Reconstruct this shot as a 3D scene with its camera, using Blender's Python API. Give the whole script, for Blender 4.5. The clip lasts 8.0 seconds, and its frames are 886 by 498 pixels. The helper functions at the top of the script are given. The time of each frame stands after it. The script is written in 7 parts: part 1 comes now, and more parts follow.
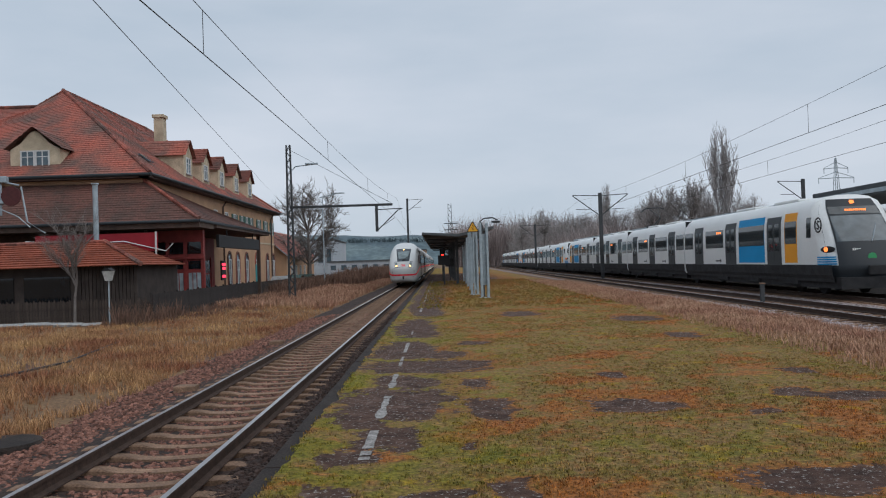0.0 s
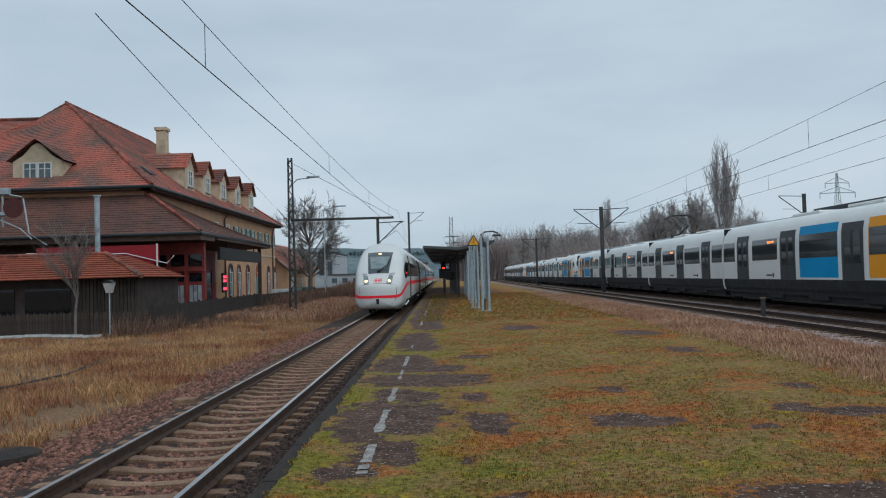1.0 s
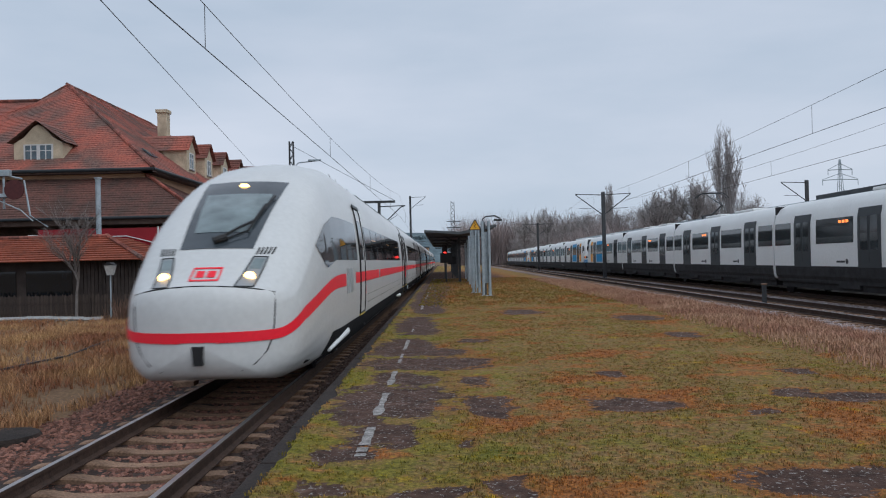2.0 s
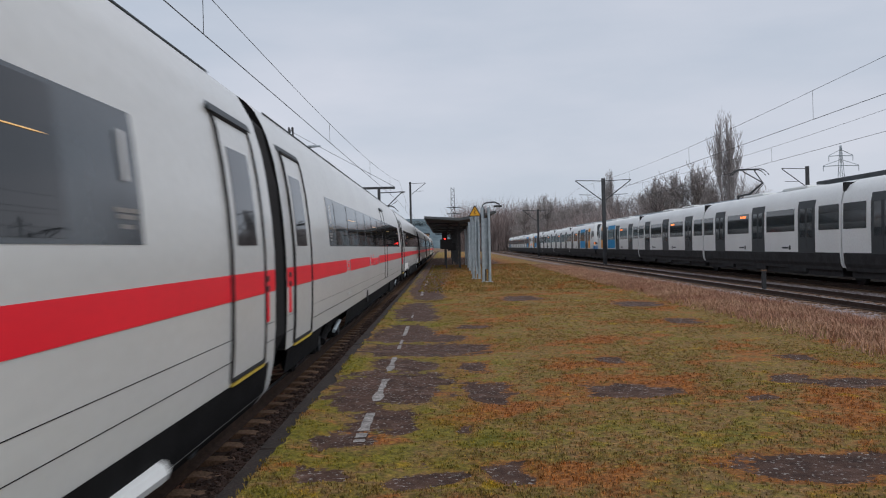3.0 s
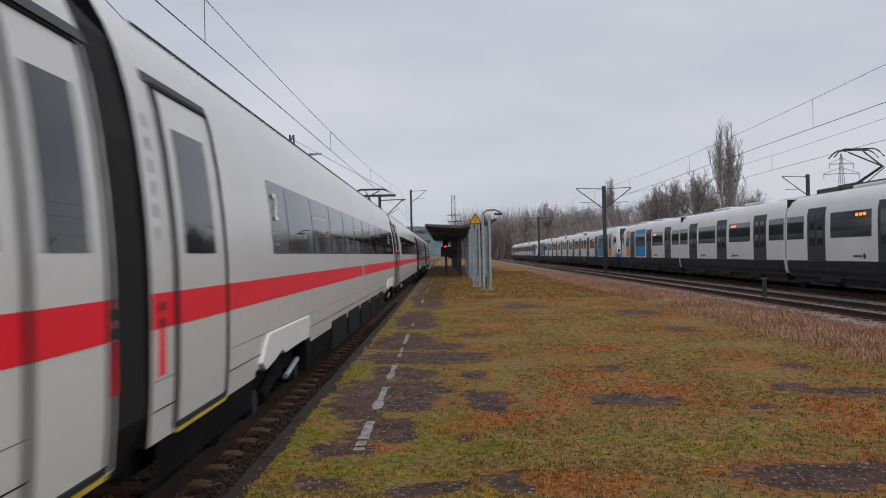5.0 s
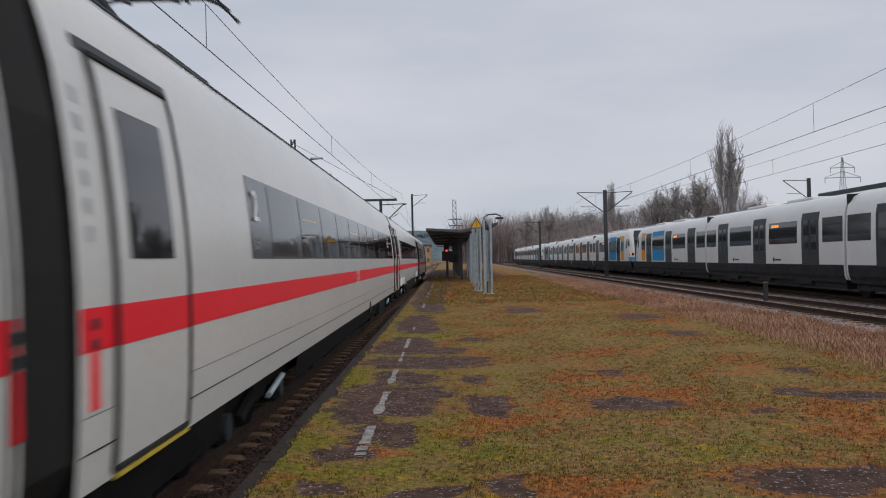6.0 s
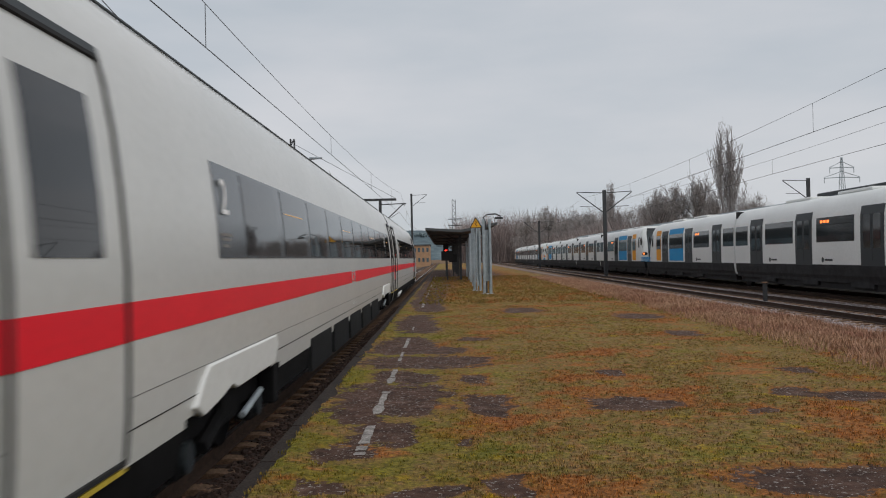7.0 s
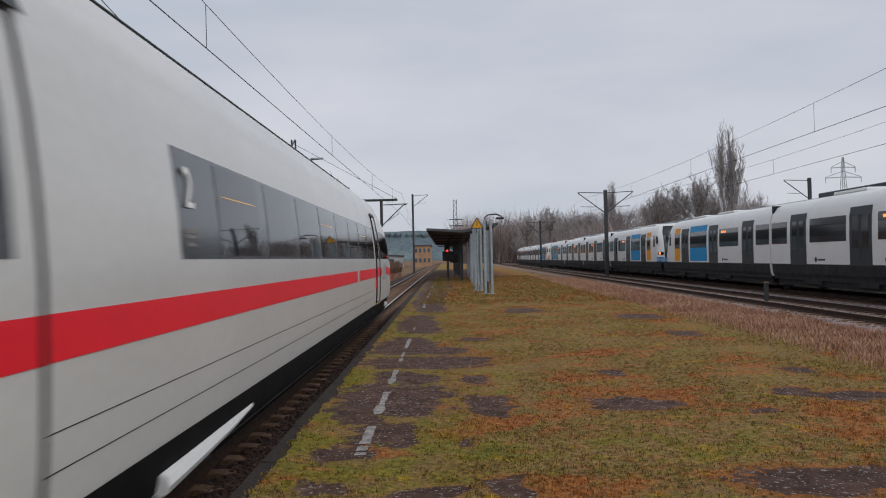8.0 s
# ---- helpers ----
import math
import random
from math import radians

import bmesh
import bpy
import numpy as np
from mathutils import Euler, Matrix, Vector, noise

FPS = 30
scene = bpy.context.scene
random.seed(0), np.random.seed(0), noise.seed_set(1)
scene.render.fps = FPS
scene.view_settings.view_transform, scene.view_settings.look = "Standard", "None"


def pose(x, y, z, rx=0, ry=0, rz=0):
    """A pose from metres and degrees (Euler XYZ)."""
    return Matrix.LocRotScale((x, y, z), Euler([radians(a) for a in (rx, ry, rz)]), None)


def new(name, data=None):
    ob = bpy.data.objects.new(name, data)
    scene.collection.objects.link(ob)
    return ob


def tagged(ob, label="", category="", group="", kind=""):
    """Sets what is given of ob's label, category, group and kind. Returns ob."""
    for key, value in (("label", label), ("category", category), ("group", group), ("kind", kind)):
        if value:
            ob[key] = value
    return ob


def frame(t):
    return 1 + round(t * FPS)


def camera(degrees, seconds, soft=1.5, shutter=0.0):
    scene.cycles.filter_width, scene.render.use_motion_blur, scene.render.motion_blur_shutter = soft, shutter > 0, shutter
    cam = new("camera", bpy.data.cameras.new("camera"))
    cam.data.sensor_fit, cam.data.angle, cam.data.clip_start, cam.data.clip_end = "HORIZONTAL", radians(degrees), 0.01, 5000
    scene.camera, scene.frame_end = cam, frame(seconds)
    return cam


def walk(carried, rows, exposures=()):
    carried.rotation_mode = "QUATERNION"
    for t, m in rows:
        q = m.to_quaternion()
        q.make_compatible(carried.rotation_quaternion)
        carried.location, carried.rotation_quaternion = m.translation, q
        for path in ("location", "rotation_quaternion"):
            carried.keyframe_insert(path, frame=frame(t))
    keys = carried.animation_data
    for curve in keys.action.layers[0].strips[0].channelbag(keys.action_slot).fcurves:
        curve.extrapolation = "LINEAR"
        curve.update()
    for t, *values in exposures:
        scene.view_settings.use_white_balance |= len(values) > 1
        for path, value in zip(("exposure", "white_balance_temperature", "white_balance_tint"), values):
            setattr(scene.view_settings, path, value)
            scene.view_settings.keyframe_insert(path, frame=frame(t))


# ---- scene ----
# ---- camera ----
cam = camera(57, 8.0, soft=1.1, shutter=0.15)
EYE = 2.02
PATH = [  # seconds, yaw, pitch, roll, x, y, z
    (0.0, -0.25, 0.97, 1.9, 0.0, 0.0, 0.0),
    (0.5, -0.15, 1.563, 1.664, 0.003, -0.004, 0.0),
    (1.0, -0.164, 1.903, 1.672, 0.022, -0.015, 0.003),
    (1.5, -0.101, 1.647, 1.567, 0.023, -0.001, -0.004),
    (2.0, -0.065, 0.825, 1.336, 0.038, 0.024, -0.01),
    (3.5, -0.047, -0.231, 1.336, 0.05, 0.03, -0.006),
    (4.0, -0.025, -0.18, 1.275, 0.051, 0.02, -0.001),
    (4.5, -0.044, 0.09, 1.231, 0.052, 0.02, -0.003),
    (6.0, 0.071, 0.682, 1.33, 0.058, 0.0, 0.004),
    (6.5, 0.051, 0.678, 1.314, 0.058, 0.01, 0.002),
    (7.0, 0.028, 0.667, 1.3, 0.057, 0.005, 0.004),
    (7.5, 0.041, 0.679, 1.315, 0.056, 0.01, 0.002),
    (8.0, 0.116, 0.691, 1.369, 0.064, 0.002, 0.004),
]
walk(cam, [(t, pose(x, y, EYE + z, 90 + p, r, w)) for t, w, p, r, x, y, z in PATH],
     exposures=((0.0, 0.0, 6280, 8.8), (0.5, -0.06, 6200, 6.5), (1.0, -0.03, 6080, 2.6), (1.5, 0.0, 6420, 13.0), (2.0, 0.0, 6110, 10.0), (3.5, 0.0, 6640, 14.5),
                (4.0, 0.0, 6690, 15.0), (4.5, 0.0, 6740, 15.5), (6.0, -0.06, 6690, 14.0), (6.5, -0.06, 6700, 14.0), (7.0, -0.06, 6900, 11.0), (7.5, -0.07, 7000, 10.5), (8.0, -0.04, 6690, 14.0)))


# ---- sky and sun: an even overcast ----
SUN_ROT, SUN_EL = radians(130), radians(48)
world = bpy.data.worlds.new("sky")
scene.world = world
world.use_nodes = True
wt = world.node_tree
wn, wl = wt.nodes, wt.links
wn.clear()
w_out = wn.new("ShaderNodeOutputWorld")
w_bg = wn.new("ShaderNodeBackground")
w_sky = wn.new("ShaderNodeTexSky")
w_sky.sky_type = "NISHITA"
w_sky.sun_disc = False
w_sky.sun_elevation, w_sky.sun_rotation = SUN_EL, SUN_ROT
w_co = wn.new("ShaderNodeTexCoord")
w_map = wn.new("ShaderNodeMapping")
w_map.inputs["Scale"].default_value = (1.2, 1.2, 4.5)
w_noise = wn.new("ShaderNodeTexNoise")
w_noise.inputs["Scale"].default_value = 1.6
w_noise.inputs["Detail"].default_value = 6.0
w_noise.inputs["Roughness"].default_value = 0.5
w_ramp = wn.new("ShaderNodeValToRGB")
w_ramp.color_ramp.elements[0].position, w_ramp.color_ramp.elements[1].position = 0.32, 0.68
w_ramp.color_ramp.elements[0].color = (4.3, 4.95, 5.7, 1)
w_ramp.color_ramp.elements[1].color = (5.9, 6.2, 6.8, 1)
w_mix = wn.new("ShaderNodeMix")
w_mix.data_type = "RGBA"
w_mix.inputs[0].default_value = 0.93
wl.new(w_co.outputs["Generated"], w_map.inputs["Vector"])
wl.new(w_map.outputs["Vector"], w_noise.inputs["Vector"])
wl.new(w_noise.outputs["Fac"], w_ramp.inputs["Fac"])
wl.new(w_sky.outputs["Color"], w_mix.inputs[6])
wl.new(w_ramp.outputs["Color"], w_mix.inputs[7])
wl.new(w_mix.outputs[2], w_bg.inputs["Color"])
w_bg.inputs["Strength"].default_value = 0.112
wl.new(w_bg.outputs[0], w_out.inputs["Surface"])

sun_data = bpy.data.lights.new("sun", "SUN")
sun_data.energy, sun_data.angle, sun_data.color = 1.2, radians(70), (1.0, 0.97, 0.93)
sun = new("sun", sun_data)
sun.rotation_euler = Euler((radians(90) - SUN_EL, 0, radians(50)))


# ---- materials ----
def mat(name, color, rough=0.8, metal=0.0, var=0.25, scale=6.0, bump=0.1, grain=60.0, second=None, spec=0.4, emit=None, island=0.0):
    """A surface with broad stains, fine grain and relief, in object metres."""
    m = bpy.data.materials.new(name)
    m.use_nodes = True
    nt = m.node_tree
    n, l = nt.nodes, nt.links
    b = n["Principled BSDF"]
    b.inputs["Roughness"].default_value = rough
    b.inputs["Metallic"].default_value = metal
    b.inputs["Specular IOR Level"].default_value = spec
    co = n.new("ShaderNodeTexCoord")
    big = n.new("ShaderNodeTexNoise")
    big.inputs["Scale"].default_value, big.inputs["Detail"].default_value = scale, 5
    fine = n.new("ShaderNodeTexNoise")
    fine.inputs["Scale"].default_value, fine.inputs["Detail"].default_value = grain, 3
    l.new(co.outputs["Object"], big.inputs["Vector"])
    l.new(co.outputs["Object"], fine.inputs["Vector"])
    ramp = n.new("ShaderNodeValToRGB")
    ramp.color_ramp.elements[0].position, ramp.color_ramp.elements[1].position = 0.35, 0.65
    c2 = second or tuple(v * (1 - var) for v in color)
    ramp.color_ramp.elements[0].color, ramp.color_ramp.elements[1].color = (*c2, 1), (*color, 1)
    l.new(big.outputs["Fac"], ramp.inputs["Fac"])
    mul = n.new("ShaderNodeMix")
    mul.data_type, mul.blend_type = "RGBA", "MULTIPLY"
    mul.inputs[0].default_value = 1.0
    mr = n.new("ShaderNodeMapRange")
    mr.inputs["From Min"].default_value, mr.inputs["From Max"].default_value = 0.3, 0.7
    mr.inputs["To Min"].default_value, mr.inputs["To Max"].default_value = 1 - var, 1 + var * 0.5
    l.new(fine.outputs["Fac"], mr.inputs["Value"])
    l.new(ramp.outputs["Color"], mul.inputs[6])
    l.new(mr.outputs["Result"], mul.inputs[7])
    last = mul.outputs[2]
    if island:
        geo = n.new("ShaderNodeNewGeometry")
        info = n.new("ShaderNodeObjectInfo")
        add = n.new("ShaderNodeMath")
        add.operation = "ADD"
        l.new(geo.outputs["Random Per Island"], add.inputs[0])
        l.new(info.outputs["Random"], add.inputs[1])
        fr = n.new("ShaderNodeMath")
        fr.operation = "FRACT"
        l.new(add.outputs[0], fr.inputs[0])
        mr2 = n.new("ShaderNodeMapRange")
        mr2.inputs["To Min"].default_value, mr2.inputs["To Max"].default_value = 1 - island, 1 + island
        l.new(fr.outputs[0], mr2.inputs["Value"])
        mul2 = n.new("ShaderNodeMix")
        mul2.data_type, mul2.blend_type = "RGBA", "MULTIPLY"
        mul2.inputs[0].default_value = 1.0
        l.new(last, mul2.inputs[6])
        l.new(mr2.outputs["Result"], mul2.inputs[7])
        last = mul2.outputs[2]
    l.new(last, b.inputs["Base Color"])
    if bump:
        bp = n.new("ShaderNodeBump")
        bp.inputs["Strength"].default_value, bp.inputs["Distance"].default_value = bump, 0.02
        l.new(fine.outputs["Fac"], bp.inputs["Height"])
        l.new(bp.outputs["Normal"], b.inputs["Normal"])
    if emit:
        b.inputs["Emission Color"].default_value = (*emit[:3], 1)
        b.inputs["Emission Strength"].default_value = emit[3]
    return m


def glass(name, color, rough=0.04, spec=0.6, var=0.3):
    return mat(name, color, rough, 0, var, 1.2, 0.0, 3.0, spec=spec)


M = {
    "rail_side": mat("rusty_rail_steel", (0.075, 0.045, 0.033), 0.85, 0.2, 0.4, 8, 0.2),
    "rail_top": mat("polished_rail_steel", (0.55, 0.55, 0.56), 0.28, 0.9, 0.2, 2, 0.0),
    "sleeper": mat("concrete_sleeper", (0.29, 0.178, 0.115), 0.9, 0, 0.45, 3, 0.4, 40, island=0.15),
    # bed colour holds the shade in the gaps between the loose stones
    "ballast": mat("rusty_shaded_ballast", (0.060, 0.036, 0.028), 0.95, 0, 0.55, 2.5, 1.0, 22),
    "stone": mat("ballast_stone", (0.25, 0.118, 0.085), 0.92, 0, 0.35, 6, 0.6, 60, island=0.6),
    "stone_pale": mat("pale_ballast_stone", (0.44, 0.37, 0.36), 0.92, 0, 0.3, 6, 0.4, 60, island=0.3),
    "white": mat("white_train_paint", (0.625, 0.64, 0.63), 0.26, 0, 0.05, 0.6, 0.0, 12, spec=0.5),
    "sbahn_white": mat("pale_grey_train_paint", (0.76, 0.78, 0.77), 0.4, 0, 0.06, 0.6, 0.0, 12),
    "red": mat("traffic_red_band", (0.94, 0.014, 0.036), 0.4, 0, 0.06, 1, 0.0, 20),
    "glass_dark": glass("tinted_train_glass", (0.012, 0.015, 0.018), 0.03, 0.5),
    "under": mat("dark_underframe", (0.012, 0.012, 0.013), 0.9, 0, 0.4, 3, 0.2, spec=0.12),
    "seam": mat("black_rubber_seam", (0.012, 0.012, 0.013), 0.75, 0, 0.2, 5, 0.0),
    "door_grey": mat("anthracite_door", (0.036, 0.044, 0.049), 0.5, 0, 0.1, 2, 0.0, spec=0.25),
    "blue": mat("sky_blue_panel", (0.002, 0.29, 0.62), 0.5, 0, 0.06, 1, 0.0, spec=0.15),
    "orange": mat("orange_panel", (0.86, 0.36, 0.02), 0.5, 0, 0.06, 1, 0.0, spec=0.15),
    "steel": mat("galvanised_steel", (0.42, 0.49, 0.53), 0.5, 0.3, 0.25, 4, 0.1),
    "mast": mat("weathered_mast_steel", (0.075, 0.08, 0.085), 0.7, 0.3, 0.3, 5, 0.1),
    "wire": mat("dark_copper_wire", (0.045, 0.045, 0.048), 0.6, 0.4, 0.2, 5, 0.0),
    "tile": mat("red_clay_roof_tile", (0.31, 0.088, 0.060), 0.85, 0, 0.5, 0.45, 0.6, 9, second=(0.125, 0.075, 0.062), island=0.4),
    "tile_brown": mat("brown_weathered_roof_tile", (0.20, 0.088, 0.068), 0.88, 0, 0.4, 0.8, 0.5, 9, second=(0.11, 0.068, 0.056), island=0.3),
    "stucco": mat("ochre_stucco", (0.52, 0.32, 0.19), 0.9, 0, 0.25, 0.7, 0.3, 30, second=(0.40, 0.25, 0.155)),
    "cream": mat("weathered_cream_stucco", (0.60, 0.50, 0.36), 0.9, 0, 0.3, 1.5, 0.3, 30),
    "wood": mat("dark_brown_timber", (0.115, 0.078, 0.062), 0.85, 0, 0.35, 3, 0.3, 25),
    "wood_red": mat("red_brown_painted_timber", (0.26, 0.04, 0.036), 0.6, 0, 0.25, 3, 0.1),
    "pane": glass("window_pane", (0.10, 0.15, 0.18), 0.06),
    "frame_white": mat("white_window_paint", (0.62, 0.63, 0.62), 0.6, 0, 0.1, 3, 0.05),
    "shutter": mat("green_shutter", (0.05, 0.13, 0.11), 0.7, 0, 0.2, 3, 0.1),
    "teal": mat("teal_door", (0.03, 0.30, 0.33), 0.6, 0, 0.2, 3, 0.1),
    "bark": mat("grey_bark", (0.22, 0.195, 0.18), 0.95, 0, 0.3, 4, 0.4),
    # twigs of the far trees, paled to carry the whitish haze
    "twig": mat("haze_pale_twigs", (0.44, 0.405, 0.39), 0.95, 0, 0.3, 1, 0.0),
    # blue-grey distance haze is painted into the hill colours
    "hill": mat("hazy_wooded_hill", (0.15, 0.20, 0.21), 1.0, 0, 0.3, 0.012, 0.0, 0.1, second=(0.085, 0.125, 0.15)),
    "bush": mat("leafless_undergrowth", (0.15, 0.085, 0.06), 1.0, 0, 0.4, 0.8, 0.3, 12),
    "concrete": mat("worn_concrete", (0.30, 0.29, 0.28), 0.9, 0, 0.25, 1.5, 0.3, 40),
    "kerb": mat("dark_platform_edge", (0.044, 0.031, 0.025), 0.92, 0, 0.6, 2.5, 0.4, 40),
    "paint_line": mat("worn_white_paint", (0.40, 0.38, 0.36), 0.9, 0, 0.5, 14, 0.2, 50),
    "roof_grey": mat("grey_canopy_roof", (0.10, 0.11, 0.115), 0.8, 0, 0.25, 1, 0.1),
    "yellow_sign": mat("yellow_warning_sign", (0.85, 0.42, 0.03), 0.5, 0, 0.05, 3, 0.0),
    "black": mat("black_paint", (0.015, 0.015, 0.016), 0.6, 0, 0.2, 3, 0.0),
    "lamp_warm": mat("warm_headlight", (0.9, 0.6, 0.2), 0.3, 0, 0.0, 3, 0.0, emit=(1.0, 0.55, 0.16, 6.0)),
    "lamp_white": mat("white_marker_light", (0.9, 0.85, 0.8), 0.3, 0, 0.0, 3, 0.0, emit=(1.0, 0.82, 0.66, 3.0)),
    "led": mat("amber_destination_display", (0.8, 0.3, 0.1), 0.5, 0, 0.0, 3, 0.0, emit=(1.0, 0.22, 0.04, 1.6)),
    "neon": mat("red_neon", (0.8, 0.05, 0.1), 0.5, 0, 0.0, 3, 0.0, emit=(1.0, 0.05, 0.10, 1.6)),
    "signal_red": mat("red_signal", (0.8, 0.02, 0.02), 0.5, 0, 0.0, 3, 0.0, emit=(1.0, 0.03, 0.02, 4.0)),
    "strip_light": mat("warm_interior_strip_light", (0.9, 0.6, 0.3), 0.5, 0, 0.0, 3, 0.0, emit=(1.0, 0.55, 0.18, 0.4)),
}


# ---- mesh helpers ----
def part(name, bm, material, parent=None, label="", smooth=False):
    me = bpy.data.meshes.new(name)
    bmesh.ops.recalc_face_normals(bm, faces=bm.faces)
    bm.to_mesh(me)
    bm.free()
    if smooth:
        me.shade_smooth()
    for x in (material if isinstance(material, (list, tuple)) else [material]):
        me.materials.append(x)
    ob = new(name, me)
    if parent:
        ob.parent = parent
    return tagged(ob, label)


def again(ob, m=None, parent=None):
    """One more object on the same mesh."""
    o = new(ob.name, ob.data)
    o.parent = parent or ob.parent
    if m is not None:
        o.matrix_basis = m
    if "label" in ob:
        o["label"] = ob["label"]
    return o


def thing(name, label, category, group="", m=None, kind=""):
    e = new(name)
    e.empty_display_size = 0.2
    if m is not None:
        e.matrix_basis = m
    return tagged(e, label, category, group, kind)


def box(bm, x0, x1, y0, y1, z0, z1, bevel=0.0, mi=0):
    v = [bm.verts.new(p) for p in ((x0, y0, z0), (x1, y0, z0), (x1, y1, z0), (x0, y1, z0), (x0, y0, z1), (x1, y0, z1), (x1, y1, z1), (x0, y1, z1))]
    fs = [bm.faces.new([v[i] for i in f]) for f in ((3, 2, 1, 0), (4, 5, 6, 7), (0, 1, 5, 4), (1, 2, 6, 5), (2, 3, 7, 6), (3, 0, 4, 7))]
    for f_ in fs:
        f_.material_index = mi
    if bevel:
        bmesh.ops.bevel(bm, geom=list({e for f_ in fs for e in f_.edges}), offset=bevel, segments=2, affect="EDGES", profile=0.5)
    return v


def boxed(*a, bevel=0.0):
    bm = bmesh.new()
    box(bm, *a, bevel=bevel)
    return bm


def tube(bm, pts, r, sides=6, r1=None):
    """A tapering round bar along points."""
    pts = [Vector(p) for p in pts]
    rings = []
    for i, p in enumerate(pts):
        d = (pts[min(i + 1, len(pts) - 1)] - pts[max(i - 1, 0)]).normalized()
        a = d.orthogonal().normalized()
        b = d.cross(a)
        rr = r if r1 is None else r + (r1 - r) * i / (len(pts) - 1)
        rings.append([bm.verts.new(p + rr * (math.cos(2 * math.pi * k / sides) * a + math.sin(2 * math.pi * k / sides) * b)) for k in range(sides)])
    for q, s in zip(rings, rings[1:]):
        for k in range(sides):
            bm.faces.new((q[k], q[(k + 1) % sides], s[(k + 1) % sides], s[k]))
    if sides > 2:
        bm.faces.new(rings[0][::-1])
        bm.faces.new(rings[-1])


def tubed(pts, r, sides=6, r1=None):
    bm = bmesh.new()
    tube(bm, pts, r, sides, r1)
    return bm


def prism(bm, poly, axis, a, b, mi=0):
    """A polygon of (u, v) pushed along an axis from a to b."""
    def at(u, v, w):
        return {0: (w, u, v), 1: (u, w, v), 2: (u, v, w)}[axis]
    p = [bm.verts.new(at(u, v, a)) for u, v in poly]
    q = [bm.verts.new(at(u, v, b)) for u, v in poly]
    n = len(poly)
    fs = [bm.faces.new(p[::-1]), bm.faces.new(q)]
    fs += [bm.faces.new((p[i], p[(i + 1) % n], q[(i + 1) % n], q[i])) for i in range(n)]
    for f_ in fs:
        f_.material_index = mi


def prismed(poly, axis, a, b):
    bm = bmesh.new()
    prism(bm, poly, axis, a, b)
    return bm


def lettering(name, body, size, material, m, parent, depth=0.003):
    cu = bpy.data.curves.new(name, "FONT")
    cu.body, cu.size, cu.extrude = body, size, depth
    cu.align_x, cu.align_y = "CENTER", "CENTER"
    tmp = bpy.data.objects.new(name, cu)
    scene.collection.objects.link(tmp)
    bpy.context.view_layer.update()
    me = bpy.data.meshes.new_from_object(tmp)
    bpy.data.objects.remove(tmp)
    me.materials.clear()
    me.materials.append(material)
    ob = new(name, me)
    ob.parent = parent
    ob.matrix_basis = m
    return ob


# ---- ground ----
TRACK = -3.30          # centre of the near track
EDGE = -1.56           # platform edge
TOP = 0.32             # platform top
SLOPE = 0.02           # the far tracks lie at a slight angle
RAIL2 = 0.30           # rail height of the far tracks


def far_x(x0, y):
    return x0 + SLOPE * (y - 35)


def ground_height(x, y):
    h = -0.42 + 0.05 * noise.noise((x * 0.25, y * 0.25, 0)) + 0.03 * noise.noise((x * 0.9, y * 0.9, 3))
    if x < -7:
        h += 0.18 * min(1, (-7 - x) / 6)
    if x > 6:
        h += 0.58 * min(1, (x - 6) / 1.6)
        h -= 0.62 * min(1, max(0, (x - 9.1 - 0.02 * min(y, 100)) / 0.9))
    return h


def make_ground():
    xs = [-3000, -900, -300, -120, -70, -50] + [-40 + 0.8 * i for i in range(44)] + [-4.6, -2.0, 3, 6, 6.8, 7.6, 8.3, 8.8, 9.2, 9.6, 10, 10.4, 10.8, 11.4, 12, 14, 18, 24, 34, 60, 120, 300, 900, 3000]
    ys = [-600, -150, -40, -12] + [-6 + 0.9 * i for i in range(70)] + [60 + 4 * i for i in range(1, 26)] + [180, 230, 320, 500, 900, 1700, 3500]
    bm = bmesh.new()
    g = [[bm.verts.new((x, y, ground_height(x, y) if abs(x) < 100 and y < 400 else -0.3)) for x in xs] for y in ys]
    for j in range(len(ys) - 1):
        for i in range(len(xs) - 1):
            bm.faces.new((g[j][i], g[j][i + 1], g[j + 1][i + 1], g[j + 1][i]))
    m = mat("dry_winter_grass_soil", (0.24, 0.15, 0.07), 0.95, 0, 0.5, 0.35, 1.0, 14, second=(0.13, 0.065, 0.042))
    return tagged(part("ground", bm, m, None, "dry winter grass and bare brown soil beside the tracks", True), "", "ground", kind="structure")


make_ground()


# ---- tracks ----
RAIL_SHAPE = [(-0.075, -0.16), (0.075, -0.16), (0.075, -0.145), (0.012, -0.125), (0.012, -0.045), (0.036, -0.035), (0.036, -0.004), (0.03, 0.0), (-0.03, 0.0), (-0.036, -0.004), (-0.036, -0.035), (-0.012, -0.045), (-0.012, -0.125), (-0.075, -0.145)]


def sleeper_mesh():
    bm = bmesh.new()
    prof = [(-1.3, -0.19), (-0.95, -0.158), (-0.55, -0.158), (-0.35, -0.20), (0.0, -0.212), (0.35, -0.20), (0.55, -0.158), (0.95, -0.158), (1.3, -0.19), (1.3, -0.34), (-1.3, -0.34)]
    prism(bm, prof, 1, -0.10, 0.10)
    me = bpy.data.meshes.new("sleeper")
    bmesh.ops.bevel(bm, geom=[e for e in bm.edges if e.verts[0].co.z > -0.3 and e.verts[1].co.z > -0.3], offset=0.02, segments=1, affect="EDGES")
    bmesh.ops.recalc_face_normals(bm, faces=bm.faces)
    bm.to_mesh(me)
    bm.free()
    me.materials.append(M["sleeper"])
    return me


SLEEPER = sleeper_mesh()


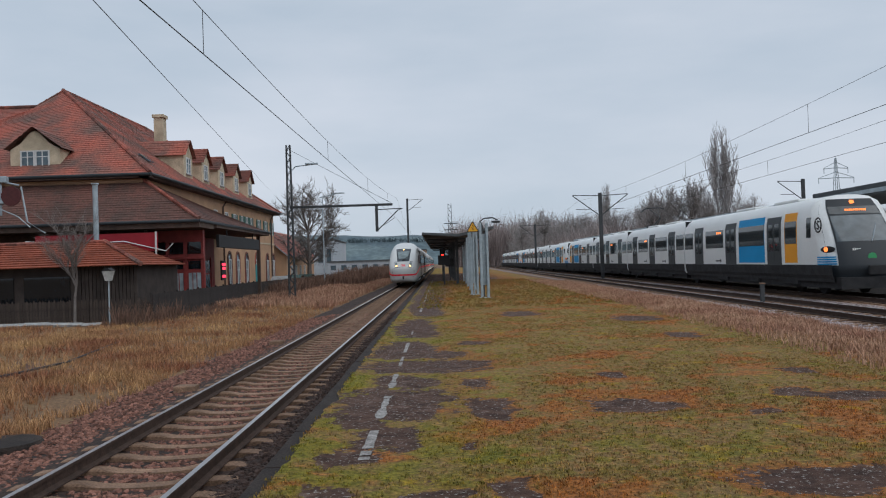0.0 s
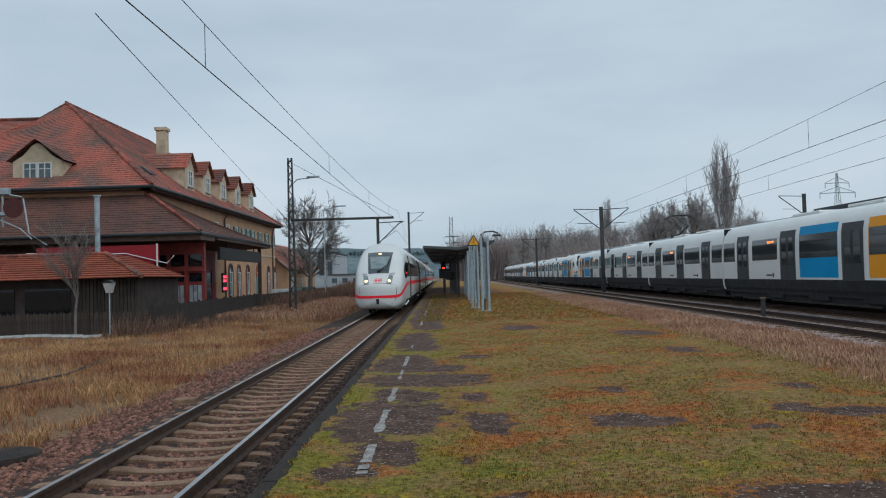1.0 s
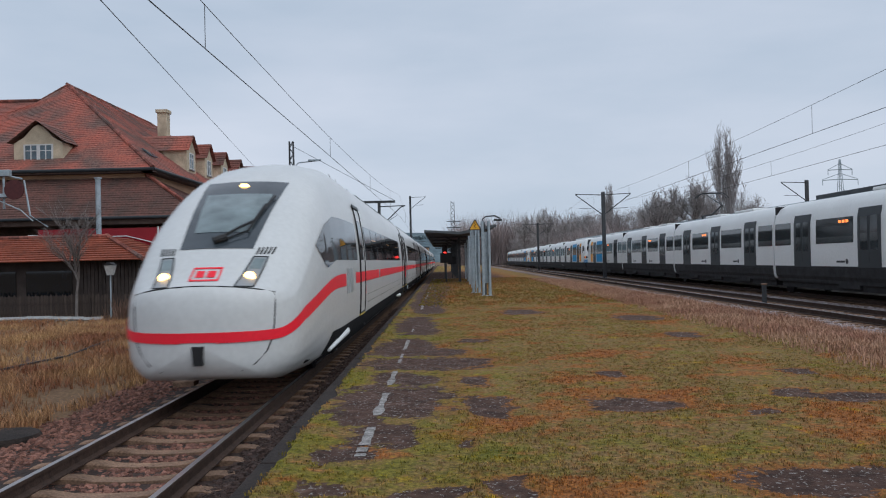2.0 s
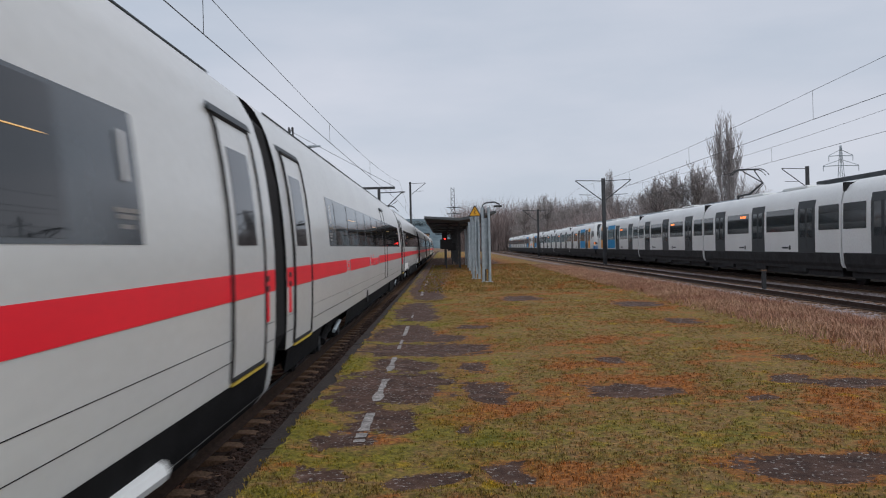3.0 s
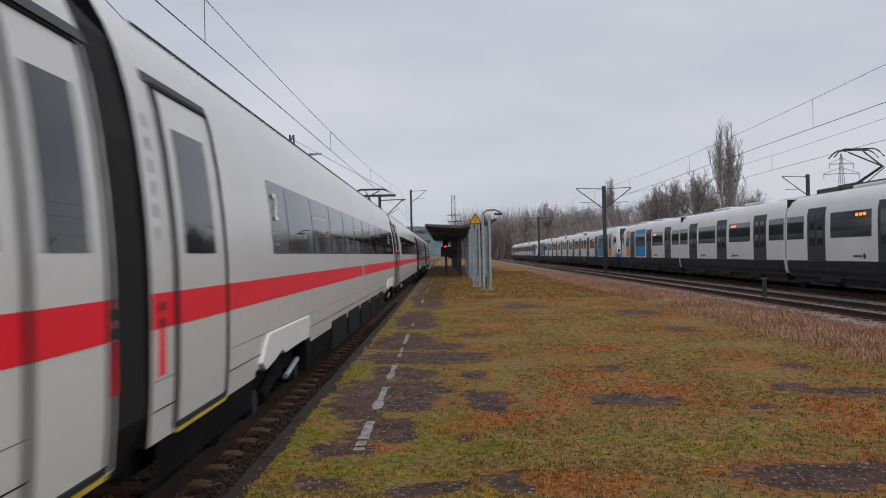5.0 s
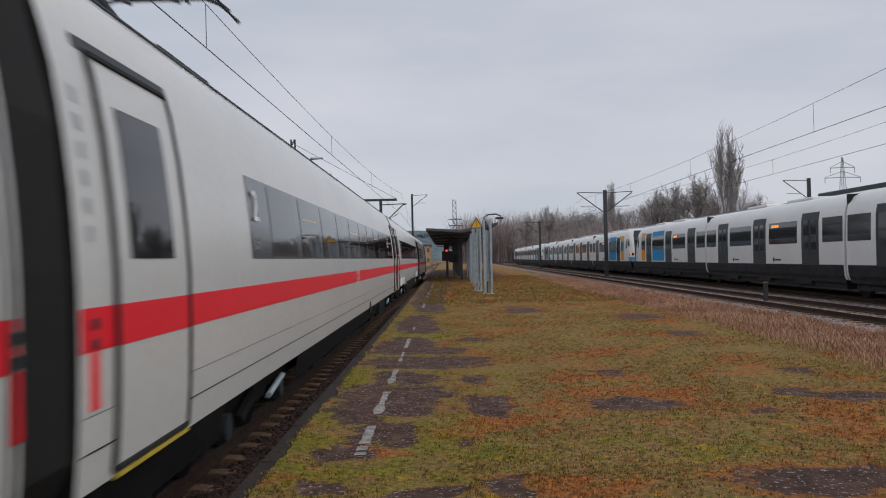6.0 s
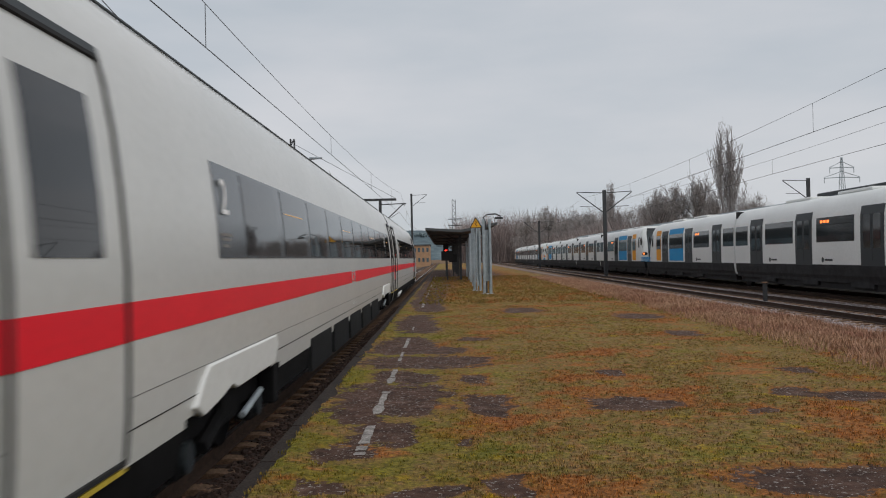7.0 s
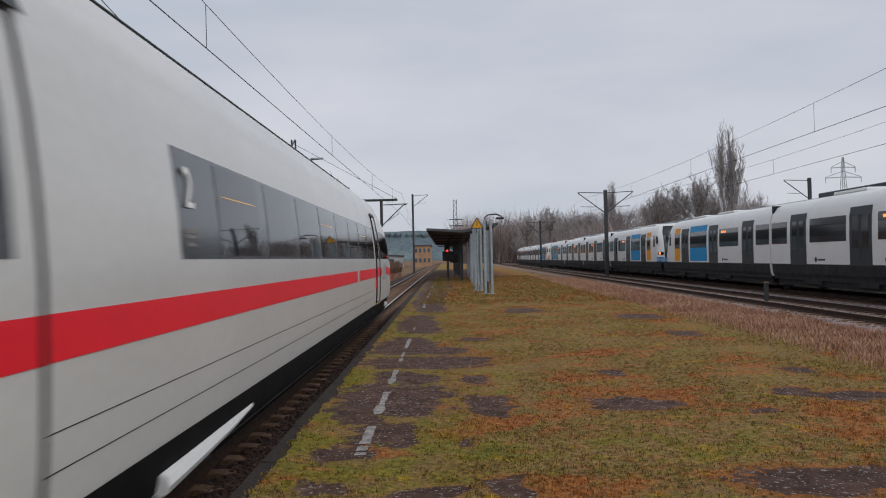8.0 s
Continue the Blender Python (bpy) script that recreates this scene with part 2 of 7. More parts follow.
def make_track(name, x0, slope, z, y0, y1, y_near, y_far, pale):
    """Rails, sleepers and ballast; sleepers between y_near and y_far are pieces, the rest is one joined mesh."""
    ang = -math.atan(slope)
    tr = thing(name, "railway track with worn steel rails on concrete sleepers in ballast", "railway track", kind="structure", m=pose(x0 + slope * (0 - 35 if slope else 0), 0, z, 0, 0, math.degrees(ang)))
    bm = bmesh.new()
    if pale:
        prof = [(-3.0, -0.75), (-1.8, -0.21), (1.8, -0.21), (3.0, -0.75)]
    else:
        prof = [(-4.4, -0.75), (-2.9, -0.42), (-1.75, -0.25), (-1.2, -0.20), (-0.9, -0.215), (-0.2, -0.235), (0.2, -0.235), (0.9, -0.215), (1.1, -0.18), (1.66, -0.16), (1.75, -0.75)]
    prism(bm, prof, 1, y0, y1)
    part("ballast_bed", bm, M["ballast"] if not pale else mat("pale_ballast_bed", (0.31, 0.235, 0.21), 0.95, 0, 0.4, 2, 1.0, 22), tr, "bed of crushed stone")
    for sx in (-1, 1):
        bm = bmesh.new()
        prism(bm, [(u + sx * 0.7535, v) for u, v in RAIL_SHAPE], 1, y0, y1)
        rail = part("rail", bm, [M["rail_side"], M["rail_top"]], tr, "steel rail with rusty sides and a polished head")
        for p in rail.data.polygons:
            if p.normal.z > 0.9 and p.center.z > -0.01:
                p.material_index = 1
    k0, k1 = int(y0 / 0.6) + 1, int(y1 / 0.6)
    rest = bmesh.new()
    for k in range(k0, k1):
        y = k * 0.6 + 0.25 + 0.02 * math.sin(k * 7.1)
        if y_near <= y <= y_far:
            o = new("sleeper", SLEEPER)
            o.parent = tr
            o.matrix_basis = pose(0.02 * math.sin(k * 3.3), y, 0, 0, 0, 0.5 * math.sin(k * 5.7))
        elif y > -4:
            n0 = len(rest.verts)
            rest.from_mesh(SLEEPER)
            rest.verts.ensure_lookup_table()
            for v in rest.verts[n0:]:
                v.co.y += y
    tagged(part("far_sleeper", rest, M["sleeper"], tr), kind="stuff")
    return tr


NEAR = make_track("railway_track", TRACK, 0, 0, -30, 420, 3, 70, False)
make_track("railway_track", 12.0, SLOPE, RAIL2, -40, 420, 10, 60, True)
make_track("railway_track", 16.0, SLOPE, RAIL2, -40, 420, 500, 501, True)


def scatter_stones(name, n, fx, fy, fz, size, material, seed):
    """Loose crushed stones lying on the bed."""
    rnd = random.Random(seed)
    verts, faces = [], []
    base = [(-1, -1, -0.5), (1, -0.8, -0.5), (0.9, 1, -0.5), (-0.8, 0.9, -0.5), (-0.5, -0.6, 0.6), (0.6, -0.5, 0.45), (0.5, 0.55, 0.7), (-0.6, 0.5, 0.5)]
    quads = [(4, 5, 6, 7), (0, 1, 5, 4), (1, 2, 6, 5), (2, 3, 7, 6), (3, 0, 4, 7)]
    for _ in range(n):
        y = fy(rnd)
        x = fx(rnd, y)
        s = size * rnd.uniform(0.55, 1.25)
        a = rnd.uniform(0, 6.28)
        c, d = math.cos(a), math.sin(a)
        z = fz(x, y)
        k = len(verts)
        t1, t2 = rnd.uniform(-0.5, 0.5), rnd.uniform(-0.5, 0.5)
        for p in base:
            px, py, pz = (p[0] * rnd.uniform(0.7, 1.2), p[1] * rnd.uniform(0.7, 1.1), p[2] * rnd.uniform(0.6, 1.2))
            pz += t1 * px + t2 * py
            verts.append((x + s * (c * px - d * py), y + s * (d * px + c * py), z + s * 0.8 * pz))
        faces += [tuple(k + i for i in q) for q in quads]
    me = bpy.data.meshes.new(name)
    me.from_pydata(verts, [], faces)
    me.materials.append(material)
    ob = new(name, me)
    return tagged(ob, "loose crushed stones of the track bed", "gravel", kind="stuff")


def near_bed(x, y):
    u = x - TRACK
    if u > 0.95:
        return -0.20 + 0.05 * min(1, (u - 0.95) / 0.4)
    return -0.236 - min(0.17, max(0, -1.75 - u) * 0.148) - max(0, -2.9 - u) * 0.1 - (0.03 if u > 1.2 else 0)


def near_y(r):
    return 4.2 + 34 * r.random() ** 2.3


# greasy stones by the platform; the gap's shade is put into their colour too
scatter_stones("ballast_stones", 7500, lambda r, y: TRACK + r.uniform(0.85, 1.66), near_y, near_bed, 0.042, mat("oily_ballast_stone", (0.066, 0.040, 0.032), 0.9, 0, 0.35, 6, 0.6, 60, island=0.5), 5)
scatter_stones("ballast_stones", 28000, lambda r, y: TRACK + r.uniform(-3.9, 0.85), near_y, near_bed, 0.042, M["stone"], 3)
scatter_stones("ballast_stones", 14000, lambda r, y: far_x(12.0, y) + r.choice((r.uniform(-3.0, -0.8), r.uniform(-0.65, 0.65), r.uniform(0.85, 2.6))), lambda r: 15 + 45 * r.random() ** 1.6,
               lambda x, y: RAIL2 - 0.2 - max(0, -1.8 - (x - far_x(12.0, y))) * 0.45, 0.045, M["stone_pale"], 4)


# ---- platform ----
def platform_right(y):
    return 7.4 + 0.02 * y + 0.25 * noise.noise((0, y * 0.25, 7))


def platform_height(x, y):
    h = TOP + 0.006 * noise.noise((x * 0.8, y * 0.8, 1)) + 0.007 * noise.noise((x * 3, y * 3, 2))
    if x < EDGE + 0.5:
        h = TOP + 0.012
    return h + 0.028 * max(0.0, 0.5 - bareness(x, y)) if y < 30 else h + 0.012


def moss_material(blades=False):
    """Worn asphalt that shows through moss in green, yellow and rust, and dry grass."""
    m = bpy.data.materials.new("mossy_platform")
    m.use_nodes = True
    nt = m.node_tree
    n, l = nt.nodes, nt.links
    b = n["Principled BSDF"]
    b.inputs["Roughness"].default_value = 0.95
    b.inputs["Specular IOR Level"].default_value = 0.2
    co = n.new("ShaderNodeTexCoord")

    def tex(scale, detail=5, off=0.0, rough=0.55, stretch=(1, 1, 1)):
        mp = n.new("ShaderNodeMapping")
        mp.inputs["Location"].default_value = (off, off * 1.7, 0)
        mp.inputs["Scale"].default_value = stretch
        l.new(co.outputs["Object"], mp.inputs["Vector"])
        t = n.new("ShaderNodeTexNoise")
        t.inputs["Scale"].default_value, t.inputs["Detail"].default_value, t.inputs["Roughness"].default_value = scale, detail, rough
        l.new(mp.outputs["Vector"], t.inputs["Vector"])
        return t.outputs["Fac"]

    def ramp(fac, stops):
        r = n.new("ShaderNodeValToRGB")
        e = r.color_ramp.elements
        while len(e) < len(stops):
            e.new(0.5)
        for k, (p, c) in enumerate(stops):
            e[k].position, e[k].color = p, (*c, 1) if len(c) == 3 else c
        l.new(fac, r.inputs["Fac"])
        return r.outputs["Color"]

    def mix(fac, a, c, mode="MIX"):
        x = n.new("ShaderNodeMix")
        x.data_type, x.blend_type = "RGBA", mode
        if isinstance(fac, float):
            x.inputs[0].default_value = fac
        else:
            l.new(fac, x.inputs[0])
        l.new(a, x.inputs[6])
        l.new(c, x.inputs[7])
        return x.outputs[2]

    def math_(op, a, c):
        x = n.new("ShaderNodeMath")
        x.operation = op
        for k, v in ((0, a), (1, c)):
            if isinstance(v, float):
                x.inputs[k].default_value = v
            else:
                l.new(v, x.inputs[k])
        return x.outputs[0]

    moss = ramp(tex(0.95, 9, 3.1, 0.66), [(0.30, (0.15, 0.15, 0.03)), (0.40, (0.23, 0.185, 0.04)), (0.455, (0.27, 0.165, 0.075)), (0.50, (0.205, 0.16, 0.04)), (0.545, (0.26, 0.155, 0.06)), (0.59, (0.35, 0.14, 0.042)), (0.70, (0.27, 0.105, 0.04))])
    yellow = n.new("ShaderNodeRGB")
    yellow.outputs[0].default_value = (0.36, 0.25, 0.02, 1)
    moss = mix(ramp(tex(2.3, 6, 51.0, 0.62), [(0.60, (0, 0, 0)), (0.68, (0.85, 0.85, 0.85))]), moss, yellow.outputs[0])
    fine = ramp(tex(22, 7, 0.4, 0.74), [(0.3, (0.22, 0.22, 0.21)), (0.5, (0.86, 0.86, 0.86)), (0.7, (1.8, 1.7, 1.4))])
    moss = mix(1.0, moss, fine, "MULTIPLY")
    asphalt = ramp(tex(5, 6, 9.0, 0.65), [(0.3, (0.036, 0.021, 0.016)), (0.55, (0.092, 0.052, 0.039)), (0.75, (0.19, 0.12, 0.095))])
    flecks = ramp(tex(27, 4, 5.5), [(0.60, (0, 0, 0)), (0.66, (1, 1, 1))])
    pale = n.new("ShaderNodeRGB")
    pale.outputs[0].default_value = (0.34, 0.32, 0.30, 1)
    asphalt = mix(flecks, asphalt, pale.outputs[0])
    sep = n.new("ShaderNodeSeparateXYZ")
    l.new(co.outputs["Object"], sep.inputs[0])
    mr = n.new("ShaderNodeMapRange")
    mr.inputs["From Min"].default_value, mr.inputs["From Max"].default_value = -1.6, 8.4
    l.new(sep.outputs["X"], mr.inputs["Value"])
    wear = n.new("ShaderNodeAttribute")
    wear.attribute_name = "worn"
    patch = math_("ADD", wear.outputs["Fac"], math_("MULTIPLY", math_("SUBTRACT", tex(3.2, 10, 2.0, 0.76), 0.5), 2.6))
    edge_green = n.new("ShaderNodeRGB")
    edge_green.outputs[0].default_value = (0.19, 0.18, 0.022, 1)
    side = ramp(mr.outputs["Result"], [(0.0, (0.9, 0.9, 0.9)), (0.14, (0.75, 0.75, 0.75)), (0.24, (0.1, 0.1, 0.1)), (0.4, (0, 0, 0))])
    spot = ramp(tex(1.6, 6, 33.0, 0.6), [(0.47, (0, 0, 0)), (0.57, (1, 1, 1))])
    moss = mix(mix(1.0, side, spot, "MULTIPLY"), moss, mix(1.0, edge_green.outputs[0], fine, "MULTIPLY"))
    if blades:
        isl = n.new("ShaderNodeNewGeometry")
        vary = ramp(isl.outputs["Random Per Island"], [(0.0, (0.6, 0.6, 0.6)), (0.6, (1.1, 1.1, 1.05)), (1.0, (1.75, 1.55, 1.4))])
        l.new(mix(1.0, moss, vary, "MULTIPLY"), b.inputs["Base Color"])
        return m
    rim = n.new("ShaderNodeRGB")
    rim.outputs[0].default_value = (0.30, 0.115, 0.03, 1)
    away = ramp(mr.outputs["Result"], [(0.14, (0.1, 0.1, 0.1)), (0.22, (0.85, 0.85, 0.85))])
    near_rim = mix(1.0, away, ramp(patch, [(0.08, (0, 0, 0)), (0.32, (1, 1, 1))]), "MULTIPLY")
    moss = mix(near_rim, moss, mix(1.0, rim.outputs[0], fine, "MULTIPLY"))
    bare = ramp(patch, [(0.46, (0, 0, 0)), (0.53, (1, 1, 1))])
    l.new(mix(bare, moss, asphalt), b.inputs["Base Color"])
    bp = n.new("ShaderNodeBump")
    bp.inputs["Strength"].default_value, bp.inputs["Distance"].default_value = 0.9, 0.04
    l.new(tex(18, 6, 0.4, 0.7), bp.inputs["Height"])
    l.new(bp.outputs["Normal"], b.inputs["Normal"])
    return m


# worn-through places: centre x, y and half sizes
BARE = [(-0.62, 10.07, 0.72, 1.15), (-0.26, 13.49, 1.06, 0.8), (-0.18, 15.1, 0.65, 0.55), (0.54, 9.41, 0.24, 0.74), (-0.60, 8.01, 0.36, 0.5), (-0.88, 7.23, 0.27, 0.3), (0.45, 11.45, 0.22, 0.46),
        (-0.10, 6.03, 0.25, 0.27), (0.52, 6.08, 0.2, 0.33), (-0.94, 6.14, 0.2, 0.23), (0.23, 7.54, 0.07, 0.2), (0.65, 17.1, 0.32, 0.38), (2.95, 6.02, 0.74, 0.38), (2.21, 9.35, 0.53, 0.42),
        (4.2, 9.86, 0.19, 0.3), (4.82, 9.52, 0.42, 0.36), (5.15, 17.4, 0.31, 0.64), (2.42, 11.8, 0.19, 0.35), (5.05, 11.6, 0.22, 0.34), (3.41, 8.73, 0.22, 0.16),
        (-0.7, 17.2, 0.4, 0.7), (-0.5, 19.6, 0.45, 0.9), (-0.7, 23.5, 0.4, 1.4), (-0.4, 28, 0.5, 2.0), (2.5, 26, 0.6, 1.2), (5.4, 22.5, 0.6, 1.0), (-0.5, 11.75, 0.5, 0.6), (-0.9, 8.9, 0.3, 0.5),
        (-0.75, 15.9, 0.6, 1.4), (-0.7, 21.5, 0.55, 2.4), (-0.6, 32, 0.65, 3.5), (-0.55, 40, 0.8, 6), (-0.4, 52, 1.0, 8), (0.2, 70, 1.9, 14), (1.5, 95, 4.5, 30)]


def bareness(x, y):
    """1 where the asphalt is bare, 0 under thick moss."""
    wx = x + 0.16 * noise.noise((x * 1.7, y * 1.7, 11)) + 0.07 * noise.noise((x * 5, y * 5, 12))
    wy = y + 0.22 * noise.noise((x * 1.7, y * 1.7, 13)) + 0.09 * noise.noise((x * 5, y * 5, 14))
    best = 0.0
    for cx, cy, hx, hy in BARE:
        u, v = abs(wx - cx) / hx, abs(wy - cy) / hy
        if u < 2.2 and v < 2.2:
            best = max(best, min(1.0, max(0.0, 1.5 - (u ** 3 + v ** 3) ** (1 / 3))))
    return best


def make_platform():
    pf = thing("platform", "low island platform overgrown with moss and dry grass", "platform", kind="structure")
    ys = [-20, -8, -2, 2] + [3.5 + 0.07 * i for i in range(150)] + [14.0 + 0.14 * i for i in range(90)] + [26.6 + 0.8 * i for i in range(1, 40)] + [62, 70, 80, 95, 115, 140, 180, 260]
    bm = bmesh.new()
    rows = []
    for y in ys:
        r = platform_right(y)
        e0 = EDGE + 0.17 + 0.09 * noise.noise((y * 1.3, 0, 5)) + 0.06 * noise.noise((y * 4.0, 0, 5))
        xs = [e0 + (r - e0) * (i / 120) for i in range(121)]
        row = [bm.verts.new((x, y, platform_height(x, y))) for x in xs]
        row.append(bm.verts.new((r + 0.9, y, ground_height(r + 0.9, y) - 0.05)))
        rows.append(row)
    for a, c in zip(rows, rows[1:]):
        for i in range(len(a) - 1):
            bm.faces.new((a[i], a[i + 1], c[i + 1], c[i]))
    surf = part("platform_surface", bm, moss_material(), pf, "patchy asphalt under moss and grass", True)
    worn = surf.data.attributes.new("worn", "FLOAT", "POINT")
    for i, v in enumerate(surf.data.vertices):
        worn.data[i].value = bareness(v.co.x, v.co.y)
    me = None
    for k in range(60):
        y = -8 + k * 1.5
        bm = boxed(EDGE, EDGE + 0.30, y + 0.006, y + 1.494, TOP - 0.17, TOP + 0.003, bevel=0.012)
        if me is None:
            me = part("edge_stone", bm, M["kerb"], pf)
            me = me.data
        else:
            bm.free()
            o = new("edge_stone", me)
            o.parent = pf
            o.location = (0.004 * math.sin(k * 2.1), k * 1.5, 0.003 * math.sin(k * 1.3))
    part("far_edge", boxed(EDGE, EDGE + 0.30, 82, 260, TOP - 0.17, TOP), M["kerb"], pf)
    part("retaining_wall", boxed(EDGE + 0.08, EDGE + 0.30, -20, 260, -0.8, TOP - 0.17), M["kerb"], pf, "dark concrete face below the platform edge")
    # broken white safety line
    for y0, y1, w0 in ((7.16, 7.48, 0.12), (7.58, 8.39, 0.12), (9.05, 10.58, 0.11), (11.22, 12.6, 0.10), (13.69, 14.13, 0.07), (14.3, 15.0, 0.07), (15.7, 17.5, 0.09), (19.6, 20.4, 0.05), (28.6, 31.0, 0.11), (36, 44, 0.09), (48, 60, 0.09), (64, 80, 0.09)):
        bm = bmesh.new()
        rnd = random.Random(int(y0 * 10))
        n = max(3, int((y1 - y0) / 0.05)) if y1 < 23 else 12
        pr = None
        for i in range(n + 1):
            y = y0 + (y1 - y0) * i / n
            w = 0.8 * w0 * (1 + 0.7 * noise.noise((0, y * 2.2, 3)))
            a = [bm.verts.new((-0.72 - w / 2 + rnd.uniform(-0.006, 0.006), y, platform_height(-0.72, y) + 0.006)), bm.verts.new((-0.72 + w / 2 + rnd.uniform(-0.006, 0.006), y, platform_height(-0.72, y) + 0.006))]
            if pr and rnd.random() > 0.03:
                bm.faces.new((pr[0], pr[1], a[1], a[0]))
            pr = a
        part("painted_line", bm, M["paint_line"], pf, "worn white safety line")
    return pf


make_platform()


def tufts(name, n, place, height, material, seed, label, lean=0.5, blades=5, width=0.006):
    """Small bunches of blades."""
    rnd = random.Random(seed)
    verts, faces = [], []
    for _ in range(n):
        q = place(rnd)
        if q is None:
            continue
        x, y, z = q
        for _ in range(blades):
            a = rnd.uniform(0, 6.28)
            h = height * rnd.uniform(0.4, 1.2)
            dx, dy = math.cos(a), math.sin(a)
            ln = lean * h * rnd.uniform(0.2, 1.0)
            ox, oy = rnd.uniform(-0.03, 0.03), rnd.uniform(-0.03, 0.03)
            k = len(verts)
            w = width * rnd.uniform(0.7, 1.4)
            verts += [(x + ox - dy * w, y + oy + dx * w, z - 0.01), (x + ox + dy * w, y + oy - dx * w, z - 0.01),
                      (x + ox + dx * ln * 0.45 + dy * w * 0.7, y + oy + dy * ln * 0.45 - dx * w * 0.7, z + h * 0.6), (x + ox + dx * ln * 0.45 - dy * w * 0.7, y + oy + dy * ln * 0.45 + dx * w * 0.7, z + h * 0.6),
                      (x + ox + dx * ln, y + oy + dy * ln, z + h)]
            faces += [(k, k + 1, k + 2, k + 3), (k + 3, k + 2, k + 4)]
    me = bpy.data.meshes.new(name)
    me.from_pydata(verts, [], faces)
    me.materials.append(material)
    ob = new(name, me)
    return tagged(ob, label, "grass", kind="stuff")


STRAW = mat("straw_grass", (0.50, 0.305, 0.14), 0.9, 0, 0.3, 0.4, 0.0, 3, second=(0.27, 0.105, 0.055), island=0.45)
STRAW_RED = mat("reddish_dry_grass", (0.50, 0.31, 0.20), 0.9, 0, 0.3, 0.5, 0.0, 3, second=(0.36, 0.185, 0.125), island=0.4)
GREEN = mat("short_green_grass", (0.21, 0.185, 0.045), 0.9, 0, 0.3, 1.3, 0.0, 3, second=(0.30, 0.215, 0.045), island=0.45)
RUST = mat("rusty_moss_tufts", (0.40, 0.16, 0.045), 0.9, 0, 0.3, 1.3, 0.0, 3, second=(0.30, 0.19, 0.085), island=0.45)


def left_field(r):
    y = 6 + 50 * r.random() ** 1.6
    x = max(r.uniform(-8.0 - 0.52 * y, -6.2), -24) + 0.5 * noise.noise((0, y, 3))
    d = noise.noise((x * 0.35, y * 0.2, 9))
    if r.random() > 0.62 + d or (y > 38 and x < -13):
        return None
    return x, y, ground_height(x, y)


def right_field(r):
    y = 8 + 60 * r.random() ** 1.5
    x = r.uniform(6.9, 9.9) + 0.02 * y - 1.2 * r.random()
    return x, y, max(ground_height(x, y), TOP - 0.02 if x < platform_right(y) else -1)


def platform_spots(r):
    y = 4.5 + 42 * r.random() ** 1.8
    x = r.uniform(-1.42, 7.4)
    if bareness(x, y) > 0.38:
        return None
    if noise.noise((x * 0.8, y * 0.6, 4)) + (0.3 if x > 0.6 else 0.15) < r.uniform(-0.3, 0.6):
        return None
    return x, y, platform_height(x, y)


BLADES = moss_material(True)
tufts("dry_grass", 80000, left_field, 0.20, STRAW, 11, "tall straw-coloured winter grass", 0.95, 5, 0.0055)
tufts("dry_grass", 30000, right_field, 0.15, STRAW_RED, 12, "reddish-brown dry grass along the platform edge", 0.8, 5, 0.007)
tufts("short_grass", 75000, platform_spots, 0.021, BLADES, 13, "short green and rust-brown grass and moss tufts on the platform", 1.1, 5, 0.0045)
tufts("short_grass", 9000, lambda r: (lambda x, y: (x, y, platform_height(x, y)))(r.uniform(-0.9, 7.6), r.uniform(30, 75)), 0.05, BLADES, 16, "short grass on the far platform", 0.9, 4, 0.015)


def far_field(r):
    y = 48 + 75 * r.random()
    x = r.uniform(-13.5, -6.4)
    return x, y, ground_height(x, y)


tufts("dry_grass", 12000, far_field, 0.45, STRAW_RED, 15, "reddish dry grass beside the far track", 0.7, 4, 0.02)


# ---- white high-speed train ----
BODY = [(1.20, 0.30), (1.33, 0.45), (1.39, 0.75), (1.42, 1.1), (1.43, 1.5), (1.43, 2.0), (1.405, 2.4), (1.36, 2.8), (1.30, 3.15), (1.20, 3.5), (1.04, 3.80), (0.78, 4.0), (0.40, 4.09), (0.0, 4.12)]
_len = [0.0]
for _a, _b in zip(BODY, BODY[1:]):
    _len.append(_len[-1] + math.hypot(_b[0] - _a[0], _b[1] - _a[1]))
BS = [v / _len[-1] for v in _len]
NOSE_SHIFT = 0.70      # the tip lies this far behind the car's zero
NOSE_D = [0.0, 0.01, 0.03, 0.06, 0.11, 0.2, 0.35, 0.6, 0.95, 1.4, 2.0, 2.84, 3.5, 4.5, 5.5, 6.6, 9.0]
NOSE_Y = [d / 0.9125 for d in NOSE_D]
NOSE_W = [0.20, 0.52, 0.78, 0.94, 1.06, 1.15, 1.22, 1.27, 1.305, 1.335, 1.365, 1.395, 1.41, 1.425, 1.43, 1.43, 1.43]
NOSE_T = [1.28, 1.42, 1.55, 1.64, 1.72, 1.77, 1.83, 1.99, 2.26, 2.56, 2.93, 3.36, 3.64, 3.91, 4.05, 4.12, 4.12]
NOSE_B = [0.86, 0.72, 0.62, 0.56, 0.50, 0.45, 0.41, 0.37, 0.34, 0.32, 0.31, 0.30, 0.30, 0.30, 0.30, 0.30, 0.30]
# half width of the squarer nose section by height
NOSE_BOX = [(0.30, 0.98), (0.45, 1.15), (0.75, 1.30), (1.10, 1.38), (1.60, 1.42), (2.10, 1.43), (2.70, 1.42), (3.38, 1.38), (3.70, 1.29), (3.90, 1.13), (4.02, 0.88), (4.08, 0.58), (4.11, 0.27), (4.12, 0.0)]


def smooth_interp(x, xs, ys):
    return float(np.interp(x, xs, ys))


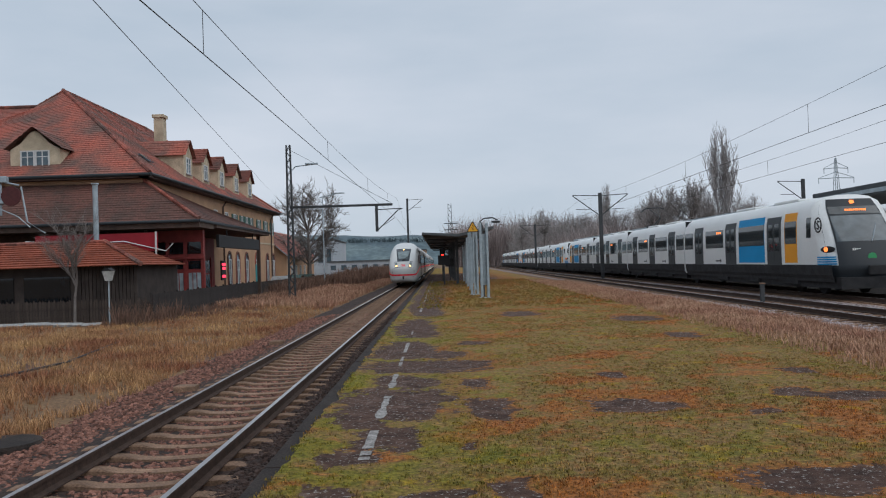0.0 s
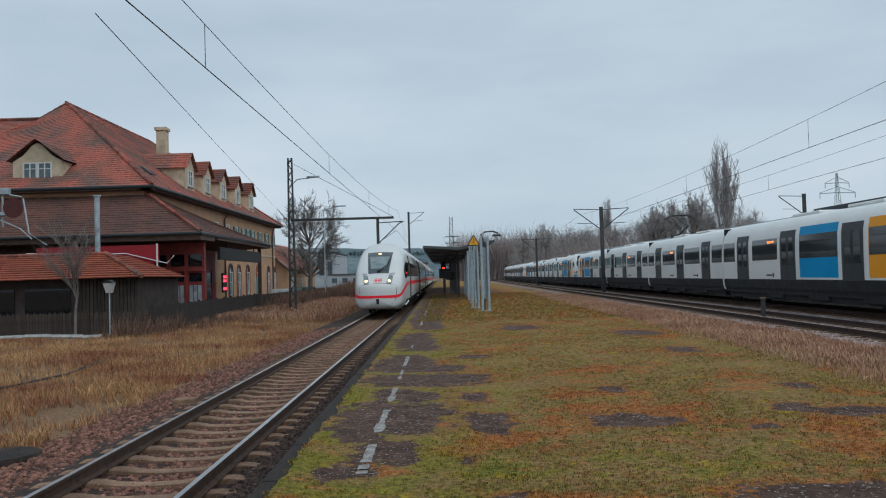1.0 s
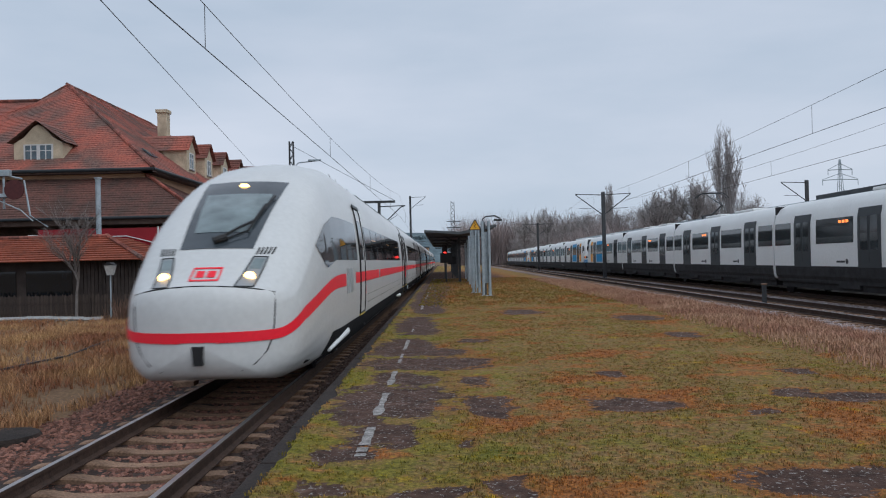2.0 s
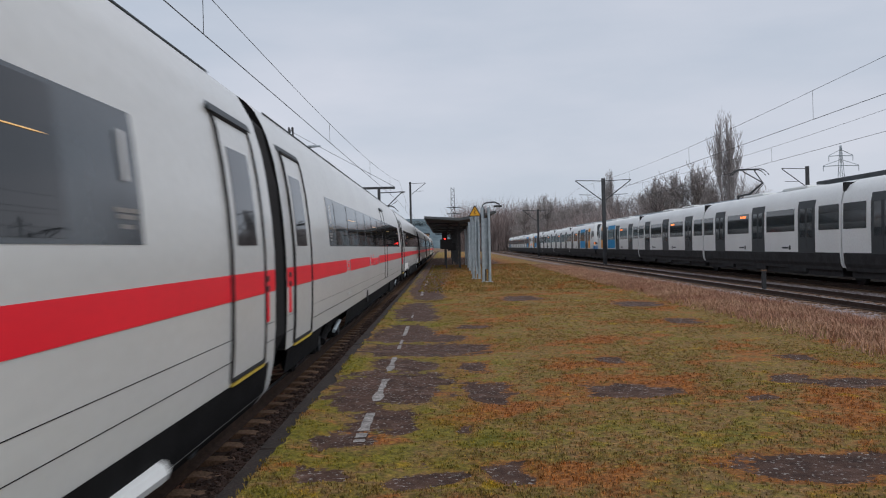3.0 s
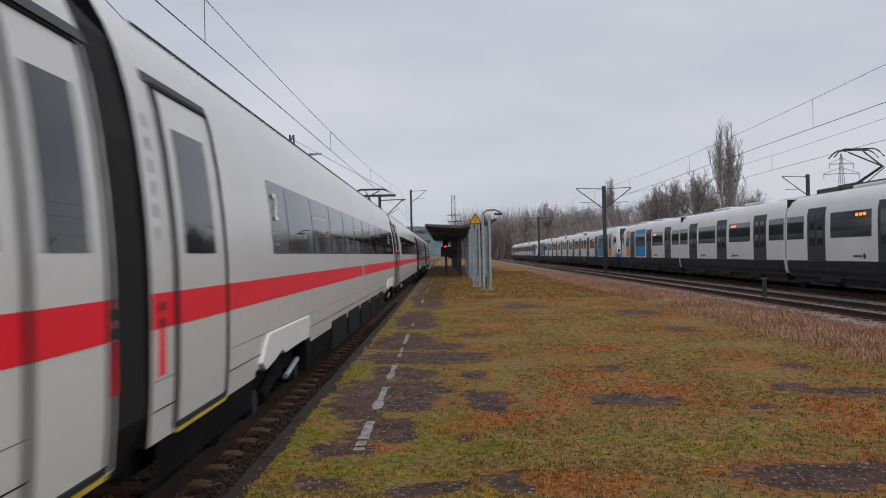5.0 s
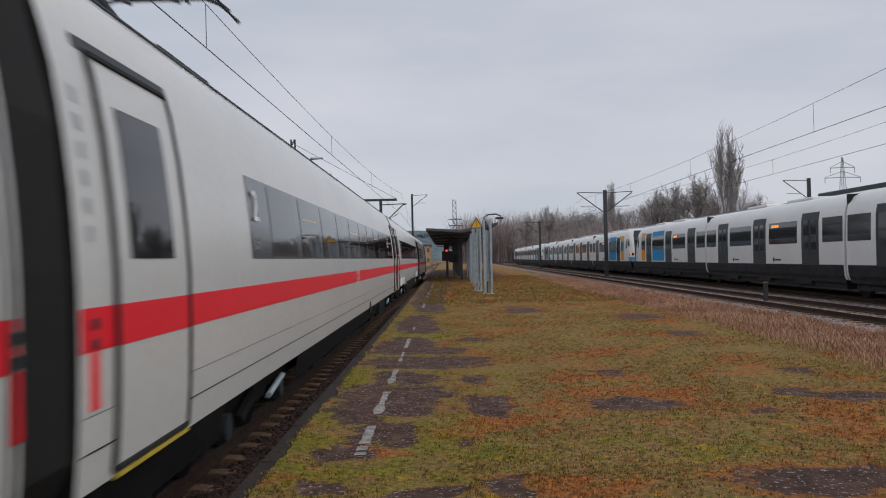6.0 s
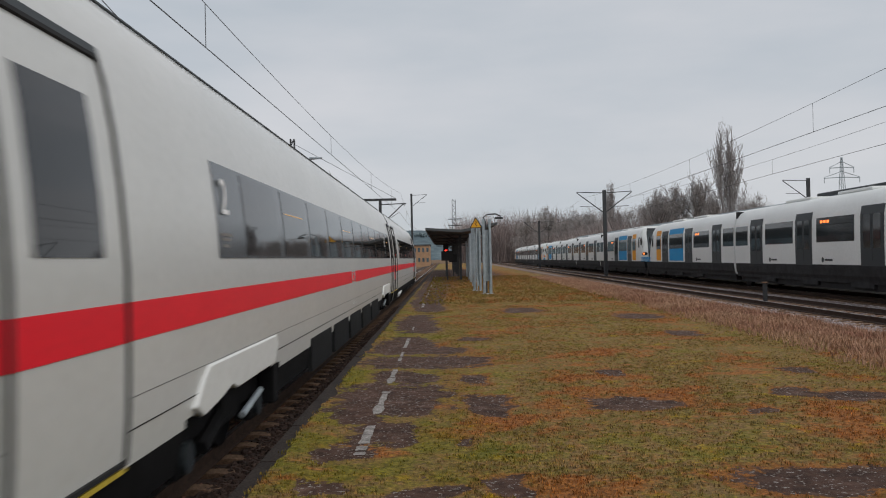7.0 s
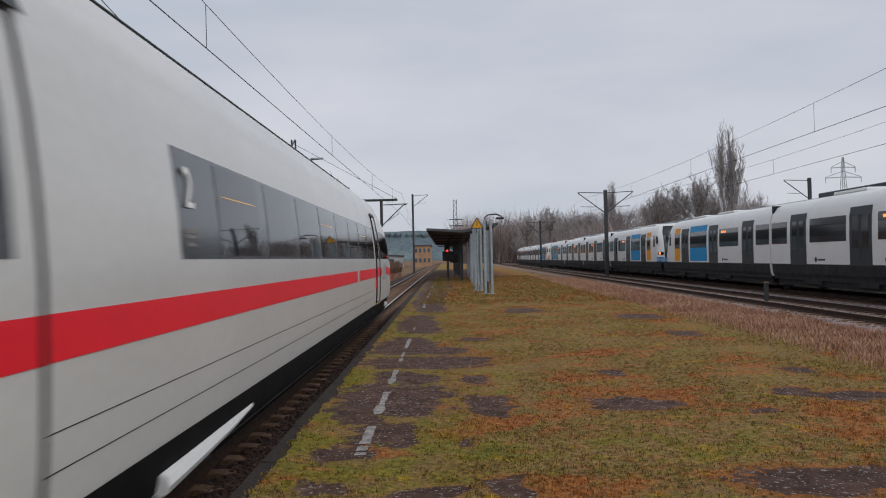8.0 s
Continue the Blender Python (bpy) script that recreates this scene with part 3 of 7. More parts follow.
def skin(y, s, side, out=0.0, nose=True):
    """A point of the train's skin: y from the nose, s from the skirt (0) up to the roof's middle (1)."""
    def raw(yy, ss):
        x = smooth_interp(ss, BS, [p[0] for p in BODY])
        z = smooth_interp(ss, BS, [p[1] for p in BODY])
        if nose:
            w, t, b = (smooth_interp(yy, NOSE_Y, q) for q in (NOSE_W, NOSE_T, NOSE_B))
            k = max(0.0, 1 - yy / 5.0)
            x += (smooth_interp(z, [q[0] for q in NOSE_BOX], [q[1] for q in NOSE_BOX]) - x) * min(1.0, 1.6 * k)
            x = x * w / 1.43
            z = b + (z - 0.30) / 3.82 * (t - b)
            yy = yy + NOSE_SHIFT * max(0.0, 1 - yy / 8.0) + 0.30 * k * k * x * x
        return Vector((side * x, yy, z))
    p = raw(y, s)
    if out:
        d1 = raw(y + 0.01, s) - raw(max(y - 0.01, 0), s)
        d2 = raw(y, min(s + 0.004, 1)) - raw(y, max(s - 0.004, 0))
        nn = d1.cross(d2).normalized()
        if (nose and y < 0.9 and nn.y > 0) or (not (nose and y < 0.9) and (nn.x * side < 0 or (abs(nn.x) < 0.02 and nn.z < 0))):
            nn = -nn
        p = p + nn * out
    return p


def s_at(z, y=20.0, nose=False):
    """The s at which the skin reaches height z."""
    if nose:
        t, b = smooth_interp(y, NOSE_Y, NOSE_T), smooth_interp(y, NOSE_Y, NOSE_B)
        z = 0.30 + (z - b) / (t - b) * 3.82
    return smooth_interp(z, [p[1] for p in BODY], BS)


def skin_grid(ys, ss, sides=(1, -1), out=0.0, nose=True):
    bm = bmesh.new()
    for side in sides:
        g = [[bm.verts.new(skin(y, s, side, out, nose)) for s in ss] for y in ys]
        for a, c in zip(g, g[1:]):
            for i in range(len(ss) - 1):
                bm.faces.new((a[i], a[i + 1], c[i + 1], c[i]))
    bmesh.ops.remove_doubles(bm, verts=bm.verts, dist=0.0005)
    return bm


def skin_band(y0, y1, zlo, zhi, side, out, nose=False, n=12, m=4, cut0=0.0, cut1=0.0):
    """A band on the skin between two heights; cut0 and cut1 slant its ends."""
    bm = bmesh.new()
    g = []
    for j in range(n + 1):
        row = []
        for i in range(m + 1):
            f = i / m
            y = y0 + cut0 * f + (y1 - cut1 * f - y0 - cut0 * f) * j / n
            lo, hi = (zlo(y), zhi(y)) if callable(zlo) else (zlo, zhi)
            row.append(bm.verts.new(skin(y, s_at(lo + (hi - lo) * f, y, nose), side, out, nose)))
        g.append(row)
    for a, c in zip(g, g[1:]):
        for i in range(m):
            bm.faces.new((a[i], a[i + 1], c[i + 1], c[i]))
    return bm


def nose_stripe(centre, halfw, side):
    """The stripe from the tip of the nose back along one side."""
    bm = bmesh.new()
    ys = [0.002, 0.005, 0.009, 0.012, 0.017, 0.022, 0.028, 0.035, 0.05, 0.07, 0.1, 0.13, 0.18, 0.25, 0.35, 0.45, 0.6, 0.8] + [1.0 + 0.1 * k for k in range(47)]
    prev = None
    for y in ys:
        t, b = smooth_interp(y, NOSE_Y, NOSE_T), smooth_interp(y, NOSE_Y, NOSE_B)
        row = []
        for i in range(4):
            z = min(max(centre(y) - halfw(y) + 2 * halfw(y) * i / 3, b + 0.01), t - 0.01)
            row.append(bm.verts.new(skin(y, s_at(z, y, True), side, 0.018 if y < 0.8 else 0.008)))
        if prev:
            for i in range(3):
                bm.faces.new((prev[i], prev[i + 1], row[i + 1], row[i]))
        prev = row
    return bm


def front_point(x, z, out=0.006):
    """The nose's point seen from ahead at a given distance from the middle and height."""
    lo, hi = 0.0, 6.5
    for _ in range(30):
        mid = (lo + hi) / 2
        t, b = smooth_interp(mid, NOSE_Y, NOSE_T), smooth_interp(mid, NOSE_Y, NOSE_B)
        if z >= t or z <= b or skin(mid, s_at(z, mid, True), 1).x < abs(x):
            lo = mid
        else:
            hi = mid
    q = skin(hi, s_at(z, hi, True), 1)
    return Vector((x, q.y - 0.9 * out, z + 0.43 * out))


def front_patch(left, right, z0, z1, out=0.006, nx=10, nz=6, bow=0.0):
    """A sheet on the nose between two heights; left and right give its edges by height, bow drops its sides."""
    bm = bmesh.new()
    rows = []
    for j in range(nz + 1):
        z = z0 + (z1 - z0) * j / nz
        a, b = left(z), right(z)
        rows.append([bm.verts.new(front_point(a + (b - a) * i / nx, z - bow * (a + (b - a) * i / nx) ** 2, out)) for i in range(nx + 1)])
    for a, b in zip(rows, rows[1:]):
        for i in range(nx):
            bm.faces.new((a[i], a[i + 1], b[i + 1], b[i]))
    return bm


YELLOW_EDGE = mat("yellow_step_edge", (0.62, 0.46, 0.06), 0.6)
MARK = mat("grey_lettering_paint", (0.33, 0.36, 0.37), 0.4, 0, 0.1, 3, 0.0)
SCREEN = glass("windscreen_glass", (0.22, 0.28, 0.29), 0.05)
HOUSING = mat("grey_headlight_housing", (0.30, 0.32, 0.33), 0.2, 0, 0.1, 3, 0.0)
WIN_LO, WIN_HI = 2.07, 2.92
RED_LO, RED_HI = 1.56, 1.80
S_UNDER = s_at(0.79)


def add_bogie(car, y, name="bogie"):
    bm = bmesh.new()
    for sx in (-1, 1):
        box(bm, sx * 1.05 - 0.07, sx * 1.05 + 0.07, y - 1.7, y + 1.7, 0.42, 0.62, bevel=0.03)
        for dy in (-1.25, 1.25):
            box(bm, sx * 1.12 - 0.1, sx * 1.12 + 0.1, y + dy - 0.2, y + dy + 0.2, 0.3, 0.6, bevel=0.03)
        box(bm, sx * 1.15 - 0.12, sx * 1.15 + 0.12, y - 0.3, y + 0.3, 0.5, 0.95, bevel=0.04)
        tube(bm, [(sx * 1.25, y - 0.9, 0.45), (sx * 1.25, y - 0.3, 0.62)], 0.07, 8)
    box(bm, -0.9, 0.9, y - 0.35, y + 0.35, 0.4, 0.8)
    bogie = part(name, bm, M["under"], car, "dark steel bogie frame with dampers")
    for sx in (-1, 1):
        part("damper", tubed([(sx * 1.30, y + 0.35, 0.50), (sx * 1.30, y + 1.15, 0.62)], 0.036, 10), M["steel"], bogie, "pale damper")
        for dy in (-1.25, 1.25):
            part("axle_box", tubed([(sx * 1.16, y + dy, 0.46), (sx * 1.27, y + dy, 0.46)], 0.13, 12), M["door_grey"], bogie)
    for dy in (-1.25, 1.25):
        bm = bmesh.new()
        for sx in (-1, 1):
            tube(bm, [(sx * 0.70, y + dy, 0.46), (sx * 0.84, y + dy, 0.46)], 0.46, 24)
        tube(bm, [(-0.9, y + dy, 0.46), (0.9, y + dy, 0.46)], 0.08, 8)
        part("wheelset", bm, M["under"], car, "steel wheels on an axle")


def add_door(car, y, side, end_nose=False, name="door", wide=1.4, plain=False, after=False):
    """A plug door: leaf with rubber seam all round, its own dark pane, a yellow step edge."""
    zb, zt = (1.02, 3.28) if plain else (0.84, 3.28)
    ss = np.linspace(s_at(zb), s_at(zt), 16)
    if plain:
        # a service door flush with the window band: only its seal shows
        bm = bmesh.new()
        for yy in (y, y + wide):
            tube(bm, [skin(yy, s, side, 0.004, end_nose) for s in ss], 0.011, 5)
        for z in (zb, zt):
            tube(bm, [skin(y + wide * 0.1 * q, s_at(z), side, 0.004, end_nose) for q in range(11)], 0.011, 5)
        part("service_door_seal", bm, M["seam"], car, "dark seal of a flush service door")
        bm = prismed([(skin(y, s_at(3.30), side).x, 3.30), (skin(y, s_at(3.30), side).x + side * 0.05, 3.29), (skin(y, s_at(3.36), side).x + side * 0.03, 3.37)], 1, y - 0.1, y + wide + 0.1)
        part("rain_gutter", bm, M["door_grey"], car)
        return
    bm = skin_grid([y, y + 0.03, y + wide / 2, y + wide - 0.03, y + wide], ss, (side,), 0.012, end_nose)
    door = part(name, bm, M["white"], car, "white plug door", True)
    bm = bmesh.new()
    for yy, sg in ((y - 0.02, -1), (y + wide + 0.02, 1)):
        pts = [skin(yy, s, side, 0.014, end_nose) for s in ss]
        tube(bm, pts, 0.022, 5)
    for z in (zb, zt):
        tube(bm, [skin(y - 0.02 + (wide + 0.04) * 0.1 * k, s_at(z), side, 0.014, end_nose) for k in range(11)], 0.022, 5)
    part("seam", bm, M["seam"], door, "black rubber door seal")
    part("pane", skin_band(y + 0.17 * wide, y + 0.78 * wide, 2.07, 3.0, side, 0.017, end_nose, 3, 8), M["glass_dark"], door, "narrow tinted door window")
    part("red_band", skin_band(y + 0.01, y + wide - 0.01, RED_LO, RED_HI, side, 0.017, end_nose, 2, 2), M["red"], door)
    bm = bmesh.new()
    prism(bm, [(skin(y, s_at(3.30), side).x, 3.30), (skin(y, s_at(3.30), side).x + side * 0.05, 3.29), (skin(y, s_at(3.36), side).x + side * 0.03, 3.37)], 1, y - 0.15, y + wide + 0.1)
    part("rain_gutter", bm, M["door_grey"], door)
    bm = boxed(*sorted((side * 1.36, side * 1.425)), y, y + wide, 0.785, 0.815)
    part("step_edge", bm, YELLOW_EDGE, door, "yellow step edge")
    yb = y + wide + 0.03 if wide < 1 else y + wide + 0.14 if after else y - 0.36
    part("door_button", boxed(*sorted((side * 1.42, side * 1.445)), yb, yb + 0.09, 1.24, 1.56, bevel=0.008), M["red"], door, "red panel with door controls")
    for z in (1.60, 1.71):
        part("push_button", tubed([(side * 1.43, yb + 0.045, z), (side * 1.45, yb + 0.045, z)], 0.034, 10), M["door_grey"], door)
    if wide > 1.2:
        for q in range(6):
            part("small_print", skin_band(yb + 0.02, yb + 0.085, 2.16 + q * 0.155, 2.25 + q * 0.155, side, 0.004, end_nose, 1, 1), MARK, door)
    for q in range(4):
        part("small_print", boxed(*sorted((side * 1.425, side * 1.4335)), y + 0.3 * wide + q * 0.13, y + 0.3 * wide + 0.08 + q * 0.13, 1.93, 1.97), MARK, door)


def add_windows(car, y0, y1, side, number=None, nose=False, at_end=False, second=False, inset=0.25):
    """A flush dark band of glass with separate panes."""
    band = part("window_band", skin_band(y0, y1, WIN_LO, WIN_HI, side, 0.004, nose, 24, 6), BAND, car, "dark flush window band", True)
    n = max(1, int((y1 - y0 - 0.9) / 1.95))
    y = y0 + (0.1 if at_end else 0.9)
    w = (y1 - y0 - 0.9) / n
    for k in range(n):
        part("pane", skin_band(y + 0.10, y + w - 0.28, WIN_LO + 0.03, WIN_HI - 0.03, side, 0.008, nose, 2, 6), M["glass_dark"], band, "", True)
        bm = bmesh.new()
        prev = [skin(y + 0.25 + (w - 0.7) * q, s_at(2.62), side, 0.011, nose) for q in (0, 1)]
        tube(bm, prev, 0.004, 4)
        if k % 3 == 1:
            part("interior_light", bm, M["strip_light"], band)
        else:
            bm.free()
        y += w
    if number:
      for yn in ([y1 - 0.25] if at_end else [y0 + inset] + ([24.2] if second else [])):
        a = math.atan2(1.405 - 1.36, 0.4)
        lettering("class_number", number, 0.46, NUMBER, pose(side * 1.406, yn, 2.60, 90 - math.degrees(a) * 0.8, 0, 90 * side), band)
        for k, (zz, ww) in enumerate(((2.28, 0.36), (2.24, 0.28), (2.18, 0.2))):
            part("small_print", boxed(*sorted((side * 1.41, side * 1.424)), yn - ww / 2, yn + ww / 2, zz - 0.014, zz + 0.014), M["concrete"], band)
    return band


LOUVRE = mat("black_louvred_panel", (0.020, 0.021, 0.022), 0.8, 0, 0.3, 3, 0.1, spec=0.15)
NUMBER = mat("white_glass_print", (0.85, 0.86, 0.86), 0.6, 0, 0.05, 3, 0.0)
BAND = mat("dark_grey_window_band", (0.05, 0.062, 0.072), 0.14, 0, 0.15, 0.8, 0.0, 4, spec=0.6)


def make_pantograph(parent, y, raised, z0, name="pantograph", reach=5.27):
    bm = bmesh.new()
    for sx in (-0.45, 0.45):
        box(bm, sx - 0.04, sx + 0.04, y - 0.9, y + 0.9, z0 + 0.12, z0 + 0.2)
        for dy in (-0.75, 0.75):
            tube(bm, [(sx, y + dy, z0 - 0.1), (sx, y + dy, z0 + 0.14)], 0.06, 8)
    if raised:
        knee, head = Vector((0, y - 1.5, z0 + 0.68)), Vector((0, y + 0.4, reach - 0.12))
    else:
        knee, head = Vector((0, y + 1.1, z0 + 0.2)), Vector((0, y - 0.5, z0 + 0.26))
    tube(bm, [(0, y + 0.5 if raised else y - 0.5, z0 + 0.2), knee], 0.06, 8, 0.045)
    tube(bm, [(0.1, y - 0.1, z0 + 0.2), knee - Vector((0, 0.15, 0.05))], 0.02, 6)
    for sx in (-0.3, 0.3):
        tube(bm, [knee + Vector((0, 0, 0)), head + Vector((sx, 0, 0))], 0.03, 6)
    for dy in (-0.22, 0.22):
        tube(bm, [head + Vector((-0.95, dy, -0.2)), head + Vector((-0.72, dy, 0.03)), head + Vector((-0.55, dy, 0.1)), head + Vector((0.55, dy, 0.1)), head + Vector((0.72, dy, 0.03)), head + Vector((0.95, dy, -0.2))], 0.028, 6)
    for sx in (-0.35, 0.35):
        tube(bm, [head + Vector((sx, -0.22, 0.05)), head + Vector((sx, 0.22, 0.05))], 0.02, 6)
    return part(name, bm, M["mast"], parent, "raised pantograph" if raised else "folded pantograph")


def roof_gear(car, y0, y1):
    bm = bmesh.new()
    for sx in (-1, 1):
        tube(bm, [(sx * 0.98, y0 + 1, 3.86), (sx * 0.98, y1 - 1, 3.86)], 0.012, 5)
    part("roof_rail", bm, M["door_grey"], car)


def mid_car(train, y0, k):
    ss = np.concatenate((np.linspace(S_UNDER, s_at(1.06), 5), np.linspace(s_at(1.06), 1, 24)[1:]))
    L = 28.25
    powered = k in (3, 4, 6)
    arches = (4.88, 24.35)
    ring = sorted({0.10, 0.12, 14.2, L - 0.02, L} | {a + d for a in arches for d in (-1.75, -1.45, 1.25, 1.75)})
    bm = skin_grid(ring, ss, nose=False)
    if powered:
        def in_arch(f):
            c = f.calc_center_median()
            return any((abs(c.y - a) < 1.75 and c.z < 0.86) or (-1.45 < c.y - a < 1.25 and c.z < 1.06) for a in arches)
        bmesh.ops.delete(bm, geom=[f for f in bm.faces if in_arch(f)], context="FACES")
    car = part("car", bm, M["white"], train, "white passenger car with a red band", True)
    car.location = (0, y0, 0)
    # end walls
    for yy in (0.11, L - 0.01):
        bm = bmesh.new()
        ring = [skin(yy, s, 1, -0.002, False) for s in ss] + [skin(yy, s, -1, -0.002, False) for s in ss[::-1]]
        bm.faces.new([bm.verts.new(p) for p in ring])
        part("end_wall", bm, M["under"], car)
    ss2 = np.linspace(s_at(0.46), S_UNDER, 6)
    for ya, yb in ((0.3, arches[0] - 1.8), (arches[0] + 1.8, arches[1] - 1.8), (arches[1] + 1.8, L - 0.3)):
        for side in (1, -1):
            part("underframe", skin_grid([ya, yb], ss2, (side,), nose=False, out=-0.01), M["under"], car, "dark underframe skirt", True)
    part("floor_pan", boxed(-1.2, 1.2, 0.1, L - 0.1, 0.55, 0.75), M["under"], car)
    for yb in arches:
        add_bogie(car, yb)
        for side in (1, -1) if powered else ():
            # light fairing over the bogie
            bm = prismed([(yb - 1.62, 0.92), (yb - 1.40, 1.10), (yb - 1.22, 1.20), (yb + 1.42, 1.20), (yb + 1.50, 1.09), (yb + 1.30, 0.90), (yb - 0.35, 0.88), (yb - 0.55, 0.96), (yb - 0.95, 0.88), (yb - 1.40, 0.82)], 0, *sorted((side * 1.36, side * 1.447)))
            bmesh.ops.bevel(bm, geom=bm.edges[:], offset=0.012, segments=1, affect="EDGES")
            part("bogie_fairing", bm, M["sbahn_white"], car, "pale fairing above the bogie")
            bm = boxed(*sorted((side * 1.22, side * 1.40)), yb + 1.42, yb + 1.66, 0.42, 1.02, bevel=0.02)
            part("end_plate", bm, M["under"], car, "dark plate behind the wheel")
    for side in (1, -1):
        add_windows(car, 3.12 if k == 3 else 4.05, 27.0 if k == 3 else 26.6, side, "1" if k == 2 else "2", second=k != 2, inset=1.75 if k == 3 else 0.25)
        add_door(car, 0.60, side, wide=1.31)
        if k != 2:
            add_door(car, 27.25, side, wide=0.86, after=True)
        else:
            add_door(car, 17.30, side, wide=1.24, plain=True)
        logo = 6.40 if k == 2 else 13.75 if k == 5 else 14.12
        segs = [(0.12, logo), (logo + 0.64, L - 0.02)]
        if k == 2:
            segs = [(0.12, logo), (logo + 0.64, 11.68), (14.82, L - 0.02)]
        for a, b in segs:
            part("red_band", skin_band(a, b, RED_LO, RED_HI, side, 0.004, False, 2, 2), M["red"], car, "traffic-red stripe")
        if side == 1:
            # plain mark in place of the company sign
            a, b = logo + 0.10, logo + 0.54
            bm = bmesh.new()
            for q in ((a + 0.05, a + 0.075), (b - 0.075, b - 0.05)):
                box(bm, 1.431, 1.437, q[0], q[1], RED_LO + 0.02, RED_HI - 0.02)
            for q in (RED_LO + 0.02, RED_HI - 0.045):
                box(bm, 1.431, 1.437, a + 0.076, b - 0.076, q, q + 0.025)
            box(bm, 1.431, 1.437, a + 0.12, b - 0.12, RED_LO + 0.08, RED_HI - 0.08)
            part("company_mark", bm, M["red"], car)
            if k == 2:
                lettering("restaurant_lettering", "Bordrestaurant", 0.44, M["red"], pose(1.434, 13.25, 1.68, 90, 0, 90), car)
        for z, r in ((1.21, 0.0018), (1.01, 0.005)):
            bm = bmesh.new()
            tube(bm, [skin(0.15, s_at(z), side, 0.001, False), skin(L - 0.05, s_at(z), side, 0.001, False)], r, 4)
            part("panel_joint", bm, M["under"], car)
        for yv in (() if powered else (10.85,) if k == 2 else (17.05,)):
            part("recess", boxed(*sorted((side * 1.37, side * 1.412)), yv, yv + 0.32, 0.66, 0.95), M["seam"], car, "dark equipment recess in the skirt")
        for q in range(5) if powered else (0,):
            # dark louvred panel reaching up into the white side, or set in the skirt
            yv, top = (8.9 + q * 2.5, 0.90) if powered else (19.9, 0.76)
            bm = boxed(*sorted((side * 1.34, side * 1.408)), yv, yv + 2.15, 0.42, top)
            for j in range(int((top - 0.44) / 0.035)):
                box(bm, *sorted((side * 1.35, side * 1.416)), yv + 0.04, yv + 2.11, 0.44 + j * 0.035, 0.458 + j * 0.035)
            part("grille", bm, LOUVRE, car, "ventilation grille in the skirt")
        # small printed plate low on the side
        for q in range(5):
            part("small_print", boxed(*sorted((side * 1.414, side * 1.421)), logo + 0.2 + q * 0.13, logo + 0.28 + q * 0.13, 1.09, 1.15), MARK, car)
    roof_gear(car, 0, L)
    if k == 3:
        make_pantograph(car, 7.2, False, 4.0)
    if k == 5:
        make_pantograph(car, 5.0, True, 4.08, reach=5.25)
    return car


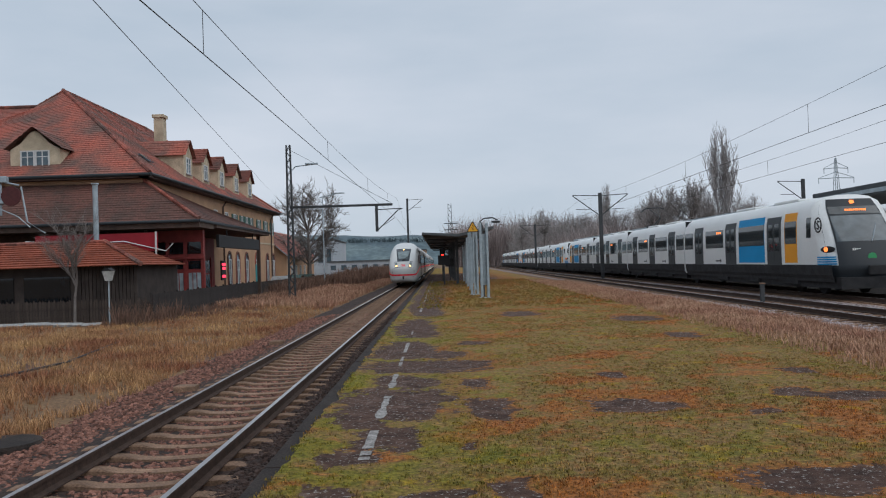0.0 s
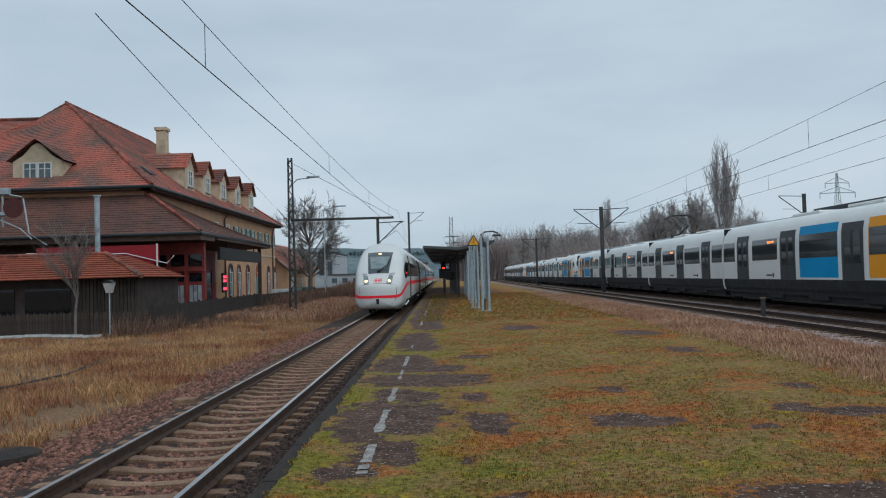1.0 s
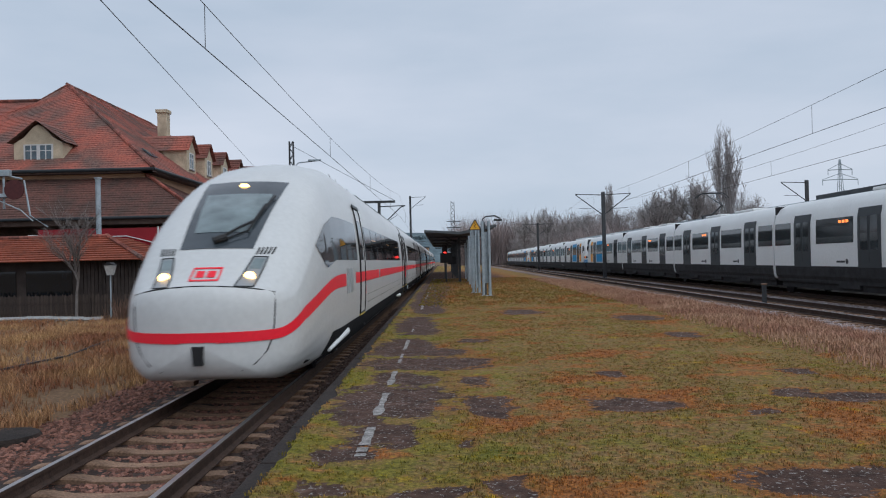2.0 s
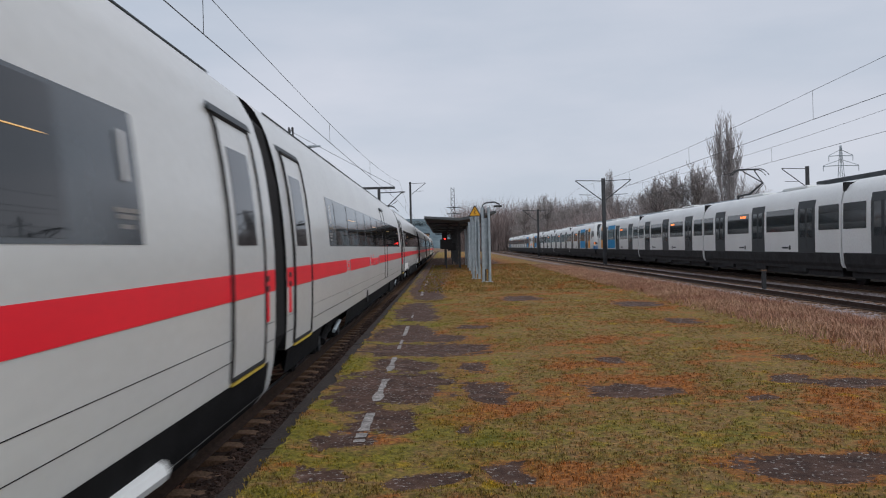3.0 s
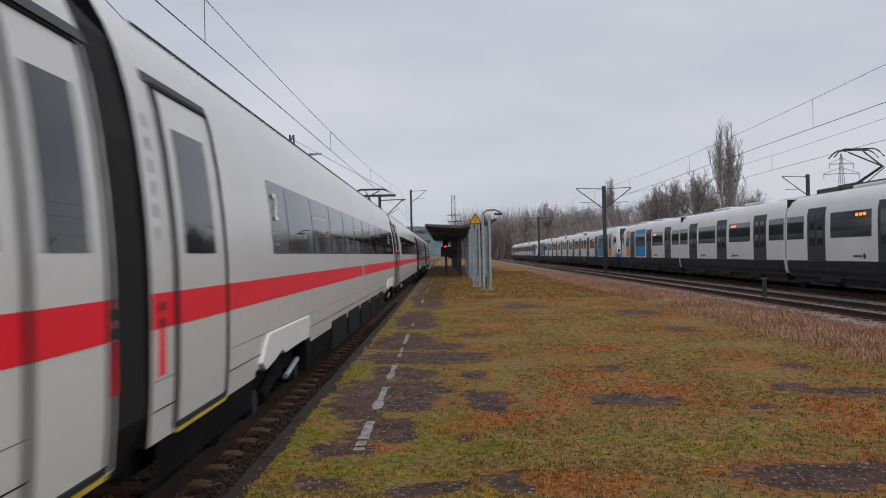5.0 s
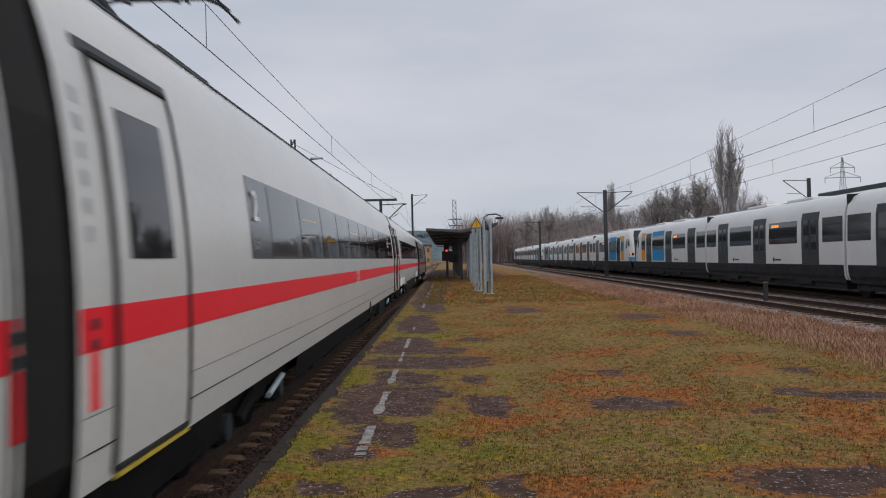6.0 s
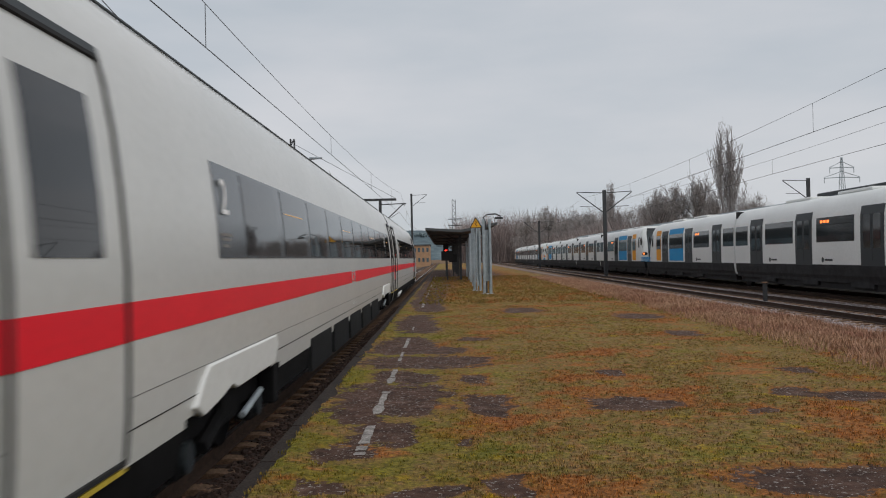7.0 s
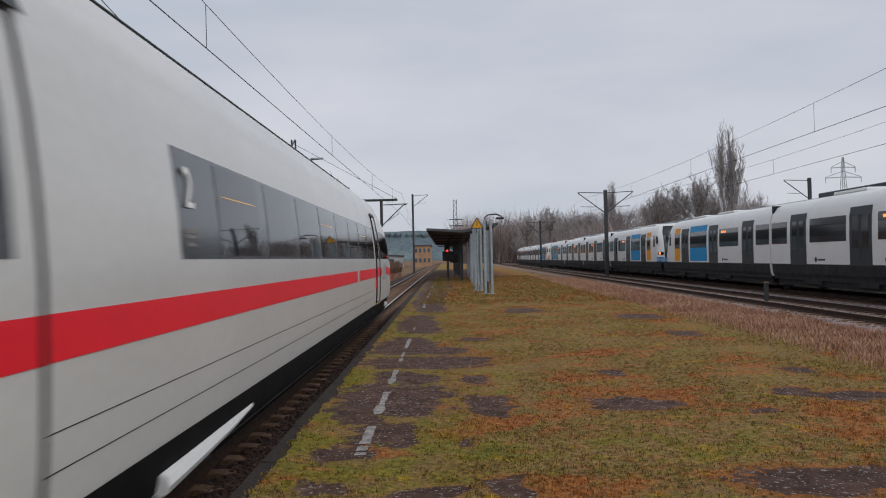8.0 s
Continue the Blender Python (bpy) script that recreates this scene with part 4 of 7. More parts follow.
def end_car(train, y0, flip, k):
    """A leading car with its streamlined nose; flip turns it into the rear car."""
    L = 30.7
    ys = [0, 0.004, 0.008, 0.012, 0.02, 0.03, 0.04, 0.055, 0.07, 0.09, 0.11, 0.14, 0.17, 0.2, 0.25, 0.3, 0.38, 0.46, 0.55, 0.66, 0.8, 0.95, 1.1, 1.3, 1.55, 1.8, 2.1, 2.4, 2.75, 3.1, 3.5, 3.9, 4.4, 4.9, 5.4, 6.0, 6.6, 7.2, 7.8, 8.5, 9.3, 10, 18, L]
    ss = np.linspace(0, 1, 56)
    bm = skin_grid(ys, ss)
    prev = None
    for y in [q for q in ys if q <= 7.2]:
        cur = [bm.verts.new(skin(y, 0, sd)) for sd in (1, -1)]
        if prev:
            bm.faces.new((prev[0], prev[1], cur[1], cur[0]))
        prev = cur
    bmesh.ops.remove_doubles(bm, verts=bm.verts, dist=0.0005)
    bmesh.ops.holes_fill(bm, edges=[e for e in bm.edges if e.is_boundary and max(v.co.y for v in e.verts) < NOSE_SHIFT + 0.04], sides=0)
    car = part("car", bm, M["white"], train, "white leading car with a rounded nose", True)
    car.matrix_basis = pose(0, y0 + L, 0, 0, 0, 180) if flip else pose(0, y0, 0)
    bm = bmesh.new()
    ring = [skin(L - 0.01, s, 1, -0.002, False) for s in ss] + [skin(L - 0.01, s, -1, -0.002, False) for s in ss[::-1]]
    bm.faces.new([bm.verts.new(p) for p in ring])
    part("end_wall", bm, M["under"], car)
    part("floor_pan", boxed(-1.15, 1.15, 2.5, L - 0.1, 0.45, 0.6), M["under"], car)
    for side in (1, -1):
        part("underframe", skin_grid([10.2, L - 0.3], np.linspace(0, S_UNDER, 6), (side,), out=0.005), M["under"], car, "dark underframe skirt", True)
    add_bogie(car, 6.6)
    add_bogie(car, L - 3.9)
    # windscreen
    half = lambda z: smooth_interp(z, [2.26, 3.45], [0.54, 0.70])
    screen = part("windscreen", front_patch(lambda z: -half(z), half, 2.27, 3.46, 0.008, 16, 16, 0.05), BAND, car, "dark surround of the windscreen", True)
    pane_half = lambda z: smooth_interp(z, [2.5, 3.22], [0.42, 0.55])
    part("pane", front_patch(lambda z: -pane_half(z), pane_half, 2.52, 3.20, 0.016, 12, 10, 0.05), SCREEN, screen, "grey-green windscreen glass", True)
    bm = bmesh.new()
    tube(bm, [front_point(0.03, 2.40, 0.06), front_point(0.25, 2.55, 0.08), front_point(0.44, 2.66, 0.08), front_point(0.52, 2.96, 0.07)], 0.022, 6)
    tube(bm, [front_point(0.06, 2.36, 0.06), front_point(0.40, 2.50, 0.08), front_point(0.50, 2.92, 0.07)], 0.014, 6)
    tube(bm, [front_point(0.40, 2.52, 0.05), front_point(0.52, 2.90, 0.06), front_point(0.60, 3.12, 0.05)], 0.018, 6)
    tube(bm, [front_point(-0.05, 2.36, 0.05), front_point(0.12, 2.42, 0.06)], 0.06, 8)
    part("wiper", bm, M["black"], screen, "black windscreen wiper")
    c0 = front_point(0.0, 3.36, 0.0)
    bm = bmesh.new()
    bmesh.ops.create_uvsphere(bm, u_segments=14, v_segments=8, radius=1, matrix=Matrix.Translation(c0) @ Matrix.Diagonal((0.085, 0.05, 0.045, 1)))
    part("top_light", bm, M["lamp_warm"] if not flip else M["signal_red"], screen, "lit top headlight", True)
    # headlights
    for side in (1, -1):
        def edge(off):
            return lambda z: side * (smooth_interp(z, [1.72, 2.16], [0.58, 0.685]) + off * smooth_interp(z, [1.72, 2.16], [0.125, 0.10]))
        unit = part("headlight", front_patch(edge(-1), edge(1), 1.73, 2.15, 0.008, 5, 8, 0.04), HOUSING, car, "headlight unit in a grey glass strip", True)
        bm = bmesh.new()
        for q in (-1, 1):
            tube(bm, [front_point(edge(q)(z), z - 0.04 * edge(q)(z) ** 2, 0.012) for z in (1.73, 1.85, 2.0, 2.15)], 0.010, 4)
        for z in (1.73, 2.15):
            tube(bm, [front_point(edge(q)(z), z - 0.04 * edge(q)(z) ** 2, 0.012) for q in (-1, 0, 1)], 0.010, 4)
        part("seam", bm, M["door_grey"], unit)
        part("upper_lens", front_patch(edge(-0.7), edge(0.7), 1.97, 2.12, 0.013, 4, 4, 0.04), SCREEN, unit, "unlit upper lens", True)
        c0 = front_point(side * 0.605, 1.845, 0.012)
        bm = bmesh.new()
        bmesh.ops.create_uvsphere(bm, u_segments=14, v_segments=8, radius=1, matrix=Matrix.Translation(c0) @ Matrix.Diagonal((0.085, 0.035, 0.075, 1)))
        part("lamp", bm, M["lamp_warm"] if not flip else M["signal_red"], unit, "glowing warm headlight", True)
        for q in range(5):
            x = side * (0.61 + 0.052 * q)
            part("vent_slat", tubed([front_point(x, 2.17, 0.004), front_point(x * 1.04, 2.27, 0.004)], 0.014, 4), M["black"], unit)
        # red band that drops towards the nose
        def centre(y):
            return smooth_interp(y, [0.0, 0.1, 0.35, 0.7, 1.6, 2.6, 3.2, 3.8, 4.3, 4.9, 5.6], [1.03, 1.05, 1.16, 1.27, 1.40, 1.53, 1.60, 1.65, 1.67, 1.68, 1.68])
        def halfw(y):
            return smooth_interp(y, [0.0, 0.1, 1.0, 4.5], [0.07, 0.07, 0.10, 0.12])
        part("red_band", nose_stripe(centre, halfw, side), M["red"], car, "red stripe sweeping down to the nose", True)
        part("red_band", skin_band(7.6, 14.2, RED_LO, RED_HI, side, 0.006, False, 2, 2), M["red"], car)
        part("red_band", skin_band(14.6, L - 0.02, RED_LO, RED_HI, side, 0.006, False, 2, 2), M["red"], car)
        part("cab_side_window", skin_band(2.05, 8.05, lambda y: smooth_interp(y, [2.05, 2.95, 4.2], [2.30, 1.93, 2.07]), lambda y: smooth_interp(y, [2.05, 3.2, 4.3, 5.4], [2.32, 2.68, 2.87, 2.89]), side, 0.008, True, 30, 6), M["glass_dark"], car, "dark wedge-shaped cab window", True)
        add_door(car, 8.6, side, wide=1.05, after=True)
        add_door(car, L - 1.92, side, wide=1.31, after=True)
        add_windows(car, 10.1, L - 4.07, side, "1" if k == 1 else "2", at_end=True)
        for z in (1.01, 1.21):
            bm = bmesh.new()
            tube(bm, [skin(yy, s_at(z), side, 0.001, False) for yy in (10.5, L)], 0.0035, 4)
            part("panel_joint", bm, M["under"], car)
        if side == (1 if not flip else -1):
            for q, w in ((5.98, 0.10), (6.24, 0.34), (6.74, 0.34)):
                mk = part("class_mark", boxed(*sorted((side * 1.428, side * 1.436)), q, q + w, 1.40, 1.90), MARK, car, "plain grey mark")
        # coupler hatch seam
        bm = bmesh.new()
        tube(bm, [front_point(side * x, z, 0.003) for x, z in ((0.0, 1.735), (0.3, 1.725), (0.6, 1.70), (0.8, 1.67), (0.97, 1.63), (0.985, 1.45), (0.975, 1.2), (0.95, 1.0), (0.88, 0.82), (0.74, 0.66), (0.55, 0.56))], 0.011, 5)
        part("hatch_seam", bm, M["seam"], car)
        part("underframe", skin_band(3.0, 10.2, 0.32, 0.79, side, 0.006, True, 16, 4, cut0=0.8), M["under"], car, "dark skirt round the bogie", True)
        bm = bmesh.new()
        tube(bm, [(side * 1.29, 4.2, 0.47), (side * 1.33, 4.8, 0.54), (side * 1.345, 5.6, 0.60), (side * 1.345, 6.3, 0.63)], 0.03, 8, 0.085)
        part("bogie_fairing", bm, M["sbahn_white"], car)
        bm = tubed([(side * 1.345, L - 6.4, 0.58), (side * 1.36, L - 5.6, 0.55), (side * 1.36, L - 4.6, 0.52), (side * 1.35, L - 3.7, 0.50)], 0.03, 8, 0.085)
        part("bogie_fairing", bm, M["sbahn_white"], car, "pale rounded fairing beside the bogie")
    part("red_band", front_patch(lambda z: -0.8, lambda z: 0.8, 0.965, 1.10, 0.014, 24, 2), M["red"], car, "red stripe across the nose", True)
    part("coupler_slot", prismed([(-0.085, 0.92), (0.085, 0.92), (0.06, 0.66), (-0.06, 0.66)], 1, NOSE_SHIFT - 0.02, NOSE_SHIFT + 0.14), M["black"], car, "dark coupler slot")
    # plain shapes in place of the company sign
    for a, b, c, d in ((-0.21, 0.21, 1.80, 1.822), (-0.21, 0.21, 1.968, 1.99), (-0.21, -0.185, 1.822, 1.968), (0.185, 0.21, 1.822, 1.968), (-0.14, -0.02, 1.85, 1.94), (0.02, 0.14, 1.85, 1.94)):
        part("company_mark", front_patch(lambda z: a, lambda z: b, c, d, 0.010, 4, 2), M["red"], car, "plain red mark on the nose")
    roof_gear(car, 11, L)
    return car


ICE = thing("high_speed_train", "white high-speed train with red stripe passing the platform", "train")
end_car(ICE, -2.1, False, 1)
for _k in range(2, 7):
    mid_car(ICE, 28.9 + 28.75 * (_k - 2) + 0.3, _k)
end_car(ICE, 172.95, True, 7)
for _k in range(6):
    _y = 28.9 + 28.75 * _k
    bm = bmesh.new()
    _prev = None
    for _j in range(15):
        _r = 0.95 if _j % 2 else 0.985
        _ring = [bm.verts.new((u * _r, _y - 0.50 + _j * 0.072, v)) for u, v in [(-1.2, 0.6), (1.2, 0.6), (1.42, 1.0), (1.42, 2.0), (1.36, 2.8), (1.19, 3.5), (0.75, 3.98), (-0.75, 3.98), (-1.19, 3.5), (-1.36, 2.8), (-1.42, 2.0), (-1.42, 1.0)]]
        if _prev:
            for _i in range(12):
                bm.faces.new((_prev[_i], _prev[(_i + 1) % 12], _ring[(_i + 1) % 12], _ring[_i]))
        _prev = _ring
    part("gangway_bellows", bm, M["seam"], ICE, "black folded gangway bellows")

ICE_ROWS = [(0.0, 75.0), (0.5, 59.5), (1.0, 44.0), (1.5, 28.3), (2.0, 12.5), (2.2, 6.2), (3.3, -28.8), (4.1, -54.0), (4.5, -66.3), (5.8, -105.3), (6.5, -126.2), (7.0, -141.2), (7.5, -156.2), (8.0, -171.0)]


# ---- grey suburban train ----
SB = [(1.40, 0.62), (1.47, 0.75), (1.50, 1.05), (1.50, 2.2), (1.48, 2.9), (1.40, 3.3), (1.2, 3.6), (0.85, 3.78), (0.4, 3.85), (0.0, 3.86)]


def sb_x(z):
    return smooth_interp(z, [p[1] for p in SB], [p[0] for p in SB])


def sb_panel(y0, y1, z0, z1, out, sides=(-1,), n=4):
    bm = bmesh.new()
    for side in sides:
        zs = [z0 + (z1 - z0) * i / n for i in range(n + 1)]
        g = [[bm.verts.new((side * (sb_x(z) + o), y, z)) for z in zs for o in (out,)] for y in (y0, y1)]
        g0 = [[bm.verts.new((side * (sb_x(z) - 0.01), y, z)) for z in zs] for y in (y0, y1)]
        for i in range(n):
            bm.faces.new((g[0][i], g[0][i + 1], g[1][i + 1], g[1][i]))
        for q in (0, 1):
            for i in range(n):
                bm.faces.new((g[q][i], g[q][i + 1], g0[q][i + 1], g0[q][i]))
        for i in (0, n):
            bm.faces.new((g[0][i], g[1][i], g0[1][i], g0[0][i]))
    return bm


def sb_front(u, v):
    """How far the nose lies behind the cab's zero plane: raked above, rounded at the corners."""
    k = abs(u) / 1.5
    t = max(0.0, (v - 1.0) / 2.86)
    return -0.12 + 0.35 * k ** 2 + 0.45 * k ** 8 + 1.85 * t ** 1.4 + 0.25 * max(0.0, 1.0 - v)


SB_COLUMNS = [math.copysign(1 - (1 - abs(i) / 10) ** 1.7, i) for i in range(-10, 11)]


def sbahn_car(train, y0, L, cab, flip):
    """One car: cab at its own y = 0 when it has one. Only the platform side carries its detail."""
    side = 1 if flip else -1
    ring = [(u, v) for u, v in SB] + [(-u, v) for u, v in SB[-2::-1]]
    bm = bmesh.new()
    g = []
    for f in ((0, 0.06, 0.15, 0.3, 0.5, 0.75, 1.0) if cab else (0,)):
        g.append([bm.verts.new((u, (sb_front(u, v) * (1 - f) + 2.9 * f) if cab else 0, v)) for u, v in ring])
    g.append([bm.verts.new((u, L, v)) for u, v in ring])
    for a, c in zip(g, g[1:]):
        for i in range(len(ring) - 1):
            bm.faces.new((a[i], a[i + 1], c[i + 1], c[i]))
    if cab:
        prev = None
        for u, v in SB[:-1]:
            row = [bm.verts.new((u * q, sb_front(u * q, v), v)) for q in SB_COLUMNS]
            if prev:
                for i in range(len(row) - 1):
                    bm.faces.new((prev[i], prev[i + 1], row[i + 1], row[i]))
            prev = row
        tip = bm.verts.new((0, sb_front(0, SB[-1][1]), SB[-1][1]))
        for i in range(len(prev) - 1):
            bm.faces.new((prev[i], prev[i + 1], tip))
        bmesh.ops.remove_doubles(bm, verts=bm.verts, dist=0.0005)
    else:
        bm.faces.new(g[0])
    bm.faces.new(g[-1])
    car = part("car", bm, M["sbahn_white"], train, "pale grey railcar body", False)
    car.data.shade_smooth()
    car.data.set_sharp_from_angle(angle=radians(35))
    car.matrix_basis = pose(0, y0 + L, 0, 0, 0, 180) if flip else pose(0, y0, 0)
    sd = (side,)
    part("skirt", sb_panel(0.0 if cab else 0.1, L - 0.1, 0.52, 1.17, 0.012, sd, 5), SB_UNDER, car, "dark grey sill")
    doors = (4.55, 10.13, 15.46) if cab else (2.12, 7.32, 12.75)
    for d in doors:
        door = part("door", sb_panel(d, d + 1.56, 0.85, 3.2, 0.012, sd, 8), M["door_grey"], car, "anthracite double door")
        for q in (0.2, 0.88):
            part("pane", sb_panel(d + q, d + q + 0.48, 1.75, 2.9, 0.017, sd, 4), SB_GLASS, door)
        part("seam", sb_panel(d + 0.772, d + 0.788, 0.87, 3.18, 0.016, sd, 4), M["seam"], door)
    wins = ((3.0, 4.15), (6.45, 9.70), (12.0, 14.95), (17.35, L - 0.12)) if cab else ((0.12, 1.78), (4.03, 7.05), (9.3, 12.3), (14.65, L - 0.12))
    for i, (a, b) in enumerate(wins):
        if cab and i == 1:
            part("blue_panel", sb_panel(a - 0.03, b + 0.03, 1.25, 3.28, 0.006, sd, 6), M["blue"], car, "sky-blue side panel")
        if cab and i == 0:
            part("orange_panel", sb_panel(a - 0.05, b + 0.05, 1.25, 3.28, 0.006, sd, 6), M["orange"], car, "orange side panel")
        w = part("window", sb_panel(a, b, 2.02, 2.94, 0.012, sd, 4), SB_GLASS, car, "dark window")
        part("seam", sb_panel(a, b, 2.66, 2.675, 0.015, sd, 1), M["seam"], w)
        if i == 2:
            for q in (0.35, 0.62, 0.9):
                part("destination_display", boxed(*sorted((side * 1.492, side * 1.502)), a + q, a + q + 0.18, 2.74, 2.84), M["led"], w, "lit amber display")
        if i in (1, 2) and not (cab and i == 1):
            bm = bmesh.new()
            tube(bm, [(side * 1.502, a + 0.5, 1.35), (side * 1.508, a + 0.5, 1.35)], 0.1, 10)
            box(bm, *sorted((side * 1.500, side * 1.506)), a + 0.66, a + 1.3, 1.31, 1.38)
            part("company_mark", bm, M["door_grey"], car)
    if cab:
        part("cab_side_window", sb_panel(1.66, 2.04, 2.22, 3.0, 0.012, sd, 4), SB_GLASS, car)
        # front mask
        def shell(zs, half, out):
            fr = bmesh.new()
            rows = [[fr.verts.new((i / 8 * half(z), sb_front(i / 8 * half(z), z) - out, z)) for i in range(-8, 9)] for z in zs]
            for a, c in zip(rows, rows[1:]):
                for i in range(16):
                    fr.faces.new((a[i], a[i + 1], c[i + 1], c[i]))
            return fr

        mask = part("front_mask", shell(np.linspace(1.1, 3.68, 18), lambda z: 1.17 - 0.075 * (z - 1) - 0.25 * max(0, z - 3.3), 0.014), MASK, car, "anthracite front below and around the windscreen", True)
        part("front_skirt", shell(np.linspace(0.62, 1.14, 6), lambda z: sb_x(z) - 0.002, 0.035), MASK, mask, "dark lower front", True)
        part("windscreen", shell(np.linspace(2.02, 3.02, 10), lambda z: 1.03 - 0.06 * (z - 2), 0.024), SB_SCREEN, mask, "wide raked windscreen", True)
        part("display_pane", shell(np.linspace(3.08, 3.38, 5), lambda z: 0.96 - 0.06 * (z - 3), 0.024), SB_GLASS, mask, "dark display strip above the windscreen", True)
        for q in range(11):
            u = -0.38 + q * 0.075
            y = sb_front(u, 3.23) - 0.04
            part("destination_display", boxed(u, u + 0.045, y - 0.012, y + 0.012, 3.17, 3.27), SB_AMBER, mask)
        bm = bmesh.new()
        for q in range(4):
            box(bm, -0.62 + q * 0.08, -0.57 + q * 0.08, sb_front(-0.5, 1.72) - 0.03, sb_front(-0.5, 1.72) - 0.012, 1.68, 1.76)
        part("number_bars", bm, M["sbahn_white"], mask, "small pale bars")
        part("wiper", tubed([(0.15, sb_front(0.15, 2.0) - 0.05, 2.0), (0.55, sb_front(0.55, 2.65) - 0.05, 2.65)], 0.018, 5), M["steel"], mask, "wiper arm")
        part("top_lamp", tubed([(0, sb_front(0, 3.56) - 0.08, 3.54), (0, sb_front(0, 3.56) + 0.1, 3.54)], 0.085, 14), M["led"], mask, "lit lamp above the display")
        part("front_mark", tubed([(0, sb_front(0, 1.42) - 0.03, 1.42), (0, sb_front(0, 1.42), 1.42)], 0.16, 16), SB_GREEN, mask, "round green mark")
        bm = bmesh.new()
        tube(bm, [(0, -0.1, 0.95), (0, -0.3, 0.95)], 0.12, 10)
        box(bm, -0.30, 0.30, -0.38, -0.26, 0.78, 1.12, bevel=0.02)
        part("coupler", bm, SB_UNDER, mask, "automatic coupler")
        for sx in (-1, 1):
            bm = bmesh.new()
            bmesh.ops.create_uvsphere(bm, u_segments=18, v_segments=10, radius=1, matrix=Matrix.Translation((sx * 1.33, sb_front(1.33, 1.74) + 0.02, 1.74)) @ Matrix.Rotation(-sx * radians(-58), 4, "Z") @ Matrix.Diagonal((0.30, 0.05, 0.125, 1)))
            hs = part("light_housing", bm, M["black"], mask, "dark oval lamp housing", True)
            bm = bmesh.new()
            bmesh.ops.create_uvsphere(bm, u_segments=14, v_segments=8, radius=1, matrix=Matrix.Translation((sx * 1.365, sb_front(1.365, 1.74) + 0.0, 1.74)) @ Matrix.Rotation(-sx * radians(-58), 4, "Z") @ Matrix.Diagonal((0.11, 0.06, 0.10, 1)))
            part("headlight", bm, M["led"], hs, "lit amber headlight", True)
        for q in range(4):
            bm = bmesh.new()
            z0 = 1.17 + q * 0.085
            path = [(side * (sb_x(z0) + 0.008), 1.15), (side * (sb_x(z0) + 0.008), 0.3)] + [(side * u, sb_front(u, z0) - 0.012) for u in (1.475, 1.45, 1.4, 1.34, 1.27, 1.19)]
            for (xa, ya), (xb, yb) in zip(path, path[1:]):
                bm.faces.new([bm.verts.new(p) for p in ((xa, ya, z0), (xb, yb, z0), (xb, yb, z0 + 0.05), (xa, ya, z0 + 0.05))])
            bmesh.ops.remove_doubles(bm, verts=bm.verts, dist=0.0005)
            part("blue_stripe", bm, M["blue"], car, "blue stripe round the nose")
        bm = bmesh.new()
        pr = None
        for q in range(9):
            z = 1.0 + 2.45 * q / 8
            a = [bm.verts.new((side * (sb_x(z) + 0.005), 0.30 + 0.95 * (q / 8) ** 2 + d, z)) for d in (0, 0.016)]
            if pr:
                bm.faces.new((pr[0], pr[1], a[1], a[0]))
            pr = a
        part("seam", bm, M["seam"], car)
        bm = bmesh.new()
        ring_pts = [(side * (sb_x(2.68 + 0.27 * math.sin(a)) + 0.008), 1.0 + 0.27 * math.cos(a), 2.68 + 0.27 * math.sin(a)) for a in [2 * math.pi * q / 28 for q in range(29)]]
        tube(bm, ring_pts, 0.03, 5)
        ringm = part("round_mark", bm, M["black"], car, "round black line mark")
        part("mark_bar", tubed([(side * (sb_x(2.68 + dz) + 0.008), 1.0 + dy, 2.68 + dz) for dy, dz in ((-0.09, 0.11), (0.0, 0.15), (0.09, 0.09), (0.0, 0.0), (-0.09, -0.09), (0.0, -0.15), (0.09, -0.11))], 0.032, 5), M["black"], ringm)
    # bogies and gear below the floor
    bm = bmesh.new()
    box(bm, -1.3, 1.3, -0.3 if cab else 0.3, L - 0.3, 0.28, 0.7)
    for d in (3.2, 7.5, 11.8):
        box(bm, side * 1.3 - 0.12, side * 1.3 + 0.12, d, d + 1.6, 0.36, 0.66, bevel=0.03)
    part("underframe", bm, SB_UNDER, car, "dark equipment below the floor")
    for yy in ((2.2, 4.4) if cab else (0.0,)) + (L,):
        for sx in (-1, 1):
            part("wheel", tubed([(sx * 0.7, yy, 0.43), (sx * 0.84, yy, 0.43)], 0.43, 18), SB_UNDER, car)
    for d in (4.5, 9.5):
        part("roof_unit", boxed(-0.75, 0.75, d, d + 2.6, 3.80, 3.93, bevel=0.05), M["sbahn_white"], car, "pale roof equipment")


SB_UNDER = mat("dark_grey_underside", (0.040, 0.040, 0.042), 0.8, 0, 0.4, 3, 0.2, spec=0.2)
MASK = mat("anthracite_front", (0.022, 0.027, 0.032), 0.45, 0, 0.1, 2, 0.0, spec=0.3)
# glass colour lightened in place of the sky's reflection
SB_SCREEN = glass("windscreen_glass", (0.10, 0.125, 0.14), 0.08)
SB_AMBER = M["led"]
SB_GREEN = mat("green_mark", (0.05, 0.32, 0.12), 0.4, 0, 0.05, 2, 0.0)
SB_GLASS = glass("suburban_train_glass", (0.035, 0.045, 0.05), 0.08)
SBAHN = thing("suburban_train", "grey suburban train with blue and orange panels, far track", "train")
UNIT = 72.15
